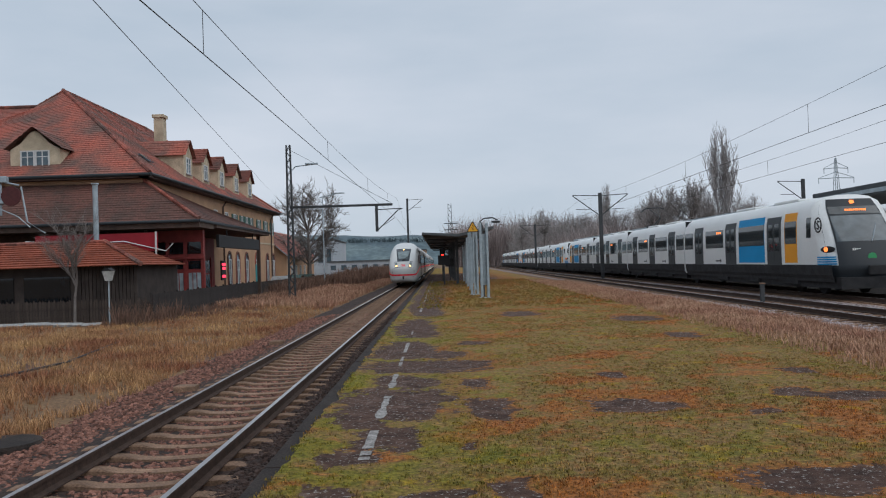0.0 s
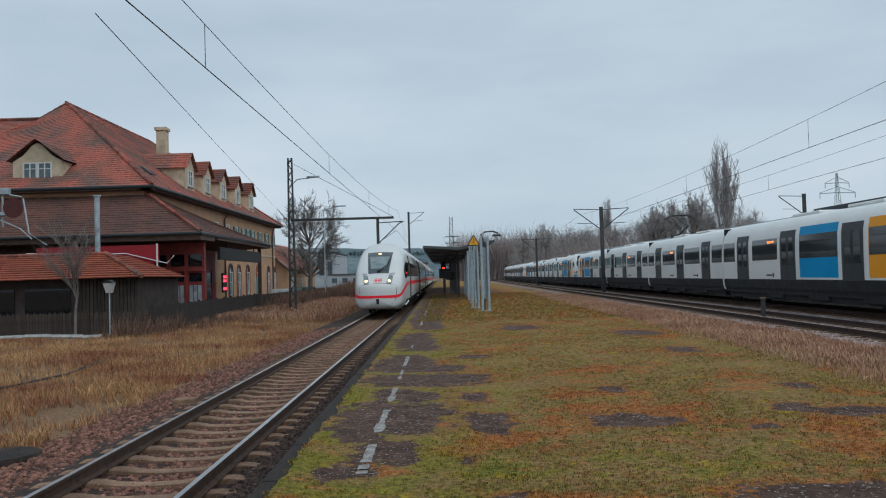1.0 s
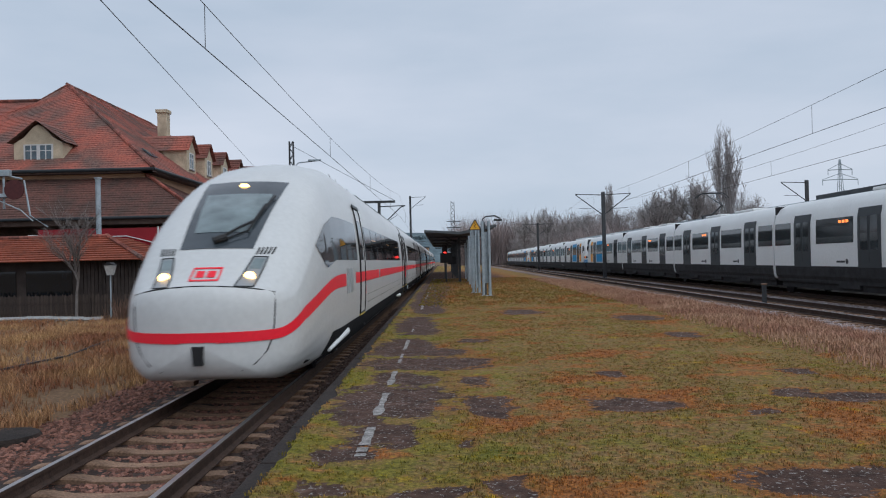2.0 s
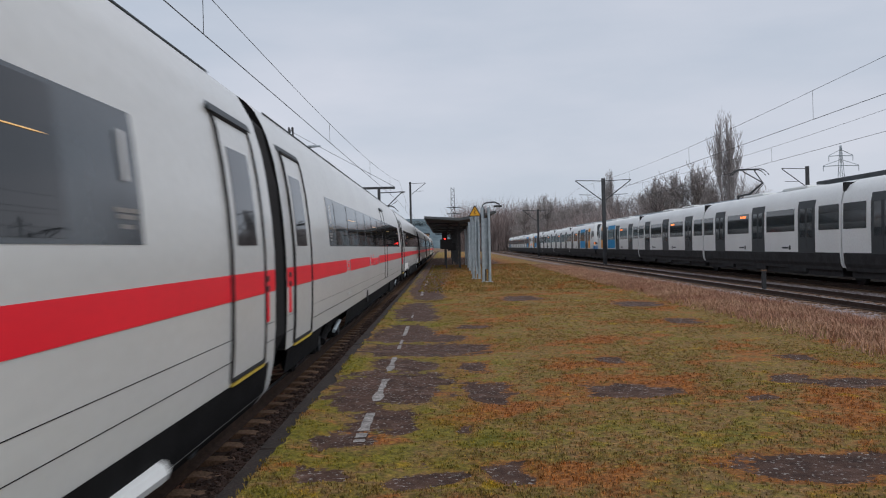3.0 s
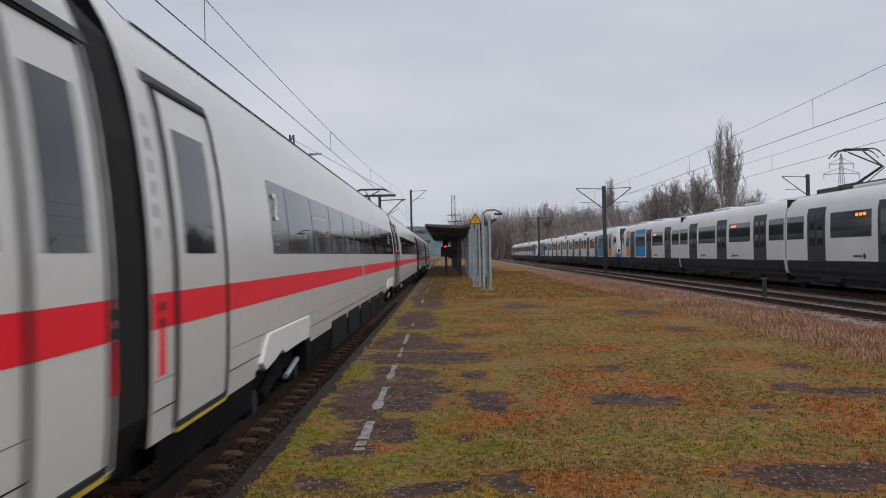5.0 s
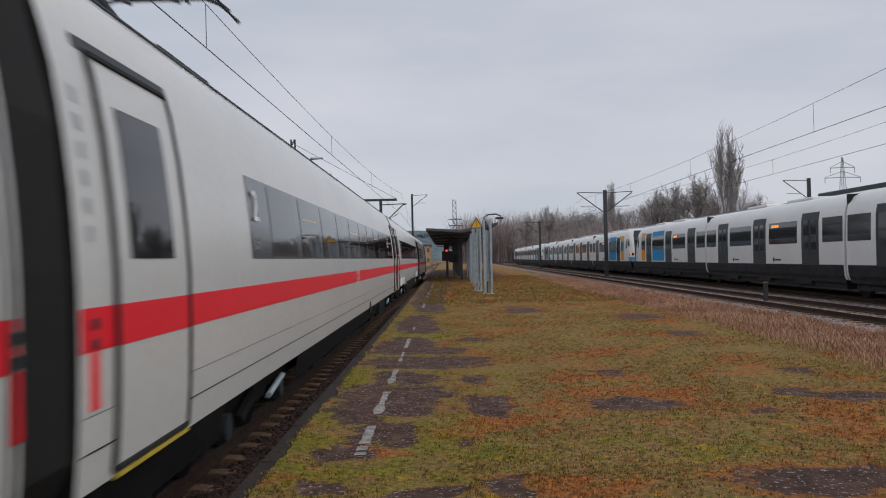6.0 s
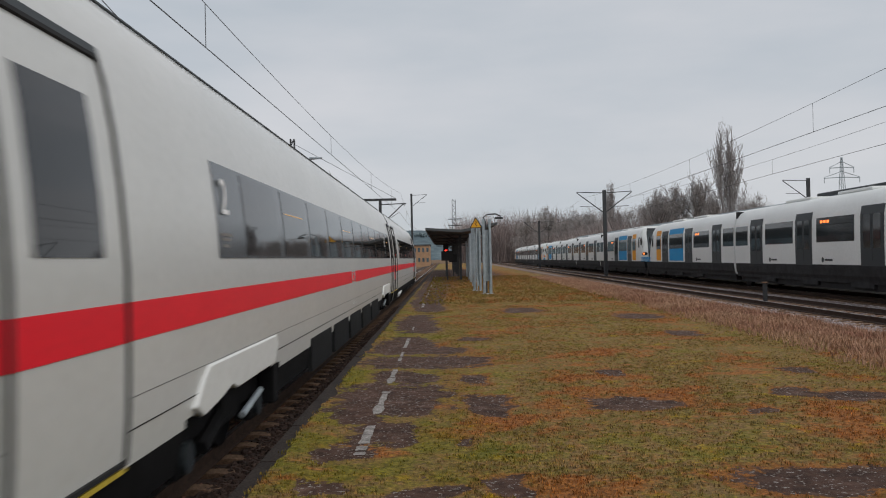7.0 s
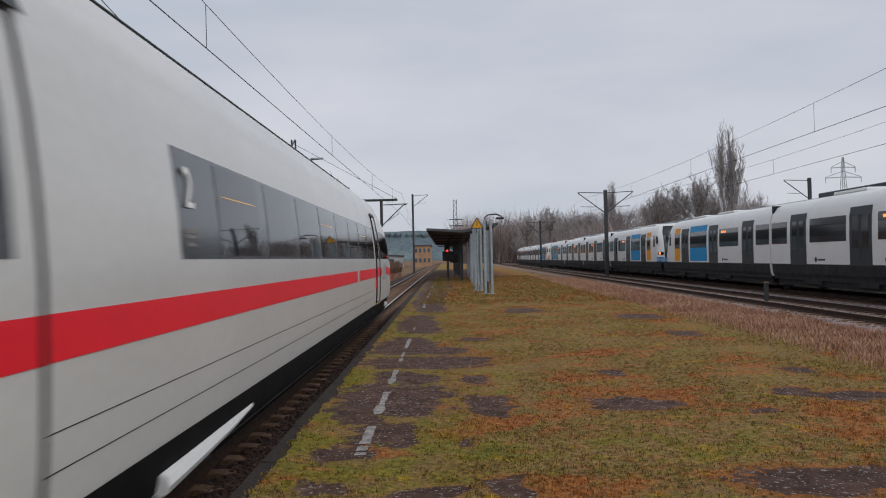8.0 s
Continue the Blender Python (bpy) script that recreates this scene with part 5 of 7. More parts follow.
for _u in range(3):
    _o = _u * UNIT
    sbahn_car(SBAHN, _o - 1.1, 19.1, True, False)
    sbahn_car(SBAHN, _o + 18.1, 16.4, False, False)
    sbahn_car(SBAHN, _o + 34.65, 16.4, False, True)
    sbahn_car(SBAHN, _o + 51.15, 19.1, True, True)
    for _j in (18.05, 34.57, 51.1):
        part("gangway_bellows", boxed(-1.35, 1.35, _o + _j - 0.12, _o + _j + 0.12, 0.7, 3.7), M["seam"], SBAHN)
    if _u == 0:
        make_pantograph(SBAHN, _o + 31.0, True, 3.86, reach=5.4)

SB_ROWS = [(0.5 * k, 31.0 - (7.1 * 0.5 * k - 0.17 * 0.25 * k * k)) for k in range(17)]


def motions():
    walk(ICE, [(t, pose(TRACK, y, 0)) for t, y in ICE_ROWS])
    walk(SBAHN, [(t, pose(far_x(16.0, y), y, RAIL2, 0, 0, -math.degrees(math.atan(SLOPE)))) for t, y in SB_ROWS])


# ---- station building ----
def courses(bm, l0, l1, r0, r1, n, lift=0.028):
    """Tile courses from the eave (l0, r0) to the ridge (l1, r1): each laps over the one below."""
    l0, l1, r0, r1 = (Vector(p) for p in (l0, l1, r0, r1))
    nn = (r0 - l0).cross(l1 - l0)
    if nn.length < 1e-6:
        nn = (r0 - l0).cross(r1 - l0)
    nn.normalize()
    if nn.z < 0:
        nn = -nn
    for i in range(n):
        a, b = i / n, (i + 1) / n
        p = [l0.lerp(l1, a) + nn * lift, r0.lerp(r1, a) + nn * lift, r0.lerp(r1, b), l0.lerp(l1, b)]
        q = [l0.lerp(l1, a), r0.lerp(r1, a)]
        v = [bm.verts.new(x) for x in p]
        w = [bm.verts.new(x) for x in q]
        if (v[2].co - v[3].co).length < 1e-4:
            bm.faces.new((v[0], v[1], v[2]))
        else:
            bm.faces.new(v)
        bm.faces.new((w[0], w[1], v[1], v[0]))
    bmesh.ops.remove_doubles(bm, verts=bm.verts, dist=0.002)


def ridge_tiles(bm, a, b, r=0.13, step=0.4):
    a, b = Vector(a), Vector(b)
    n = max(1, int((b - a).length / step))
    for i in range(n):
        tube(bm, [a.lerp(b, i / n), a.lerp(b, (i + 1) / n + 0.02)], r, 6, r * 0.82)


def house_window(parent, axis, at, u, z0, z1, w, out, arch=False, shutters=False, red=False):
    """A window on a wall: axis 0 stands on a wall of constant x (out towards +x), axis 1 on one of constant y (out towards -y)."""
    fm = M["wood_red"] if red else M["frame_white"]

    def bx(u0, u1, a, b, d0, d1):
        if axis == 0:
            return boxed(at + d0, at + d1, u0, u1, a, b)
        return boxed(u0, u1, at - d1, at - d0, a, b)
    win = part("window", bx(u - w / 2, u + w / 2, z0, z1, -0.12, 0.012), M["pane"], parent, "window with painted frame")
    t = 0.07
    for a in ((u - w / 2 - 0.02, u - w / 2 + t, z0, z1), (u + w / 2 - t, u + w / 2 + 0.02, z0, z1), (u - w / 2 + t, u + w / 2 - t, z0, z0 + t), (u - w / 2 + t, u + w / 2 - t, z1 - t, z1), (u - 0.03, u + 0.03, z0 + t, z1 - t)):
        part("frame", bx(*a, 0.0, 0.05), fm, win)
    part("glazing_bar", bx(u - w / 2 + t, u + w / 2 - t, z0 + (z1 - z0) * 0.62, z0 + (z1 - z0) * 0.62 + 0.04, 0.013, 0.045), fm, win)
    part("sill", bx(u - w / 2 - 0.08, u + w / 2 + 0.08, z0 - 0.09, z0, 0.0, 0.12), M["concrete"], win)
    if arch:
        bm = bmesh.new()
        pts = [(u + (w / 2) * math.cos(math.pi * k / 10), z1 + (w / 2) * math.sin(math.pi * k / 10)) for k in range(11)]
        if axis == 0:
            prism(bm, pts, 0, at - 0.1, at + 0.012)
        part("arch_pane", bm, M["pane"], win)
        bm = bmesh.new()
        tube(bm, [(at + 0.02, u + (w / 2 + 0.08), z0)] + [(at + 0.02, u + (w / 2 + 0.08) * math.cos(math.pi * q / 10), z1 + (w / 2 + 0.08) * math.sin(math.pi * q / 10)) for q in range(11)] + [(at + 0.02, u - (w / 2 + 0.08), z0)], 0.09, 5)
        part("arch_surround", bm, M["tile"], win, "brick surround")
    if shutters:
        for sx in (-1, 1):
            part("shutter", bx(u + sx * (w / 2 + 0.26) - 0.22, u + sx * (w / 2 + 0.26) + 0.22, z0, z1, 0.0, 0.06), M["shutter"], win, "green shutter")
    return win


# porch glass with the bright sky reflection painted into its colour
SKY_PANE = glass("sky_bright_pane", (0.36, 0.43, 0.46), 0.15)


def make_station():
    st = thing("station_building", "old ochre station building with steep red tiled roofs", "building")
    EX, WX, EY, WY, FY, EZ = -17.0, -17.7, 48.4, 49.1, 88.4, 7.95
    AP, AP2 = (-27.2, 60, 15.6), (-27.2, 77, 15.6)
    wall = part("wall", boxed(-60, WX, WY, FY - 0.7, -0.6, EZ + 0.1), M["stucco"], st, "ochre stucco wall")
    wall.data.polygons.foreach_set("material_index", [0] * 6)
    # main roof
    bm = bmesh.new()
    courses(bm, (-36, EY, EZ), (-29.2, 60, 14.45), (EX, EY, EZ), AP, 46)
    courses(bm, (-60, EY, EZ), (-60, 60, 14.4), (-36, EY, EZ), (-29.2, 60, 14.4), 46)
    courses(bm, (EX, EY, EZ), AP, (EX, FY, EZ), AP2, 46)
    courses(bm, (EX, FY, EZ), AP2, (-38, FY, EZ), AP2, 30)
    roof = part("roof", bm, M["tile"], st, "steep hipped roof of red clay tiles")
    bm = bmesh.new()
    for a, b in ((Vector((EX, EY, EZ + 0.05)), AP), (AP, AP2), (AP, (-29.2, 60, 14.5)), ((-29.2, 60, 14.5), (-60, 60, 14.45)), ((EX, FY, EZ + 0.05), AP2)):
        ridge_tiles(bm, a, b)
    part("ridge_tile", bm, M["tile"], roof, "rounded ridge tiles")
    part("roof_core", prismed([(EX - 0.4, EZ), (-27.2, 15.3), (-37, EZ)], 1, EY + 13, FY - 11), M["wood"], roof)
    for a, b in (((-60, EY + 0.05, EZ - 0.06), (EX + 0.05, EY + 0.05, EZ - 0.06)), ((EX + 0.03, EY, EZ - 0.06), (EX + 0.03, FY, EZ - 0.06))):
        part("gutter", tubed([a, b], 0.11, 8), M["door_grey"], st, "dark eaves gutter")
    bm = bmesh.new()
    box(bm, -60, EX, EY + 0.1, WY, EZ - 0.25, EZ - 0.08)
    box(bm, WX, EX - 0.1, EY + 0.1, FY, EZ - 0.25, EZ - 0.08)
    part("eaves_board", bm, M["wood"], st)
    # dormers on the track side
    for i, y in enumerate((60.0, 64.5, 69.2, 74.2, 79.4)):
        d = part("dormer", boxed(-22.0, -18.25, y - 1.05, y + 1.05, 8.7, 10.55), M["cream"], st, "cream dormer with a small red gable roof")
        part("gable", prismed([(y - 1.05, 10.55), (y + 1.05, 10.55), (y, 11.5)], 0, -22.0, -18.25), M["cream"], d)
        bm = bmesh.new()
        for sx in (-1, 1):
            courses(bm, (-18.0, y + sx * 1.3, 10.40), (-18.0, y, 11.66), (-22.6, y + sx * 1.3, 10.40), (-22.6, y, 11.66), 6, 0.03)
        part("dormer_roof", bm, M["tile"], d, "small tiled gable roof")
        house_window(d, 0, -18.25, y, 9.15, 10.35, 1.0, 0)
    # broad dormer on the end
    d = part("dormer", boxed(-25.9, -22.9, 49.7, 53.5, 8.4, 9.75), M["cream"], st, "broad cream dormer with a curved gable")
    part("gable", prismed([(-25.9, 9.75), (-22.9, 9.75), (-23.5, 10.1), (-24.1, 10.75), (-24.4, 10.9), (-24.7, 10.75), (-25.3, 10.1)], 1, 49.7, 53.5), M["cream"], d)
    bm = bmesh.new()
    for sx in (-1, 1):
        courses(bm, (-24.4 + sx * 1.75, 49.4, 9.75), (-24.4, 49.4, 11.1), (-24.4 + sx * 1.75, 54.2, 9.75), (-24.4, 54.2, 11.1), 6, 0.03)
    part("dormer_roof", bm, M["tile_brown"], d, "small tiled roof")
    for u in (-24.85, -23.95):
        house_window(d, 1, 49.7, u, 8.6, 9.68, 0.84, 0)
    part("roof_window", boxed(-0.4, 0.4, -0.5, 0.5, 0, 0.08), M["pane"], roof, "small roof light").matrix_basis = pose(-18.9, 53.2, 9.45, 0, 37, 0)
    # chimney
    bm = bmesh.new()
    box(bm, -21.25, -20.55, 61.6, 62.4, 9.8, 13.7, bevel=0.02)
    box(bm, -21.35, -20.45, 61.5, 62.5, 13.7, 13.95, bevel=0.02)
    part("chimney", bm, M["cream"], st, "tall cream chimney")
    # facade openings
    for y, w in ((61.7, 0.7), (65.0, 0.9), (68.3, 0.95), (71.0, 0.95), (73.6, 0.7), (75.4, 0.8), (77.2, 0.7), (80.4, 1.0), (83.5, 1.0), (86.6, 0.9)):
        house_window(st, 0, WX, y, 5.55, 6.85, w, 0, shutters=y > 70)
    for y in (68.9, 71.7, 75.0, 84.0, 87.0):
        house_window(st, 0, WX, y, 0.5, 2.9, 1.15, 0, arch=True)
    win = house_window(st, 0, WX, 79.2, 2.5, 2.9, 1.3, 0, arch=True)
    part("door", boxed(WX, WX + 0.07, 78.55, 79.85, -0.2, 2.5), M["teal"], st, "teal arched door")
    for y in (67.0, 86.0):
        part("downpipe", tubed([(WX + 0.5, y, 7.85), (WX + 0.1, y, 7.2), (WX + 0.1, y, 0)], 0.07, 8), M["wood"], st, "dark downpipe")
    part("string_course", boxed(WX, WX + 0.06, WY + 18, FY - 0.7, 4.5, 4.65), M["cream"], st)
    # glazed red porch below the canopy
    porch = part("porch", boxed(WX - 0.5, -16.9, 49.2, 61.4, -0.4, 4.4), M["wood_red"], st, "red-brown timber porch with large panes")
    for k in range(4):
        y = 50.9 + 2.75 * k
        for z0, z1 in ((0.55, 1.75), (1.85, 2.75)):
            part("pane", boxed(-16.9, -16.885, y - 0.98, y + 0.98, z0, z1), M["pane"], porch)
        part("mullion", boxed(-16.9, -16.82, y + 1.1, y + 1.3, -0.2, 3.0), M["wood_red"], porch)
    front = part("porch_front", boxed(-17.15, -14.0, 48.5, 48.88, -0.4, 4.45), M["wood_red"], st, "red-brown timber porch front with three glazed bays")
    for k in range(3):
        x = -16.62 + 1.05 * k
        for z0, z1, w in ((0.62, 1.92, 0.36), (2.15, 2.62, 0.36), (3.05, 3.75, 0.40)):
            pn = part("pane", boxed(x - w, x + w, 48.46, 48.50, z0, z1), SKY_PANE if z0 < 2 else M["glass_dark"], front)
            if z0 < 2:
                for q in (-0.12, 0.12):
                    part("glazing_bar", boxed(x + q - 0.02, x + q + 0.02, 48.43, 48.46, z0, z1), M["wood_red"], pn)
        part("mullion", boxed(x + 0.42, x + 0.60, 48.38, 48.50, -0.3, 3.0), M["wood_red"], front)
    part("cornice", boxed(-17.2, -13.95, 48.3, 48.5, 2.75, 2.92), M["wood_red"], front)
    # lower skirt roof and canopy towards the platform
    bm = bmesh.new()
    courses(bm, (-60, 46.1, 4.92), (-60, 49.2, 7.55), (-13.5, 46.1, 4.92), (-17.75, 49.3, 7.62), 18)
    courses(bm, (-13.5, 46.1, 4.92), (-17.75, 49.3, 7.62), (-13.5, 65.0, 4.92), (-17.75, 64.0, 6.75), 18)
    skirt = part("canopy_roof", bm, M["tile_brown"], st, "lower skirt roof of brown weathered tiles")
    bm = bmesh.new()
    ridge_tiles(bm, (-13.5, 46.1, 5.0), (-17.75, 49.3, 7.7))
    part("ridge_tile", bm, M["tile"], skirt)
    bm = bmesh.new()
    prism(bm, [(-13.45, 4.62), (-13.45, 4.84), (-17.7, 6.4), (-17.7, 4.5)], 1, 49.6, 64.9)
    box(bm, -60, -13.5, 46.2, 49.1, 4.5, 4.88)
    part("soffit", bm, M["wood"], st, "dark timber soffit under the canopy")
    part("gutter", tubed([(-60, 46.0, 4.86), (-13.4, 46.0, 4.86), (-13.4, 65.1, 4.86)], 0.09, 8), M["door_grey"], st)
    for y in (64.4,):
        bm = boxed(-14.35, -14.1, y - 0.13, y + 0.13, -0.4, 4.6, bevel=0.02)
        tube(bm, [(-14.22, y, 3.6), (-15.4, y, 4.55)], 0.08, 6)
        part("canopy_post", bm, M["wood"], st, "dark timber canopy post with a brace")
    part("end_wall_panel", boxed(-60, -17.2, 48.9, 49.06, -0.4, 4.5), M["wood"], st, "dark timber cladding")
    part("canopy_post", boxed(-17.15, -16.98, 47.5, 47.68, -0.4, 4.6, bevel=0.02), M["wood"], st, "dark timber canopy post")
    part("cream_pier", boxed(-17.85, -17.2, 47.9, 48.6, -0.4, 2.6), M["cream"], st, "cream plastered pier")
    return st


make_station()


DARK_WALL = mat("tarred_timber_wall", (0.058, 0.044, 0.038), 0.85, 0, 0.4, 2, 0.3, 25, island=0.2)


def make_hut():
    """Low annex in front of the building."""
    h = thing("garden_annex", "low dark timber annex with an orange-red tiled roof", "annex")
    part("wall", boxed(-40, -14.6, 39.4, 45.5, -0.5, 2.45), DARK_WALL, h, "dark timber wall")
    for k, x in enumerate((-24.5, -21.6, -18.9)):
        part("pane", boxed(x - 1.1, x + 1.1, 39.33, 39.4, 0.75, 1.95), M["glass_dark"], h, "dark window")
    for k in range(16):
        x = -17.4 + k * 0.18
        part("board", boxed(x, x + 0.15, 39.30 + 0.012 * (k % 2), 39.398, -0.5, 2.4), DARK_WALL, h)
    bm = bmesh.new()
    courses(bm, (-40, 38.6, 2.40), (-40, 41.6, 3.62), (-14.1, 38.6, 2.40), (-17.0, 41.6, 3.62), 11, 0.05)
    courses(bm, (-14.1, 38.6, 2.40), (-17.0, 41.6, 3.62), (-14.1, 45.4, 2.40), (-17.0, 44.5, 3.62), 11, 0.05)
    courses(bm, (-14.1, 45.4, 2.40), (-17.0, 44.5, 3.62), (-40, 45.4, 2.40), (-40, 44.5, 3.62), 5, 0.05)
    r = part("roof", bm, mat("orange_red_tile", (0.36, 0.095, 0.05), 0.85, 0, 0.35, 0.9, 0.4, 8, island=0.3), h, "orange-red tiled roof")
    bm = bmesh.new()
    ridge_tiles(bm, (-14.1, 38.6, 2.45), (-17.0, 41.6, 3.7), 0.12)
    ridge_tiles(bm, (-17.0, 41.6, 3.66), (-40, 41.6, 3.66), 0.12)
    part("ridge_tile", bm, M["tile"], r)
    # red awning board behind it
    part("awning_board", boxed(-22.5, -15.7, 45.6, 45.7, 3.2, 4.25), mat("crimson_awning", (0.30, 0.012, 0.022), 0.7, 0, 0.2, 1, 0.1), h, "crimson awning board")
    bm = bmesh.new()
    tube(bm, [(-23, 45.5, 3.95), (-20, 45.5, 3.75), (-17.5, 45.5, 3.8), (-15.8, 45.5, 3.35), (-15.2, 45.5, 3.2), (-14.8, 45.5, 3.6)], 0.035, 5)
    tube(bm, [(-15.75, 45.5, 4.3), (-15.75, 45.5, 2.9)], 0.05, 5)
    part("hose", bm, M["frame_white"], h, "pale cable looped along the awning")
    return h


make_hut()

flue = thing("flue_pipe", "galvanised steel flue pipe above the annex roof", "flue")
part("pipe", tubed([(-18.0, 43, 3.4), (-18.0, 43, 6.75)], 0.135, 14), M["steel"], flue)
bm = bmesh.new()
tube(bm, [(-18.0, 43, 6.75), (-18.0, 43, 6.82)], 0.2, 14)
for _z in (4.2, 5.0, 5.8):
    tube(bm, [(-18.0, 43, _z), (-18.0, 43, _z + 0.05)], 0.15, 14)
part("cap", bm, M["steel"], flue)

gear = thing("satellite_dish_group", "grey dishes and metal brackets on the roof edge", "satellite dish")
bm = bmesh.new()
for _i in range(6):
    tube(bm, [(-24.0 + 0.02 * _i, 44.0 - 0.05 * _i, 6.0), (-24.0 + 0.02 * _i, 44.0 - 0.05 * (_i + 1), 6.0)], 0.16 + 0.075 * _i, 18)
part("dish", bm, mat("maroon_dish", (0.09, 0.02, 0.02), 0.6), gear, "dark red dish")
bm = bmesh.new()
tube(bm, [(-24.6, 44, 5.0), (-24.6, 44, 7.0)], 0.06, 6)
tube(bm, [(-24.9, 44, 6.9), (-23.6, 44, 6.6)], 0.05, 6)
tube(bm, [(-23.4, 43.8, 6.5), (-23.1, 43.8, 4.6), (-22.5, 44.5, 4.0)], 0.05, 6)
tube(bm, [(-24.9, 43.8, 5.5), (-23.6, 43.8, 4.9), (-23.0, 43.9, 4.3)], 0.035, 6)
box(bm, -25.1, -24.2, 43.8, 44.1, 6.75, 7.1, bevel=0.03)
box(bm, -24.8, -24.3, 43.7, 44.1, 5.6, 5.8, bevel=0.03)
part("bracket", bm, M["steel"], gear, "galvanised bracket")
gear.matrix_basis = pose(1.1, 0, 0.35)

sign = thing("neon_sign", "glowing red sign hanging below the canopy", "sign")
part("sign_box", boxed(-16.6, -16.5, 61.9, 63.1, 1.25, 2.75), M["black"], sign)
for _z, _w in ((2.35, 0.9), (2.05, 0.8), (1.45, 0.9)):
    part("lettering_bar", boxed(-16.5, -16.47, 62.5 - _w / 2, 62.5 + _w / 2, _z, _z + 0.2), M["neon"], sign)
board = thing("platform_sign", "dark hanging sign box under the canopy edge", "sign")
part("board", boxed(-13.9, -13.7, 51.0, 62.3, 3.45, 4.25, bevel=0.03), M["black"], board)
part("hanger", boxed(-13.83, -13.77, 53.2, 53.3, 4.25, 4.7), M["mast"], board)
part("hanger", boxed(-13.83, -13.77, 60.6, 60.7, 4.25, 4.7), M["mast"], board)


# ---- fences, lamp and clutter by the building ----
def picket_fence():
    f = thing("picket_fence", "weathered dark picket fence before the annex", "fence")
    me = None
    for k in range(78):
        x = -23.6 + k * 0.135
        if me is None:
            bm = bmesh.new()
            prism(bm, [(-0.045, -0.5), (0.045, -0.5), (0.045, 0.82), (0.0, 0.9), (-0.045, 0.82)], 1, -0.012, 0.012)
            p = part("picket", bm, PICKET, f)
            me = p.data
        else:
            p = new("picket", me)
            p.parent = f
        p.matrix_basis = pose(x, 36.6, 0.03 * math.sin(k * 2.7), 0, 1.5 * math.sin(k * 4.1), 0)
    for z in (0.1, 0.62):
        part("rail", boxed(-23.7, -13.0, 36.62, 36.68, z, z + 0.08), PICKET, f)
    return f


PICKET = mat("weathered_pickets", (0.075, 0.056, 0.046), 0.9, 0, 0.35, 3, 0.3, 30, island=0.25)
picket_fence()


def board_fence():
    f = thing("board_fence", "dark brown board fence along the station yard", "fence")
    a, b = Vector((-13.2, 37.5, 0)), Vector((-14.6, 66.0, 0))
    dark = mat("dark_fence_boards", (0.042, 0.033, 0.030), 0.85, 0, 0.35, 2, 0.3, 30, island=0.2)
    n = 130
    me = None
    for k in range(n):
        p = a.lerp(b, k / n)
        if me is None:
            ob = part("board", boxed(-0.015, 0.015, 0, 0.205, -0.5, 1.02), dark, f)
            me = ob.data
        else:
            ob = new("board", me)
            ob.parent = f
        ob.matrix_basis = pose(p.x, p.y, 0.02 * math.sin(k * 1.9), 0, 0, 2.8)
    for k in range(14):
        p = a.lerp(b, k / 13)
        part("post", boxed(p.x - 0.1, p.x - 0.02, p.y - 0.05, p.y + 0.05, -0.5, 1.1), dark, f)
    g = thing("yard_wall", "low dark wall beyond the fence", "wall")
    part("wall", boxed(-15.0, -14.7, 66.2, 108.0, -0.5, 0.95), M["kerb"], g)
    return f


board_fence()

lamp = thing("garden_lamp", "slim garden lamp post with a lantern head", "lamp post")
part("post", tubed([(-14.5, 35.8, -0.4), (-14.5, 35.8, 1.75)], 0.035, 8), M["steel"], lamp)
bm = bmesh.new()
prism(bm, [(-0.12, -0.12), (0.12, -0.12), (0.12, 0.12), (-0.12, 0.12)], 2, 1.72, 1.75)
bmesh.ops.translate(bm, verts=bm.verts, vec=(-14.5, 35.8, 0))
_v = box(bm, -14.62, -14.38, 35.68, 35.92, 1.75, 2.15)
for v in _v[4:]:
    v.co.x = -14.5 + (v.co.x + 14.5) * 1.7
    v.co.y = 35.8 + (v.co.y - 35.8) * 1.7
part("lantern", bm, mat("frosted_lantern", (0.5, 0.5, 0.48), 0.4), lamp, "frosted tapered lantern")
bm = bmesh.new()
prism(bm, [(-0.24, 2.15), (0.24, 2.15), (0.05, 2.28), (-0.05, 2.28)], 1, 35.58, 36.02)
bmesh.ops.translate(bm, verts=bm.verts, vec=(-14.5, 0, 0))
part("lid", bm, M["black"], lamp)

PLANK = mat("grey_white_plank", (0.40, 0.40, 0.39), 0.8, 0, 0.35, 3, 0.2, 25)
for _i, (_x0, _x1, _z, _r) in enumerate(((-22.5, -19.6, -0.17, 3.0), (-20.3, -17.6, -0.12, -4), (-17.4, -14.9, -0.15, 2.5), (-19.6, -17.2, -0.05, 5.0), (-18.2, -15.6, -0.06, -3), (-23.4, -21.4, -0.2, -5))):
    pl = tagged(part("white_plank", boxed(-(_x1 - _x0) / 2, (_x1 - _x0) / 2, -0.09, 0.09, -0.02, 0.03, bevel=0.008), PLANK, None, "weathered white plank lying before the fence"), "", "plank", "planks before the fence")
    pl.matrix_basis = pose((_x0 + _x1) / 2, 36.05 - 0.1 * _i, _z - 0.04, 38, 1.5 * math.sin(_i * 2.0), _r)


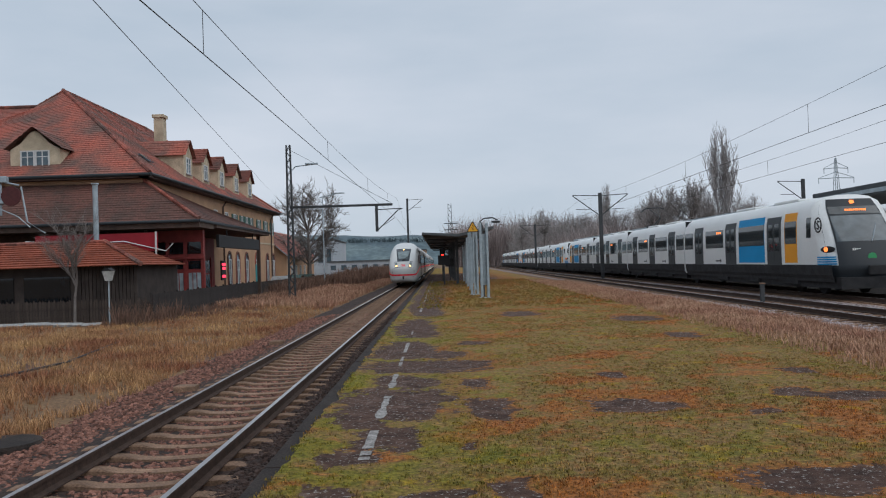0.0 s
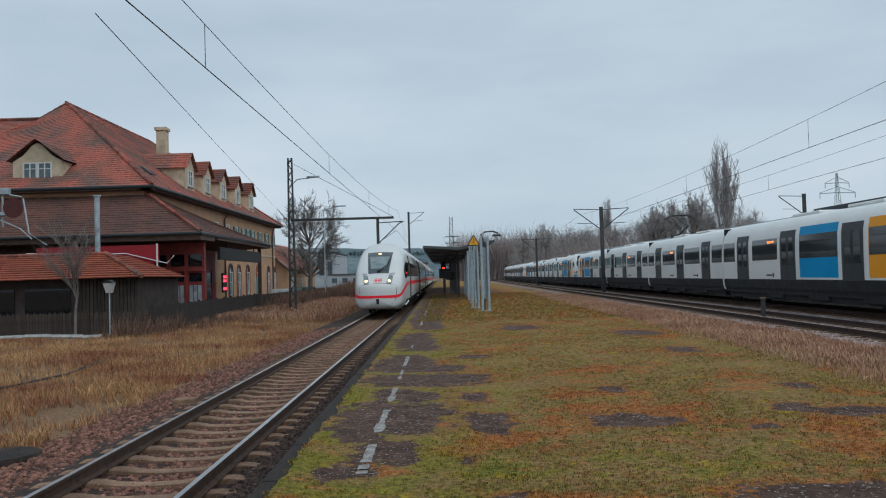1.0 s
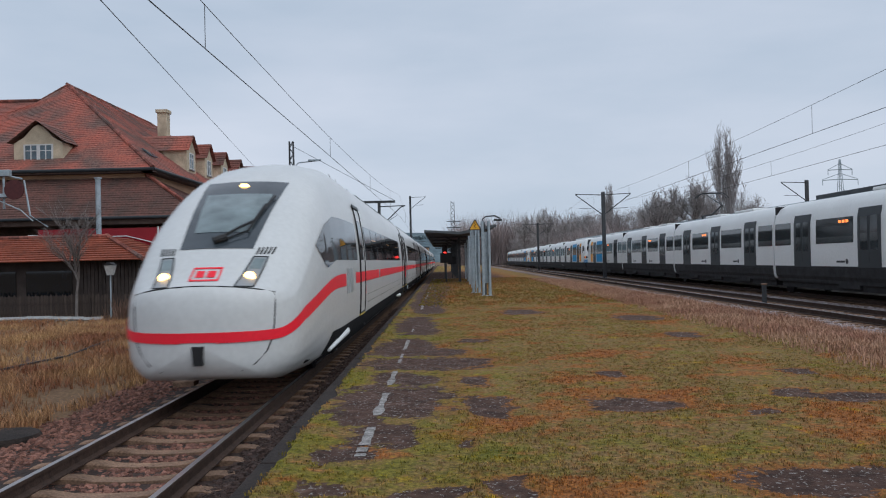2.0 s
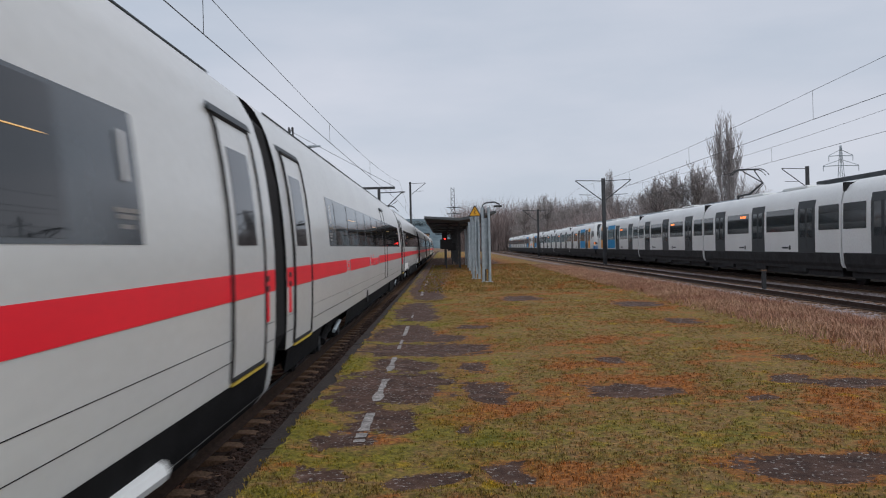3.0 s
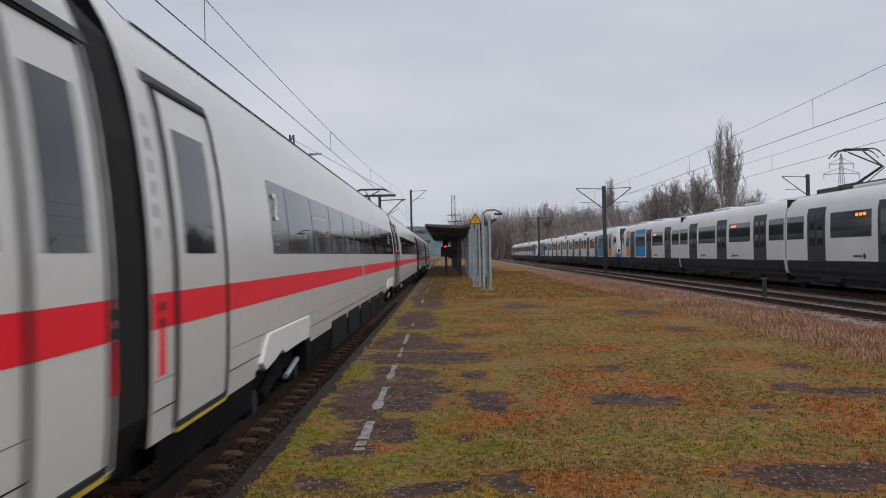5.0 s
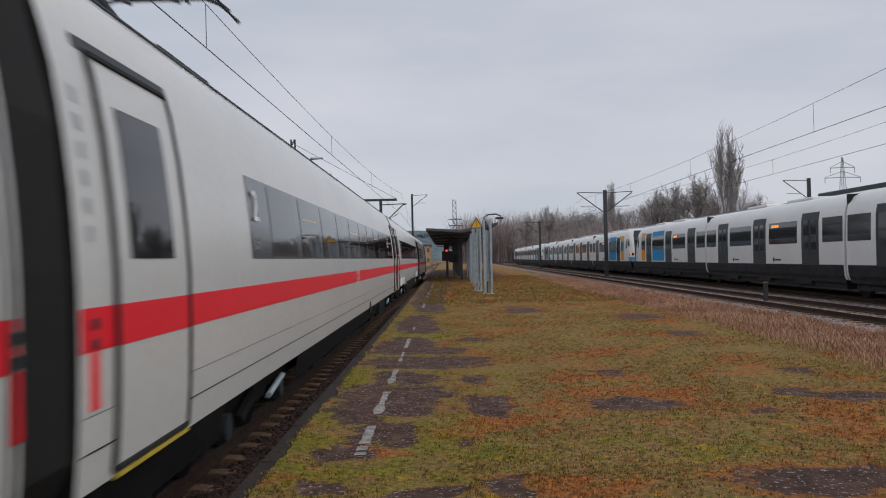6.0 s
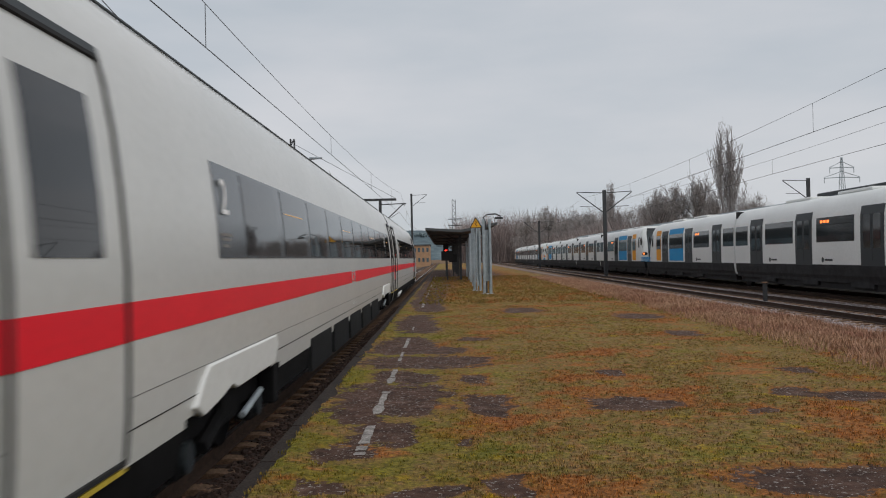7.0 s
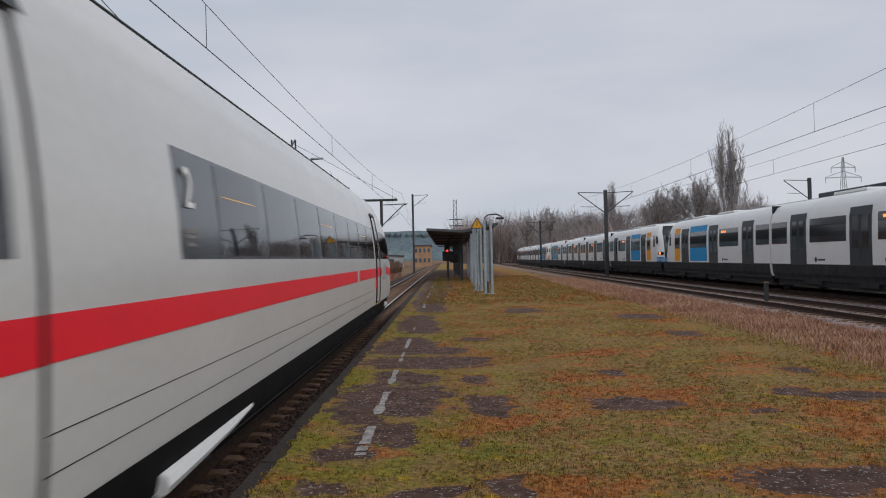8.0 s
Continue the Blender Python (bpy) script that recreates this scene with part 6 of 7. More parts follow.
# ---- bare trees ----
def bare_tree(name, label, x, y, z, height, spread, seed, levels=5, trunk=0.2, upright=0.35, forks=4, group="", fork_at=0.25):
    """A tapered trunk that forks again and again into fine leafless twigs."""
    rnd = random.Random(seed)
    t = thing(name, label, "tree", group, m=pose(x, y, z))
    wood, crown = bmesh.new(), bmesh.new()

    def limb(p, d, length, r, level):
        bm = wood if level < 2 else crown
        pts = [p]
        q = p.copy()
        dd = d.copy()
        for _ in range(3):
            dd = (dd + Vector((rnd.uniform(-1, 1), rnd.uniform(-1, 1), rnd.uniform(-0.4, 0.9) * (0.5 + upright))) * 0.16).normalized()
            q = q + dd * length / 3
            pts.append(q.copy())
        tube(bm, pts, r, 7 if level == 0 else 4 if level < 3 else 3, r * 0.6)
        if level >= levels:
            return
        n = forks + (1 if level else 0) + (level > 1)
        for k in range(n):
            f = rnd.uniform(fork_at if level == 0 else 0.2, 1.0)
            j = min(2, int(f * 3))
            s = pts[j].lerp(pts[j + 1], f * 3 - j)
            a = rnd.uniform(0, 6.28)
            side = Vector((math.cos(a), math.sin(a), 0)) * spread
            nd = (dd * (0.55 + upright) + side + Vector((0, 0, upright * 0.9))).normalized()
            limb(s, nd, length * rnd.uniform(0.5, 0.78), r * rnd.uniform(0.38, 0.55), level + 1)
    limb(Vector((0, 0, -0.3)), Vector((0.03, 0.02, 1)), height * 0.46, trunk, 0)
    for k in range(2):
        limb(Vector((0, 0, height * 0.42)), Vector((rnd.uniform(-0.3, 0.3), rnd.uniform(-0.3, 0.3), 1)).normalized(), height * 0.33, trunk * 0.55, 1)
    part("trunk", wood, M["bark"], t, "grey-brown trunk and limbs")
    part("crown", crown, M["twig"], t, "fine leafless twigs")
    return t


def round_tree(name, label, x, y, z, height, radius, seed, group=""):
    """A trunk whose limbs fan out into a rounded leafless crown."""
    rnd = random.Random(seed)
    t = thing(name, label, "tree", group, m=pose(x, y, z))
    wood, crown = bmesh.new(), bmesh.new()
    mid = height * 0.60
    top = height - mid

    def spot(k):
        a, c = rnd.uniform(0, 6.28), rnd.uniform(-0.7, 1)
        q = math.sqrt(1 - c * c) * radius * k
        return Vector((math.cos(a) * q, math.sin(a) * q, mid + c * top * k))

    def bow(p, q, lift):
        m = p.lerp(q, 0.5) + Vector((rnd.uniform(-0.12, 0.12), rnd.uniform(-0.12, 0.12), lift)) * (q - p).length
        return [p, p.lerp(m, 0.5) * 0.98 + m * 0.02, m, m.lerp(q, 0.55), q]

    def along(pts, f):
        i = min(len(pts) - 2, int(f * (len(pts) - 1)))
        return pts[i].lerp(pts[i + 1], f * (len(pts) - 1) - i)

    tube(wood, [Vector((0, 0, -0.3)), Vector((0.1, 0, height * 0.3)), Vector((0, 0.1, height * 0.45)), Vector((0.1, 0, height * 0.62))], 0.30, 8, 0.06)
    for k in range(40):
        q = spot(rnd.uniform(0.6, 0.92))
        p = Vector((0.05, 0, max(height * 0.2, min(height * 0.52, q.z - math.hypot(q.x, q.y) * rnd.uniform(0.8, 1.3)))))
        limb = bow(p, q, -0.06)
        tube(wood, limb, 0.07 if k % 3 else 0.11, 5, 0.018)
        for _ in range(13):
            p2 = along(limb, rnd.uniform(0.3, 1))
            q2 = p2 + (spot(1.0) - p2).normalized() * rnd.uniform(0.16, 0.32) * radius + (p2 - Vector((0, 0, mid * 0.8))).normalized() * 0.9
            b2 = bow(p2, q2, 0.04)
            tube(crown, b2, 0.030, 3, 0.014)
            for _ in range(8):
                p3 = along(b2, rnd.uniform(0.2, 1))
                d = (Vector((rnd.uniform(-1, 1), rnd.uniform(-1, 1), rnd.uniform(-0.5, 1))) + (p3 - Vector((0, 0, mid * 0.8))).normalized() * 0.9).normalized()
                tube(crown, [p3, p3 + d * rnd.uniform(0.4, 0.95)], 0.017, 3, 0.008)
    part("trunk", wood, M["bark"], t, "grey-brown trunk and limbs")
    part("crown", crown, M["twig"], t, "fine leafless twigs")
    return t


def poplar(x, y, z, height, seed, width=1.0, label="tall narrow leafless poplar"):
    rnd = random.Random(seed)
    t = thing("poplar_tree", label, "tree", "", m=pose(x, y, z))
    wood, crown = bmesh.new(), bmesh.new()
    big = 0.2 * height * width

    def reach(f):
        return big * max(0.0, math.sin(math.pi * min(1, f) ** 0.75)) ** 0.8 + 0.05

    for lobe in (-0.22, 0.2):
        c = [Vector((lobe * big * f * 1.6, 0.1 * f, height * f * (0.94 if lobe < 0 else 1.0))) for f in (0, 0.25, 0.5, 0.75, 1.0)]
        tube(wood, c, 0.24, 6, 0.03)
    for k in range(75):
        a = rnd.uniform(0, 6.28)
        f0 = rnd.uniform(0.06, 0.62)
        f1 = min(0.98, f0 + rnd.uniform(0.25, 0.42))
        lobe = -0.22 if k % 2 else 0.2
        d = Vector((math.cos(a), math.sin(a), 0))
        s0 = Vector((lobe * big * f0 * 1.6, 0.1 * f0, height * f0))
        o = reach(f1) * rnd.uniform(0.45, 1.0)
        e0 = Vector((lobe * big * 0.7, 0, height * f1)) + d * o
        m0 = s0.lerp(e0, 0.45) + d * o * 0.22
        pts = [s0, s0.lerp(m0, 0.5) + d * o * 0.05, m0, m0.lerp(e0, 0.5) + d * o * 0.06, e0]
        tube(wood, pts, 0.055, 4, 0.014)
        for _ in range(22):
            q = rnd.uniform(0.15, 1) * 4
            n = min(3, int(q))
            p = pts[n].lerp(pts[n + 1], q - n)
            b = rnd.uniform(0, 6.28)
            ln = height * rnd.uniform(0.035, 0.09)
            e = p + (Vector((math.cos(b) * 0.42, math.sin(b) * 0.42, 1)).normalized()) * ln
            tube(crown, [p, p.lerp(e, 0.5) + Vector((math.cos(b), math.sin(b), 0)) * ln * 0.07, e], 0.026, 3, 0.012)
            for _ in range(2):
                g = p.lerp(e, rnd.uniform(0.2, 0.8))
                b = rnd.uniform(0, 6.28)
                tube(crown, [g, g + Vector((math.cos(b) * 0.5, math.sin(b) * 0.5, 1)).normalized() * ln * 0.5], 0.016, 3, 0.009)
    part("trunk", wood, M["twig"], t, "grey stems")
    part("crown", crown, M["twig"], t, "upright twigs")
    return t


_yard = round_tree("deciduous_tree", "large leafless tree with a round crown beside the station yard", -15.5, 97, -0.3, 12.8, 5.0, 12)
DARK_BARK = mat("dark_wet_bark", (0.19, 0.165, 0.15), 0.95, 0, 0.3, 4, 0.4)
for _c in _yard.children:
    _c.data.materials[0] = DARK_BARK
_young = bare_tree("young_tree", "small leafless garden tree before the fence", -16.2, 36.2, -0.3, 5.2, 0.8, 8, 4, 0.075, 0.35, 4, fork_at=0.75)
for _c in _young.children:
    _c.data.materials[0] = M["bark"]
poplar(43.3, 124, 0.3, 20.8, 21, 0.86)
poplar(34.0, 165, 0.3, 16.0, 22, 0.7)
for _i, (_x, _y, _h, _r) in enumerate(((29.6, 112, 10.8, 2.6), (32.6, 115, 12.4, 3.0), (35.2, 113, 12.7, 3.0), (38.6, 117, 10.5, 2.8), (25.9, 200, 14.6, 4.6), (30.5, 195, 13.6, 4.4), (31.8, 152, 10.6, 3.4), (29.9, 172, 12.0, 3.8), (33.0, 128, 10.6, 3.0), (24.0, 235, 14.8, 4.8), (47.5, 122, 10.0, 3.2))):
    round_tree("deciduous_tree", "leafless tree with a round crown behind the far tracks", _x, _y, 0.2, _h, _r, 70 + _i, "trees behind the far tracks")
for _i, (_x, _y, _h) in enumerate(( (41.7, 112, 9.4), (46.4, 118, 9.2), (52.6, 125, 8.6), (34.9, 150, 10.5), (32.3, 152, 9.0), (33.7, 180, 10.8), (32.6, 200, 10.5),
                                       (31.2, 220, 11), (29, 240, 11), (25.1, 260, 11), (31, 118, 9.5), (58, 104, 7.5), (66, 98, 7.5), (39, 150, 10.5), (28, 160, 8.0))):
    bare_tree("deciduous_tree", "leafless tree in the thicket behind the far tracks", _x, _y, 0.2, _h, 0.95, 40 + _i, 5, 0.13, 0.28, 4, "trees behind the far tracks", 0.12)


def thicket(name, n, place, height, material, seed, label):
    """Leafless brush: many thin upright stems."""
    rnd = random.Random(seed)
    verts, faces = [], []
    for _ in range(n):
        x, y, z, hs = place(rnd)
        h = height * hs * rnd.uniform(0.5, 1.15)
        for _ in range(4):
            a = rnd.uniform(0, 6.28)
            ln = h * rnd.uniform(0.1, 0.45)
            w = 0.012 + 0.0010 * y * 0.35
            k = len(verts)
            hh = h * rnd.uniform(0.5, 1)
            b = rnd.uniform(0, 3.14)
            c, s = math.cos(b) * w, math.sin(b) * w
            ex, ey = x + math.cos(a) * ln, y + math.sin(a) * ln
            mx, my = x + math.cos(a) * ln * 0.4, y + math.sin(a) * ln * 0.4
            verts += [(x - c, y - s, z), (x + c, y + s, z), (mx + c * 0.7, my + s * 0.7, z + hh * 0.55), (mx - c * 0.7, my - s * 0.7, z + hh * 0.55), (ex, ey, z + hh)]
            faces += [(k, k + 1, k + 2, k + 3), (k + 3, k + 2, k + 4)]
    me = bpy.data.meshes.new(name)
    me.from_pydata(verts, [], faces)
    me.materials.append(material)
    return tagged(new(name, me), label, "undergrowth", kind="stuff")


BRUSH = mat("brown_brushwood", (0.21, 0.125, 0.09), 0.95, 0, 0.3, 0.3, 0.0, 2, island=0.35)
# grey-brown far brush; the haze over it is mixed into this lighter colour
BRUSH2 = mat("grey_brown_brushwood", (0.36, 0.295, 0.28), 0.95, 0, 0.3, 0.1, 0.0, 2, island=0.3)
thicket("brushwood", 4200, lambda r: (lambda y: (r.uniform(-13.4, -11.0) - 0.012 * y, y, -0.4, 0.45 if y < 66 else 1.0))(38 + 90 * r.random() ** 0.7), 1.6, BRUSH, 31, "brown leafless brush along the yard fence")
thicket("brushwood", 7000, lambda r: (lambda y: (22 + 0.05 * (y - 100) + 30 * r.random() ** 1.5, y, 0.2, 1.0))(100 + 170 * r.random()), 8.0, BRUSH2, 32, "grey-brown thicket behind the far tracks")
thicket("brushwood", 5000, lambda r: (r.uniform(6, 60), r.uniform(280, 330), 0, 1.0), 18.5, BRUSH2, 33, "distant leafless wood")
thicket("brushwood", 2600, lambda r: (lambda y: (r.uniform(-12.5, -8.6), y, -0.4, 1.0))(90 + 75 * r.random()), 2.4, BRUSH, 34, "reddish brush beside the track")
thicket("brushwood", 260, lambda r: (r.uniform(-14.2, -12.6), r.uniform(34.5, 41), -0.35, 1.0), 1.2, BRUSH, 35, "bramble before the board fence")


# ---- overhead line ----
def lattice_mast(name, label, x, y, z0, z1, w0=0.42, w1=0.26):
    m = thing(name, label, "mast", "overhead line masts", m=pose(x, y, 0))
    bm = bmesh.new()
    for sx in (-1, 1):
        for sy in (-1, 1):
            tube(bm, [(sx * w0 / 2, sy * w0 / 2, z0), (sx * w1 / 2, sy * w1 / 2, z1)], 0.05, 4)
    part("chord", bm, M["mast"], m, "riveted corner angles")
    bm = bmesh.new()
    n = int((z1 - z0) / 0.45)
    for i in range(n):
        a, b = i / n, (i + 1) / n
        wa, wb = w0 + (w1 - w0) * a, w0 + (w1 - w0) * b
        za, zb = z0 + (z1 - z0) * a, z0 + (z1 - z0) * b
        s = 1 if i % 2 else -1
        for q in (-1, 1):
            tube(bm, [(s * wa / 2, q * wa / 2, za), (-s * wb / 2, q * wb / 2, zb)], 0.028, 4)
            tube(bm, [(q * wa / 2, s * wa / 2, za), (q * wb / 2, -s * wb / 2, zb)], 0.028, 4)
    part("lacing", bm, M["mast"], m, "zigzag lacing bars")
    return m


ml = lattice_mast("catenary_mast", "dark lattice mast carrying the overhead line", -10.5, 58, -0.5, 10.75)
bm = bmesh.new()
box(bm, 0, 7.3, -0.09, 0.09, 6.22, 6.38, bevel=0.01)
part("cross_arm", bm, M["mast"], ml, "long cross arm over the track")
bm = bmesh.new()
tube(bm, [(7.25, 0, 6.38), (0.1, 0, 10.4)], 0.018, 4)
part("stay_wire", bm, M["wire"], ml)
bm = bmesh.new()
box(bm, 6.05, 6.25, -0.08, 0.08, 4.4, 6.22)
tube(bm, [(6.15, 0, 4.45), (7.7, 0, 5.9), (8.0, 0, 6.0)], 0.04, 6)
tube(bm, [(6.15, 0, 5.95), (7.9, 0, 6.0)], 0.035, 6)
tube(bm, [(6.4, 0, 4.7), (7.4, 0, 5.32)], 0.02, 5)
part("registration_arm", bm, M["mast"], ml, "drop bracket with insulated steady arm")
bm = bmesh.new()
tube(bm, [(0.2, -0.1, 8.9), (0.5, -0.1, 9.2), (2.1, -0.1, 9.35)], 0.04, 6)
box(bm, 1.2, 2.1, -0.2, 0.0, 9.3, 9.42, bevel=0.02)
part("lamp_arm", bm, M["steel"], ml, "yard lamp on an outreach arm")


def simple_mast(x, y, z0, z1, arm, name="catenary_mast"):
    m = thing(name, "dark steel mast with cantilevers over both tracks", "mast", "overhead line masts", m=pose(x, y, 0))
    bm = bmesh.new()
    box(bm, -0.16, 0.16, -0.12, 0.12, z0, z1, bevel=0.02)
    part("post", bm, M["mast"], m)
    for s in arm:
        bm = bmesh.new()
        tube(bm, [(0, 0, z1 - 0.25), (s * 2.5, 0, z1 - 0.15)], 0.035, 6)
        tube(bm, [(0, 0, z1 - 2.1), (s * 2.5, 0, z1 - 0.2)], 0.045, 6)
        tube(bm, [(s * 0.9, 0, z1 - 1.5), (s * 2.2, 0, z1 - 1.45)], 0.025, 5)
        part("cantilever", bm, M["mast"], m, "triangular cantilever bracket")
    return m


simple_mast(far_x(14.0, 74), 74, -0.3, 7.9, (-1, 1))
simple_mast(far_x(14.0, 135), 135, -0.3, 7.9, (-1, 1))
simple_mast(36, 80, 0, 9.1, (-1,))
pm = simple_mast(-4.9, 132, -0.5, 12.6, (1,))
pm2 = lattice_mast("catenary_mast", "tall pale lattice mast behind the canopy", 1.9, 130, -0.3, 11.4, 0.8, 0.5)
bm = bmesh.new()
for _z in (7.2, 8.2):
    box(bm, -1.0, 1.2, -0.1, 0.1, _z, _z + 0.12)
part("cross_arm", bm, M["mast"], pm2)

yl = thing("street_lamp", "tall thin yard lamp with a horizontal arm", "street lamp")
bm = bmesh.new()
tube(bm, [(-12.4, 88, -0.4), (-12.4, 88, 9.6)], 0.07, 8, 0.05)
part("pole", bm, M["steel"], yl)
bm = bmesh.new()
tube(bm, [(-12.7, 88, 9.5), (-10.9, 88, 9.85)], 0.05, 6)
box(bm, -11.2, -10.0, 87.9, 88.1, 9.85, 9.97, bevel=0.02)
part("arm", bm, M["steel"], yl)


def wire(name, label, pts, r=0.012):
    bm = bmesh.new()
    tube(bm, pts, r, 5)
    w = part(name, bm, M["wire"], None, label)
    return tagged(w, "", "cable")


def span(x0, z_mast, z_mid, y0, y1, n=16):
    m = (y0 + y1) / 2
    return [(x0(y) if callable(x0) else x0, y, z_mid + (z_mast - z_mid) * ((y - m) / ((y1 - y0) / 2)) ** 2) for y in [y0 + (y1 - y0) * i / n for i in range(n + 1)]]


def overhead(x0, contact, mast_z, mid_z, spans, drops):
    for a, b in spans:
        wire("contact_wire", "taut contact wire above the track", [(x0(a), a, contact), (x0(b), b, contact)], 0.009)
        wire("messenger_wire", "sagging messenger wire above the contact wire", span(x0, mast_z, mid_z, a, b), 0.0065)
        m, h = (a + b) / 2, (b - a) / 2
        for d in drops:
            y = m + d * h
            zt = mid_z + (mast_z - mid_z) * d * d
            wire("dropper", "thin dropper between the overhead wires", [(x0(y), y, contact), (x0(y), y, zt)], 0.006)


overhead(lambda y: TRACK - 0.4 + 0.8 * (1 - abs(y - 58) / 71), 5.25, 6.75, 5.82, ((-12, 58), (58, 130)), (-0.65, -0.31, 0.05, 0.4, 0.75))
overhead(lambda y: far_x(12.0, y), 5.75, 7.2, 6.55, ((5, 74), (74, 135), (-60, 5)), (-0.8, -0.4, 0, 0.4, 0.8))
overhead(lambda y: far_x(16.0, y), 5.75, 7.2, 6.45, ((5, 74), (74, 135), (-60, 5)), (-0.8, -0.4, 0, 0.4, 0.8))
wire("anchor_wire", "slanting wire from the lattice mast", [(-3.74, 9.0, 5.06), (-3.3, 7.9, 4.92), (-11.79, 58, 7.46)][::2], 0.006)


# ---- things on the platform ----
def steel_frame(x, y, h, k):
    """A tall galvanised double post with a plate between, left of an old shelter."""
    f = thing("steel_post", "tall galvanised steel double post standing on the platform", "post", "steel posts on the platform", m=pose(x, y, TOP, 0, 0, 4))
    for sx in (-0.15, 0.15):
        bm = bmesh.new()
        box(bm, sx - 0.05, sx + 0.05, -0.16, -0.14, 0, h)
        box(bm, sx - 0.05, sx + 0.05, 0.14, 0.16, 0, h)
        box(bm, sx - 0.008, sx + 0.008, -0.14, 0.14, 0, h)
        part("upright", bm, M["steel"], f, "galvanised steel channel")
    part("web_plate", boxed(-0.1, 0.1, 0.02, 0.05, 0.6, h - 0.5), M["steel"], f, "steel sheet between the uprights")
    part("base_plate", boxed(-0.26, 0.26, -0.25, 0.25, -0.03, 0.03, bevel=0.01), M["steel"], f)
    return f


for _k, (_x, _y, _h) in enumerate(((2.1, 38.2, 3.5), (1.78, 42.0, 3.5), (2.0, 50, 3.5), (2.1, 57, 3.4), (2.2, 64, 3.3), (2.25, 72, 3.2))):
    steel_frame(_x, _y, _h, _k)

ws = thing("warning_sign", "orange warning triangle on a thin steel post", "sign")
bm = bmesh.new()
prism(bm, [(-0.3, 0), (0.3, 0), (0, 0.52)], 1, -0.015, 0.015)
tri = part("plate", bm, M["yellow_sign"], ws, "orange triangular plate")
tri.matrix_basis = pose(1.75, 41.5, 3.55)
bm = bmesh.new()
for a, b in (((-0.3, 0), (0.3, 0)), ((0.3, 0), (0, 0.52)), ((0, 0.52), (-0.3, 0))):
    tube(bm, [(a[0], -0.018, a[1]), (b[0], -0.018, b[1])], 0.022, 5)
tube(bm, [(-0.03, -0.02, 0.36), (0.05, -0.02, 0.24), (-0.05, -0.02, 0.22), (0.03, -0.02, 0.09)], 0.02, 4)
part("border", bm, M["black"], tri, "black border and flash symbol")
part("post", tubed([(1.75, 41.53, TOP - 0.05), (1.75, 41.53, 4.0)], 0.03, 8), M["steel"], ws)

lb = thing("platform_lamp", "curved lamp bracket above the steel posts", "lamp")
bm = bmesh.new()
tube(bm, [(2.1, 39, TOP), (2.1, 39, 3.75), (2.0, 39, 3.95), (2.2, 39, 4.08), (2.6, 39, 4.1), (2.85, 39, 3.98)], 0.035, 8)
part("bracket", bm, M["mast"], lb)
bm = boxed(2.55, 2.95, 38.9, 39.1, 3.85, 3.95, bevel=0.03)
part("lamp_head", bm, M["mast"], lb)


def make_canopy():
    c = thing("platform_canopy", "dark butterfly-roofed canopy on the island platform", "canopy")
    bm = bmesh.new()
    prism(bm, [(-1.15, 4.24), (-1.15, 4.12), (1.4, 3.90), (4.0, 4.40), (4.0, 4.54), (1.4, 4.06)], 1, 59, 122)
    part("roof", bm, M["roof_grey"], c, "thin dark butterfly roof")
    part("fascia", boxed(-1.21, -1.15, 59, 122, 4.08, 4.27), M["concrete"], c, "pale roof edge")
    part("fascia", prismed([(-1.15, 4.10), (1.4, 3.88), (4.0, 4.38), (4.0, 4.56), (1.4, 4.08), (-1.15, 4.26)], 1, 58.9, 59), M["roof_grey"], c)
    for k in range(6):
        y = 64 + 11 * k
        part("post", boxed(1.3, 1.5, y - 0.1, y + 0.1, TOP - 0.05, 3.95, bevel=0.02), M["mast"], c, "dark steel canopy post")
        bm = bmesh.new()
        for e, z in ((-0.9, 4.06), (3.7, 4.30)):
            box(bm, min(1.4, e), max(1.4, e), y - 0.06, y + 0.06, 3.80, 3.90)
            tube(bm, [(1.4, y, 3.3), (1.4 + (e - 1.4) * 0.45, y, 3.86)], 0.05, 6)
        part("bracket", bm, M["mast"], c)
    return c


make_canopy()
sg = thing("signal", "red signal light under the canopy", "signal")
part("signal_post", tubed([(0.3, 75, TOP), (0.3, 75, 3.3)], 0.06, 8), M["mast"], sg)
part("signal_head", boxed(0.05, 0.55, 74.9, 75.2, 2.45, 3.35, bevel=0.03), M["black"], sg)
part("lamp", tubed([(0.3, 74.9, 2.72), (0.3, 74.84, 2.72)], 0.11, 12), M["signal_red"], sg, "glowing red lamp")
for _x, _y, _h in ((0.35, 63, 2.6), (1.0, 78, 2.4)):
    bd = thing("notice_board", "dark notice board on the platform", "board")
    part("post", tubed([(_x, _y, TOP - 0.03), (_x, _y, _h)], 0.05, 8), M["mast"], bd)
    part("panel", boxed(_x - 0.45, _x + 0.45, _y - 0.05, _y + 0.05, _h - 0.75, _h, bevel=0.02), M["black"], bd)

mp = thing("marker_post", "short grey post beside the far track", "post")
part("post", boxed(11.75, 11.9, 29.9, 30.02, -0.1, 0.85, bevel=0.02), M["mast"], mp)
part("cap", boxed(11.73, 11.92, 29.88, 30.04, 0.85, 0.9, bevel=0.01), M["sleeper"], mp)

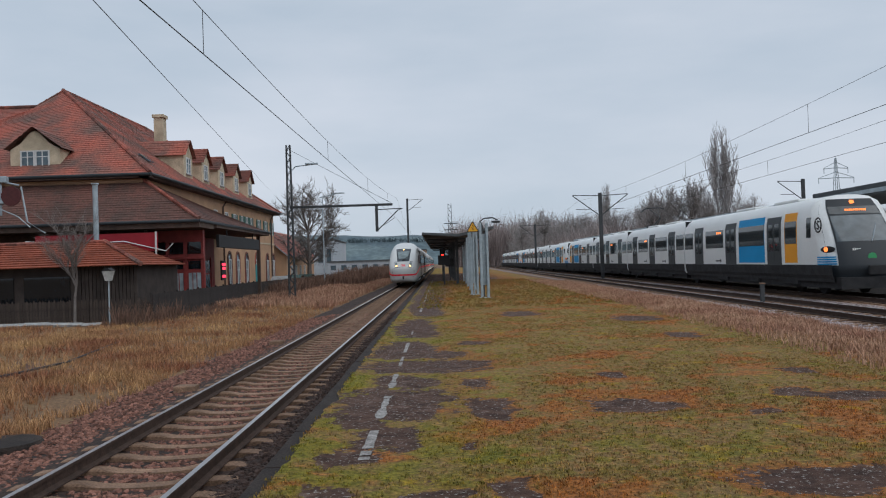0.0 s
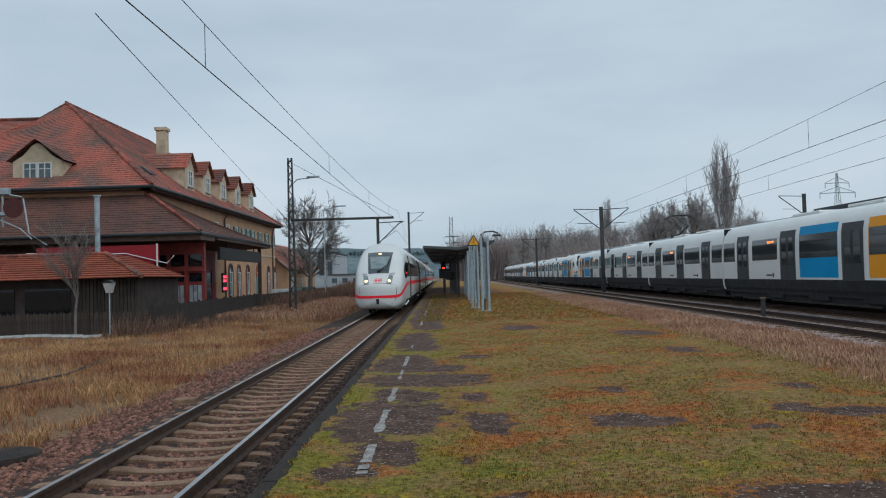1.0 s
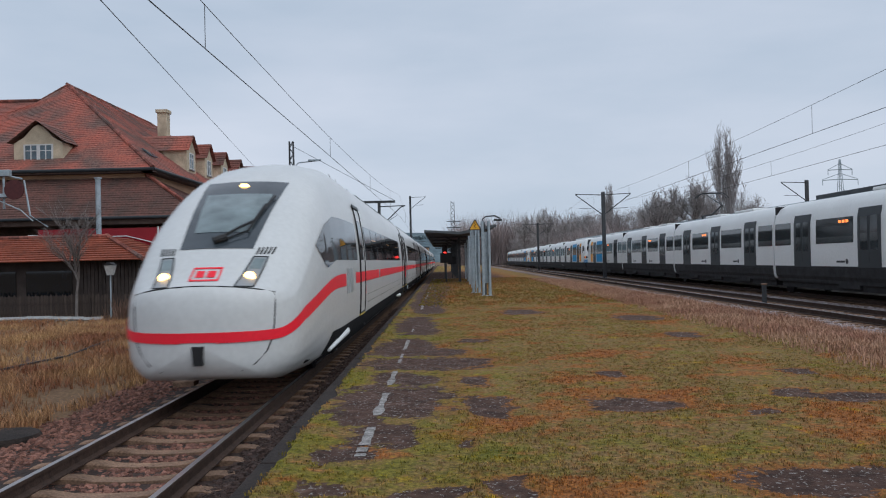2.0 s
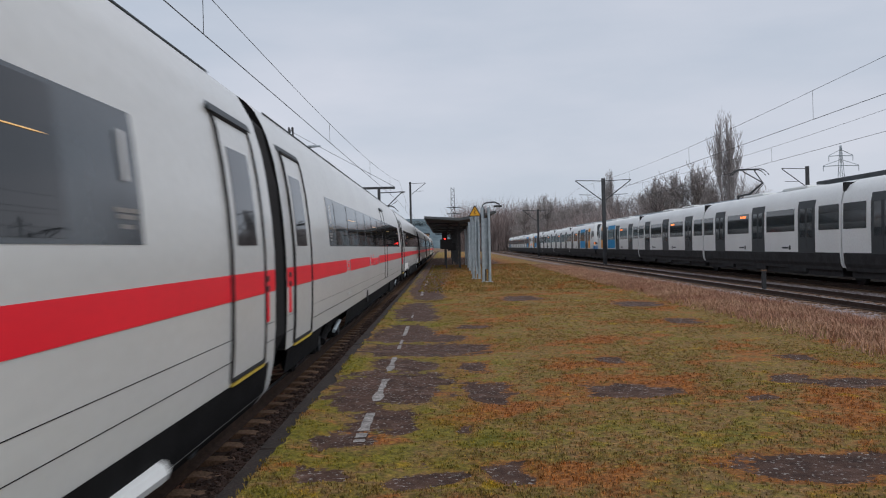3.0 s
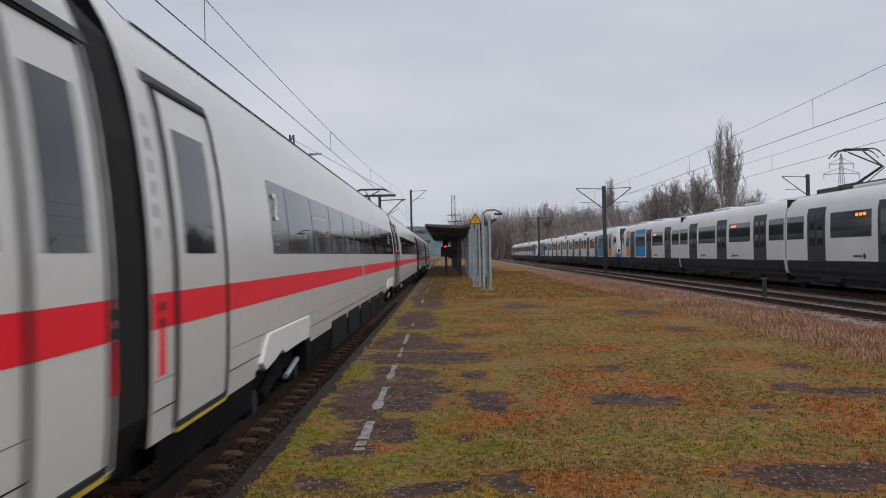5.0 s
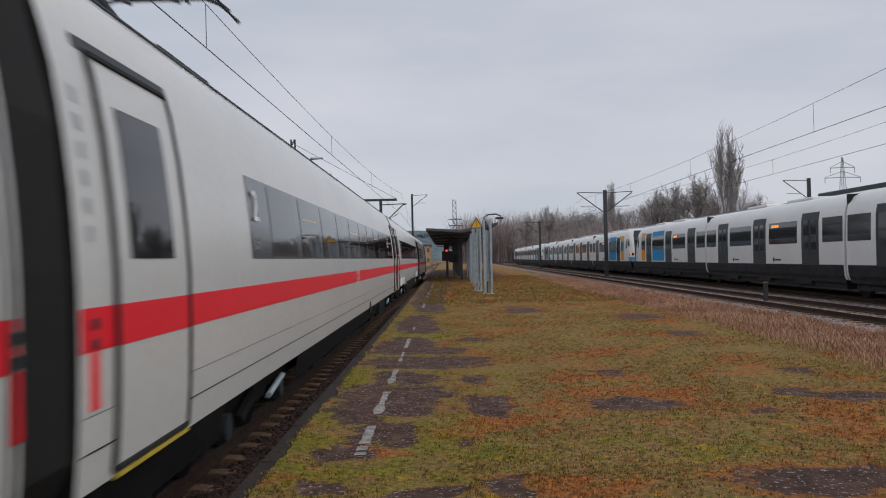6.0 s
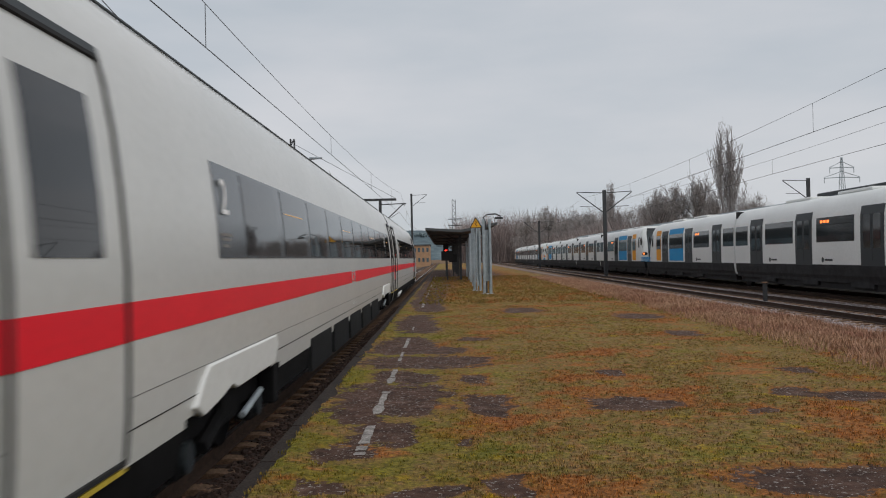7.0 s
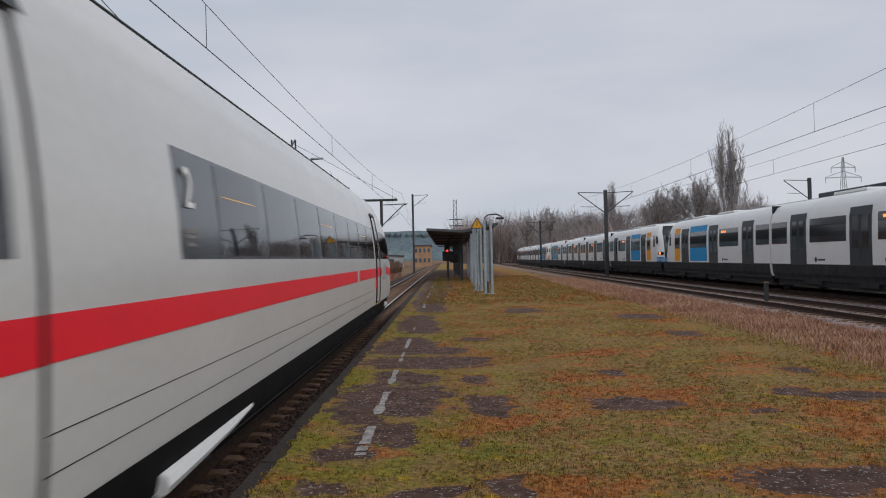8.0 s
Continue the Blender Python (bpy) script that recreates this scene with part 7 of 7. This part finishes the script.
# blocks and cable beside the near track
for _x, _y in ((-4.75, 15.4), (-4.8, 24.2)):
    tagged(part("cable_box", boxed(_x - 0.28, _x + 0.12, _y - 0.16, _y + 0.16, -0.35, -0.12, bevel=0.02), M["sleeper"], None, "rust-stained concrete block beside the rail"), "", "block", "blocks beside the rail")
    wire("track_cable", "black cable lying in the ballast", [(_x - 0.28, _y, -0.22), (_x - 0.8, _y - 0.3, -0.34), (_x - 1.2, _y - 1.2, -0.40), (_x - 1.5, _y - 2.2, -0.42)], 0.022)
wire("field_cable", "black cable through the grass", [(-10.3, 14, -0.27), (-10.15, 18.6, -0.25), (-9.9, 21.6, -0.27), (-10.4, 25, -0.25), (-10.9, 28, -0.27)], 0.03)
bm = bmesh.new()
tube(bm, [(-6.15, 11.4, -0.5), (-6.15, 11.4, -0.3), (-6.15, 11.4, -0.26)], 0.55, 18, 0.5)
tagged(part("shaft_cover", bm, M["kerb"], None, "round dark concrete shaft cover in the ballast"), "", "cover")


# ---- far platform roof, distance ----
def make_far_platform():
    p = thing("far_station_roof", "long dark platform roof behind the suburban train", "canopy")
    bm = bmesh.new()
    prism(bm, [(19.6, 4.46), (19.6, 4.70), (21.6, 4.55), (24.6, 4.85), (24.6, 4.55), (21.6, 4.15)], 1, 30, 118)
    part("roof", bm, M["roof_grey"], p, "dark flat roof")
    part("fascia", boxed(19.52, 19.6, 30, 118, 4.54, 4.72), M["steel"], p, "pale roof edge")
    for k in range(12):
        part("post", boxed(21.4, 21.7, 34 + 7 * k, 34.3 + 7 * k, 1, 4.5), M["mast"], p)
    part("lantern", boxed(21.2, 23.5, 34, 46, 4.5, 5.2, bevel=0.05), M["roof_grey"], p, "raised roof section")
    q = part("platform_block", boxed(18.4, 26, 20, 180, -0.3, 1.06), M["concrete"], None, "far concrete platform")
    tagged(q, "", "platform", kind="structure")


make_far_platform()


def hill(name, x0, x1, y, top, seed):
    bm = bmesh.new()
    n = 90
    rows = []
    for i in range(n + 1):
        x = x0 + (x1 - x0) * i / n
        t = top(i / n) + 5 * noise.noise((i * 0.21, seed, 0)) + 2.2 * noise.noise((i * 0.9, seed, 2))
        rows.append([bm.verts.new((x, y + d * 260, -5 + (t + 5) * h)) for d, h in ((0, 0), (0.3, 0.45), (0.62, 0.8), (1, 1), (1.6, 0.9), (2.6, 0.2))])
    for a, b in zip(rows, rows[1:]):
        for i in range(5):
            bm.faces.new((a[i], a[i + 1], b[i + 1], b[i]))
    return tagged(part(name, bm, M["hill"], None, "distant wooded hills, haze put into their colour", True), "", "hill", kind="structure")


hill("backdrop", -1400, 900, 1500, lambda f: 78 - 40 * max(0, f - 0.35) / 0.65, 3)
# ridge wood: its blue tint stands in for the haze
thicket("distant_wood", 2600, lambda r: (lambda x: (x, 1640 + r.uniform(0, 90), 58 - 0.022 * max(0, x + 600), 1.0))(r.uniform(-900, 250)), 12.0, mat("haze_blue_conifers", (0.085, 0.12, 0.135), 1.0, 0, 0.2, 0.02, 0, 0.2), 36, "dark far wood along the ridge, tinted blue for haze")


def far_block(name, label, x0, x1, y0, y1, z1, material, rows, cols):
    b = thing(name, label, "building")
    wall = part("wall", boxed(x0, x1, y0, y1, -0.5, z1), material, b)
    part("roof", boxed(x0 - 0.3, x1 + 0.3, y0 - 0.3, y1 + 0.3, z1, z1 + 0.35), M["roof_grey"], b)
    for r in range(rows):
        for c in range(cols):
            w = (x1 - x0) / cols
            z = z1 * (r + 0.35) / rows
            part("window", boxed(x0 + w * (c + 0.25), x0 + w * (c + 0.75), y0 - 0.06, y0, z, z + z1 / rows * 0.4), M["pane"], b)
    return b


PALE = mat("pale_factory_cladding", (0.42, 0.45, 0.48), 0.7, 0, 0.12, 0.1, 0.0, 2)
far_block("factory_hall", "pale industrial hall beyond the yard", -35.5, -28.5, 220, 250, 9.0, PALE, 1, 3)
far_block("factory_hall", "long low grey hall beyond the yard", -28, -12, 205, 240, 3.0, PALE, 1, 6)
far_block("office_building", "sand-coloured building beyond the track", -9.5, -4.2, 255, 275, 6.2, M["stucco"], 2, 4)
fb = thing("goods_shed", "low ochre shed with a red tiled roof", "building")
part("wall", boxed(-24, -17.2, 92, 112, -0.5, 3.4), M["stucco"], fb)
bm = bmesh.new()
courses(bm, (-16.8, 91.4, 3.3), (-20.6, 91.4, 6.6), (-16.8, 112.5, 3.3), (-20.6, 112.5, 6.6), 12)
courses(bm, (-24.4, 91.4, 3.3), (-20.6, 91.4, 6.6), (-24.4, 112.5, 3.3), (-20.6, 112.5, 6.6), 12)
part("roof", bm, M["tile"], fb, "red tiled roof")
part("gable", prismed([(-24, 3.4), (-17.2, 3.4), (-20.6, 6.4)], 1, 92, 92.3), M["stucco"], fb)
for _y in (95, 98, 101, 104):
    house_window(fb, 0, -17.2, _y, 0.8, 2.3, 0.9, 0)

for _i, (_x, _y) in enumerate(((-16.2, 84), (-16.0, 90.5), (-15.9, 97.5))):
    pc = thing("parked_car", "dark green parked car in the station yard" if _i else "silver parked car in the station yard", "car", "parked cars", m=pose(_x, _y, -0.25))
    bm = bmesh.new()
    prism(bm, [(-2.1, 0.35), (2.1, 0.35), (2.15, 0.75), (1.9, 0.95), (1.15, 1.0), (0.6, 1.45), (-1.0, 1.48), (-1.75, 1.05), (-2.1, 0.95)], 0, -0.85, 0.85)
    bmesh.ops.bevel(bm, geom=bm.edges[:], offset=0.06, segments=2, affect="EDGES")
    part("body", bm, mat("car_paint", (0.05, 0.10, 0.09) if _i else (0.35, 0.37, 0.38), 0.3, 0.2, 0.05), pc)
    part("window", prismed([(0.95, 1.02), (0.5, 1.38), (-0.9, 1.4), (-1.5, 1.05)], 0, 0.83, 0.86), M["glass_dark"], pc)
    for _w in (-1.3, 1.3):
        part("wheel", tubed([(0.65, _w, 0.32), (0.87, _w, 0.32)], 0.32, 14), M["black"], pc)
        part("wheel", tubed([(-0.87, _w, 0.32), (-0.65, _w, 0.32)], 0.32, 14), M["black"], pc)


def pylon(x, y, h):
    p = thing("transmission_tower", "distant lattice power line tower", "tower", m=pose(x, y, 0))
    bm = bmesh.new()
    for sx in (-1, 1):
        for sy in (-1, 1):
            tube(bm, [(sx * 2.6, sy * 2.6, 0), (sx * 0.7, sy * 0.7, h * 0.62), (sx * 0.15, sy * 0.15, h)], 0.09, 4)
    for i in range(16):
        a, b = i / 16, (i + 1) / 16
        wa, wb = 2.6 - 2.45 * a ** 0.8, 2.6 - 2.45 * b ** 0.8
        s = 1 if i % 2 else -1
        for q in (-1, 1):
            tube(bm, [(s * wa, q * wa, h * a), (-s * wb, q * wb, h * b)], 0.05, 3)
    for f, w in ((0.80, 5.0), (0.90, 3.4)):
        for s in (-1, 1):
            tube(bm, [(0, 0, h * f), (s * w, 0, h * f - 0.2)], 0.15, 4)
            tube(bm, [(0, 0, h * (f + 0.06)), (s * w, 0, h * f)], 0.1, 4)
            tube(bm, [(s * w, 0, h * f), (s * w, 0, h * f - 1.6)], 0.1, 4)
    # the pale steel also imitates haze over the distance
    part("lattice", bm, M["steel"], p, "thin steel lattice")
    return p


pylon(113, 230, 28)
motions()
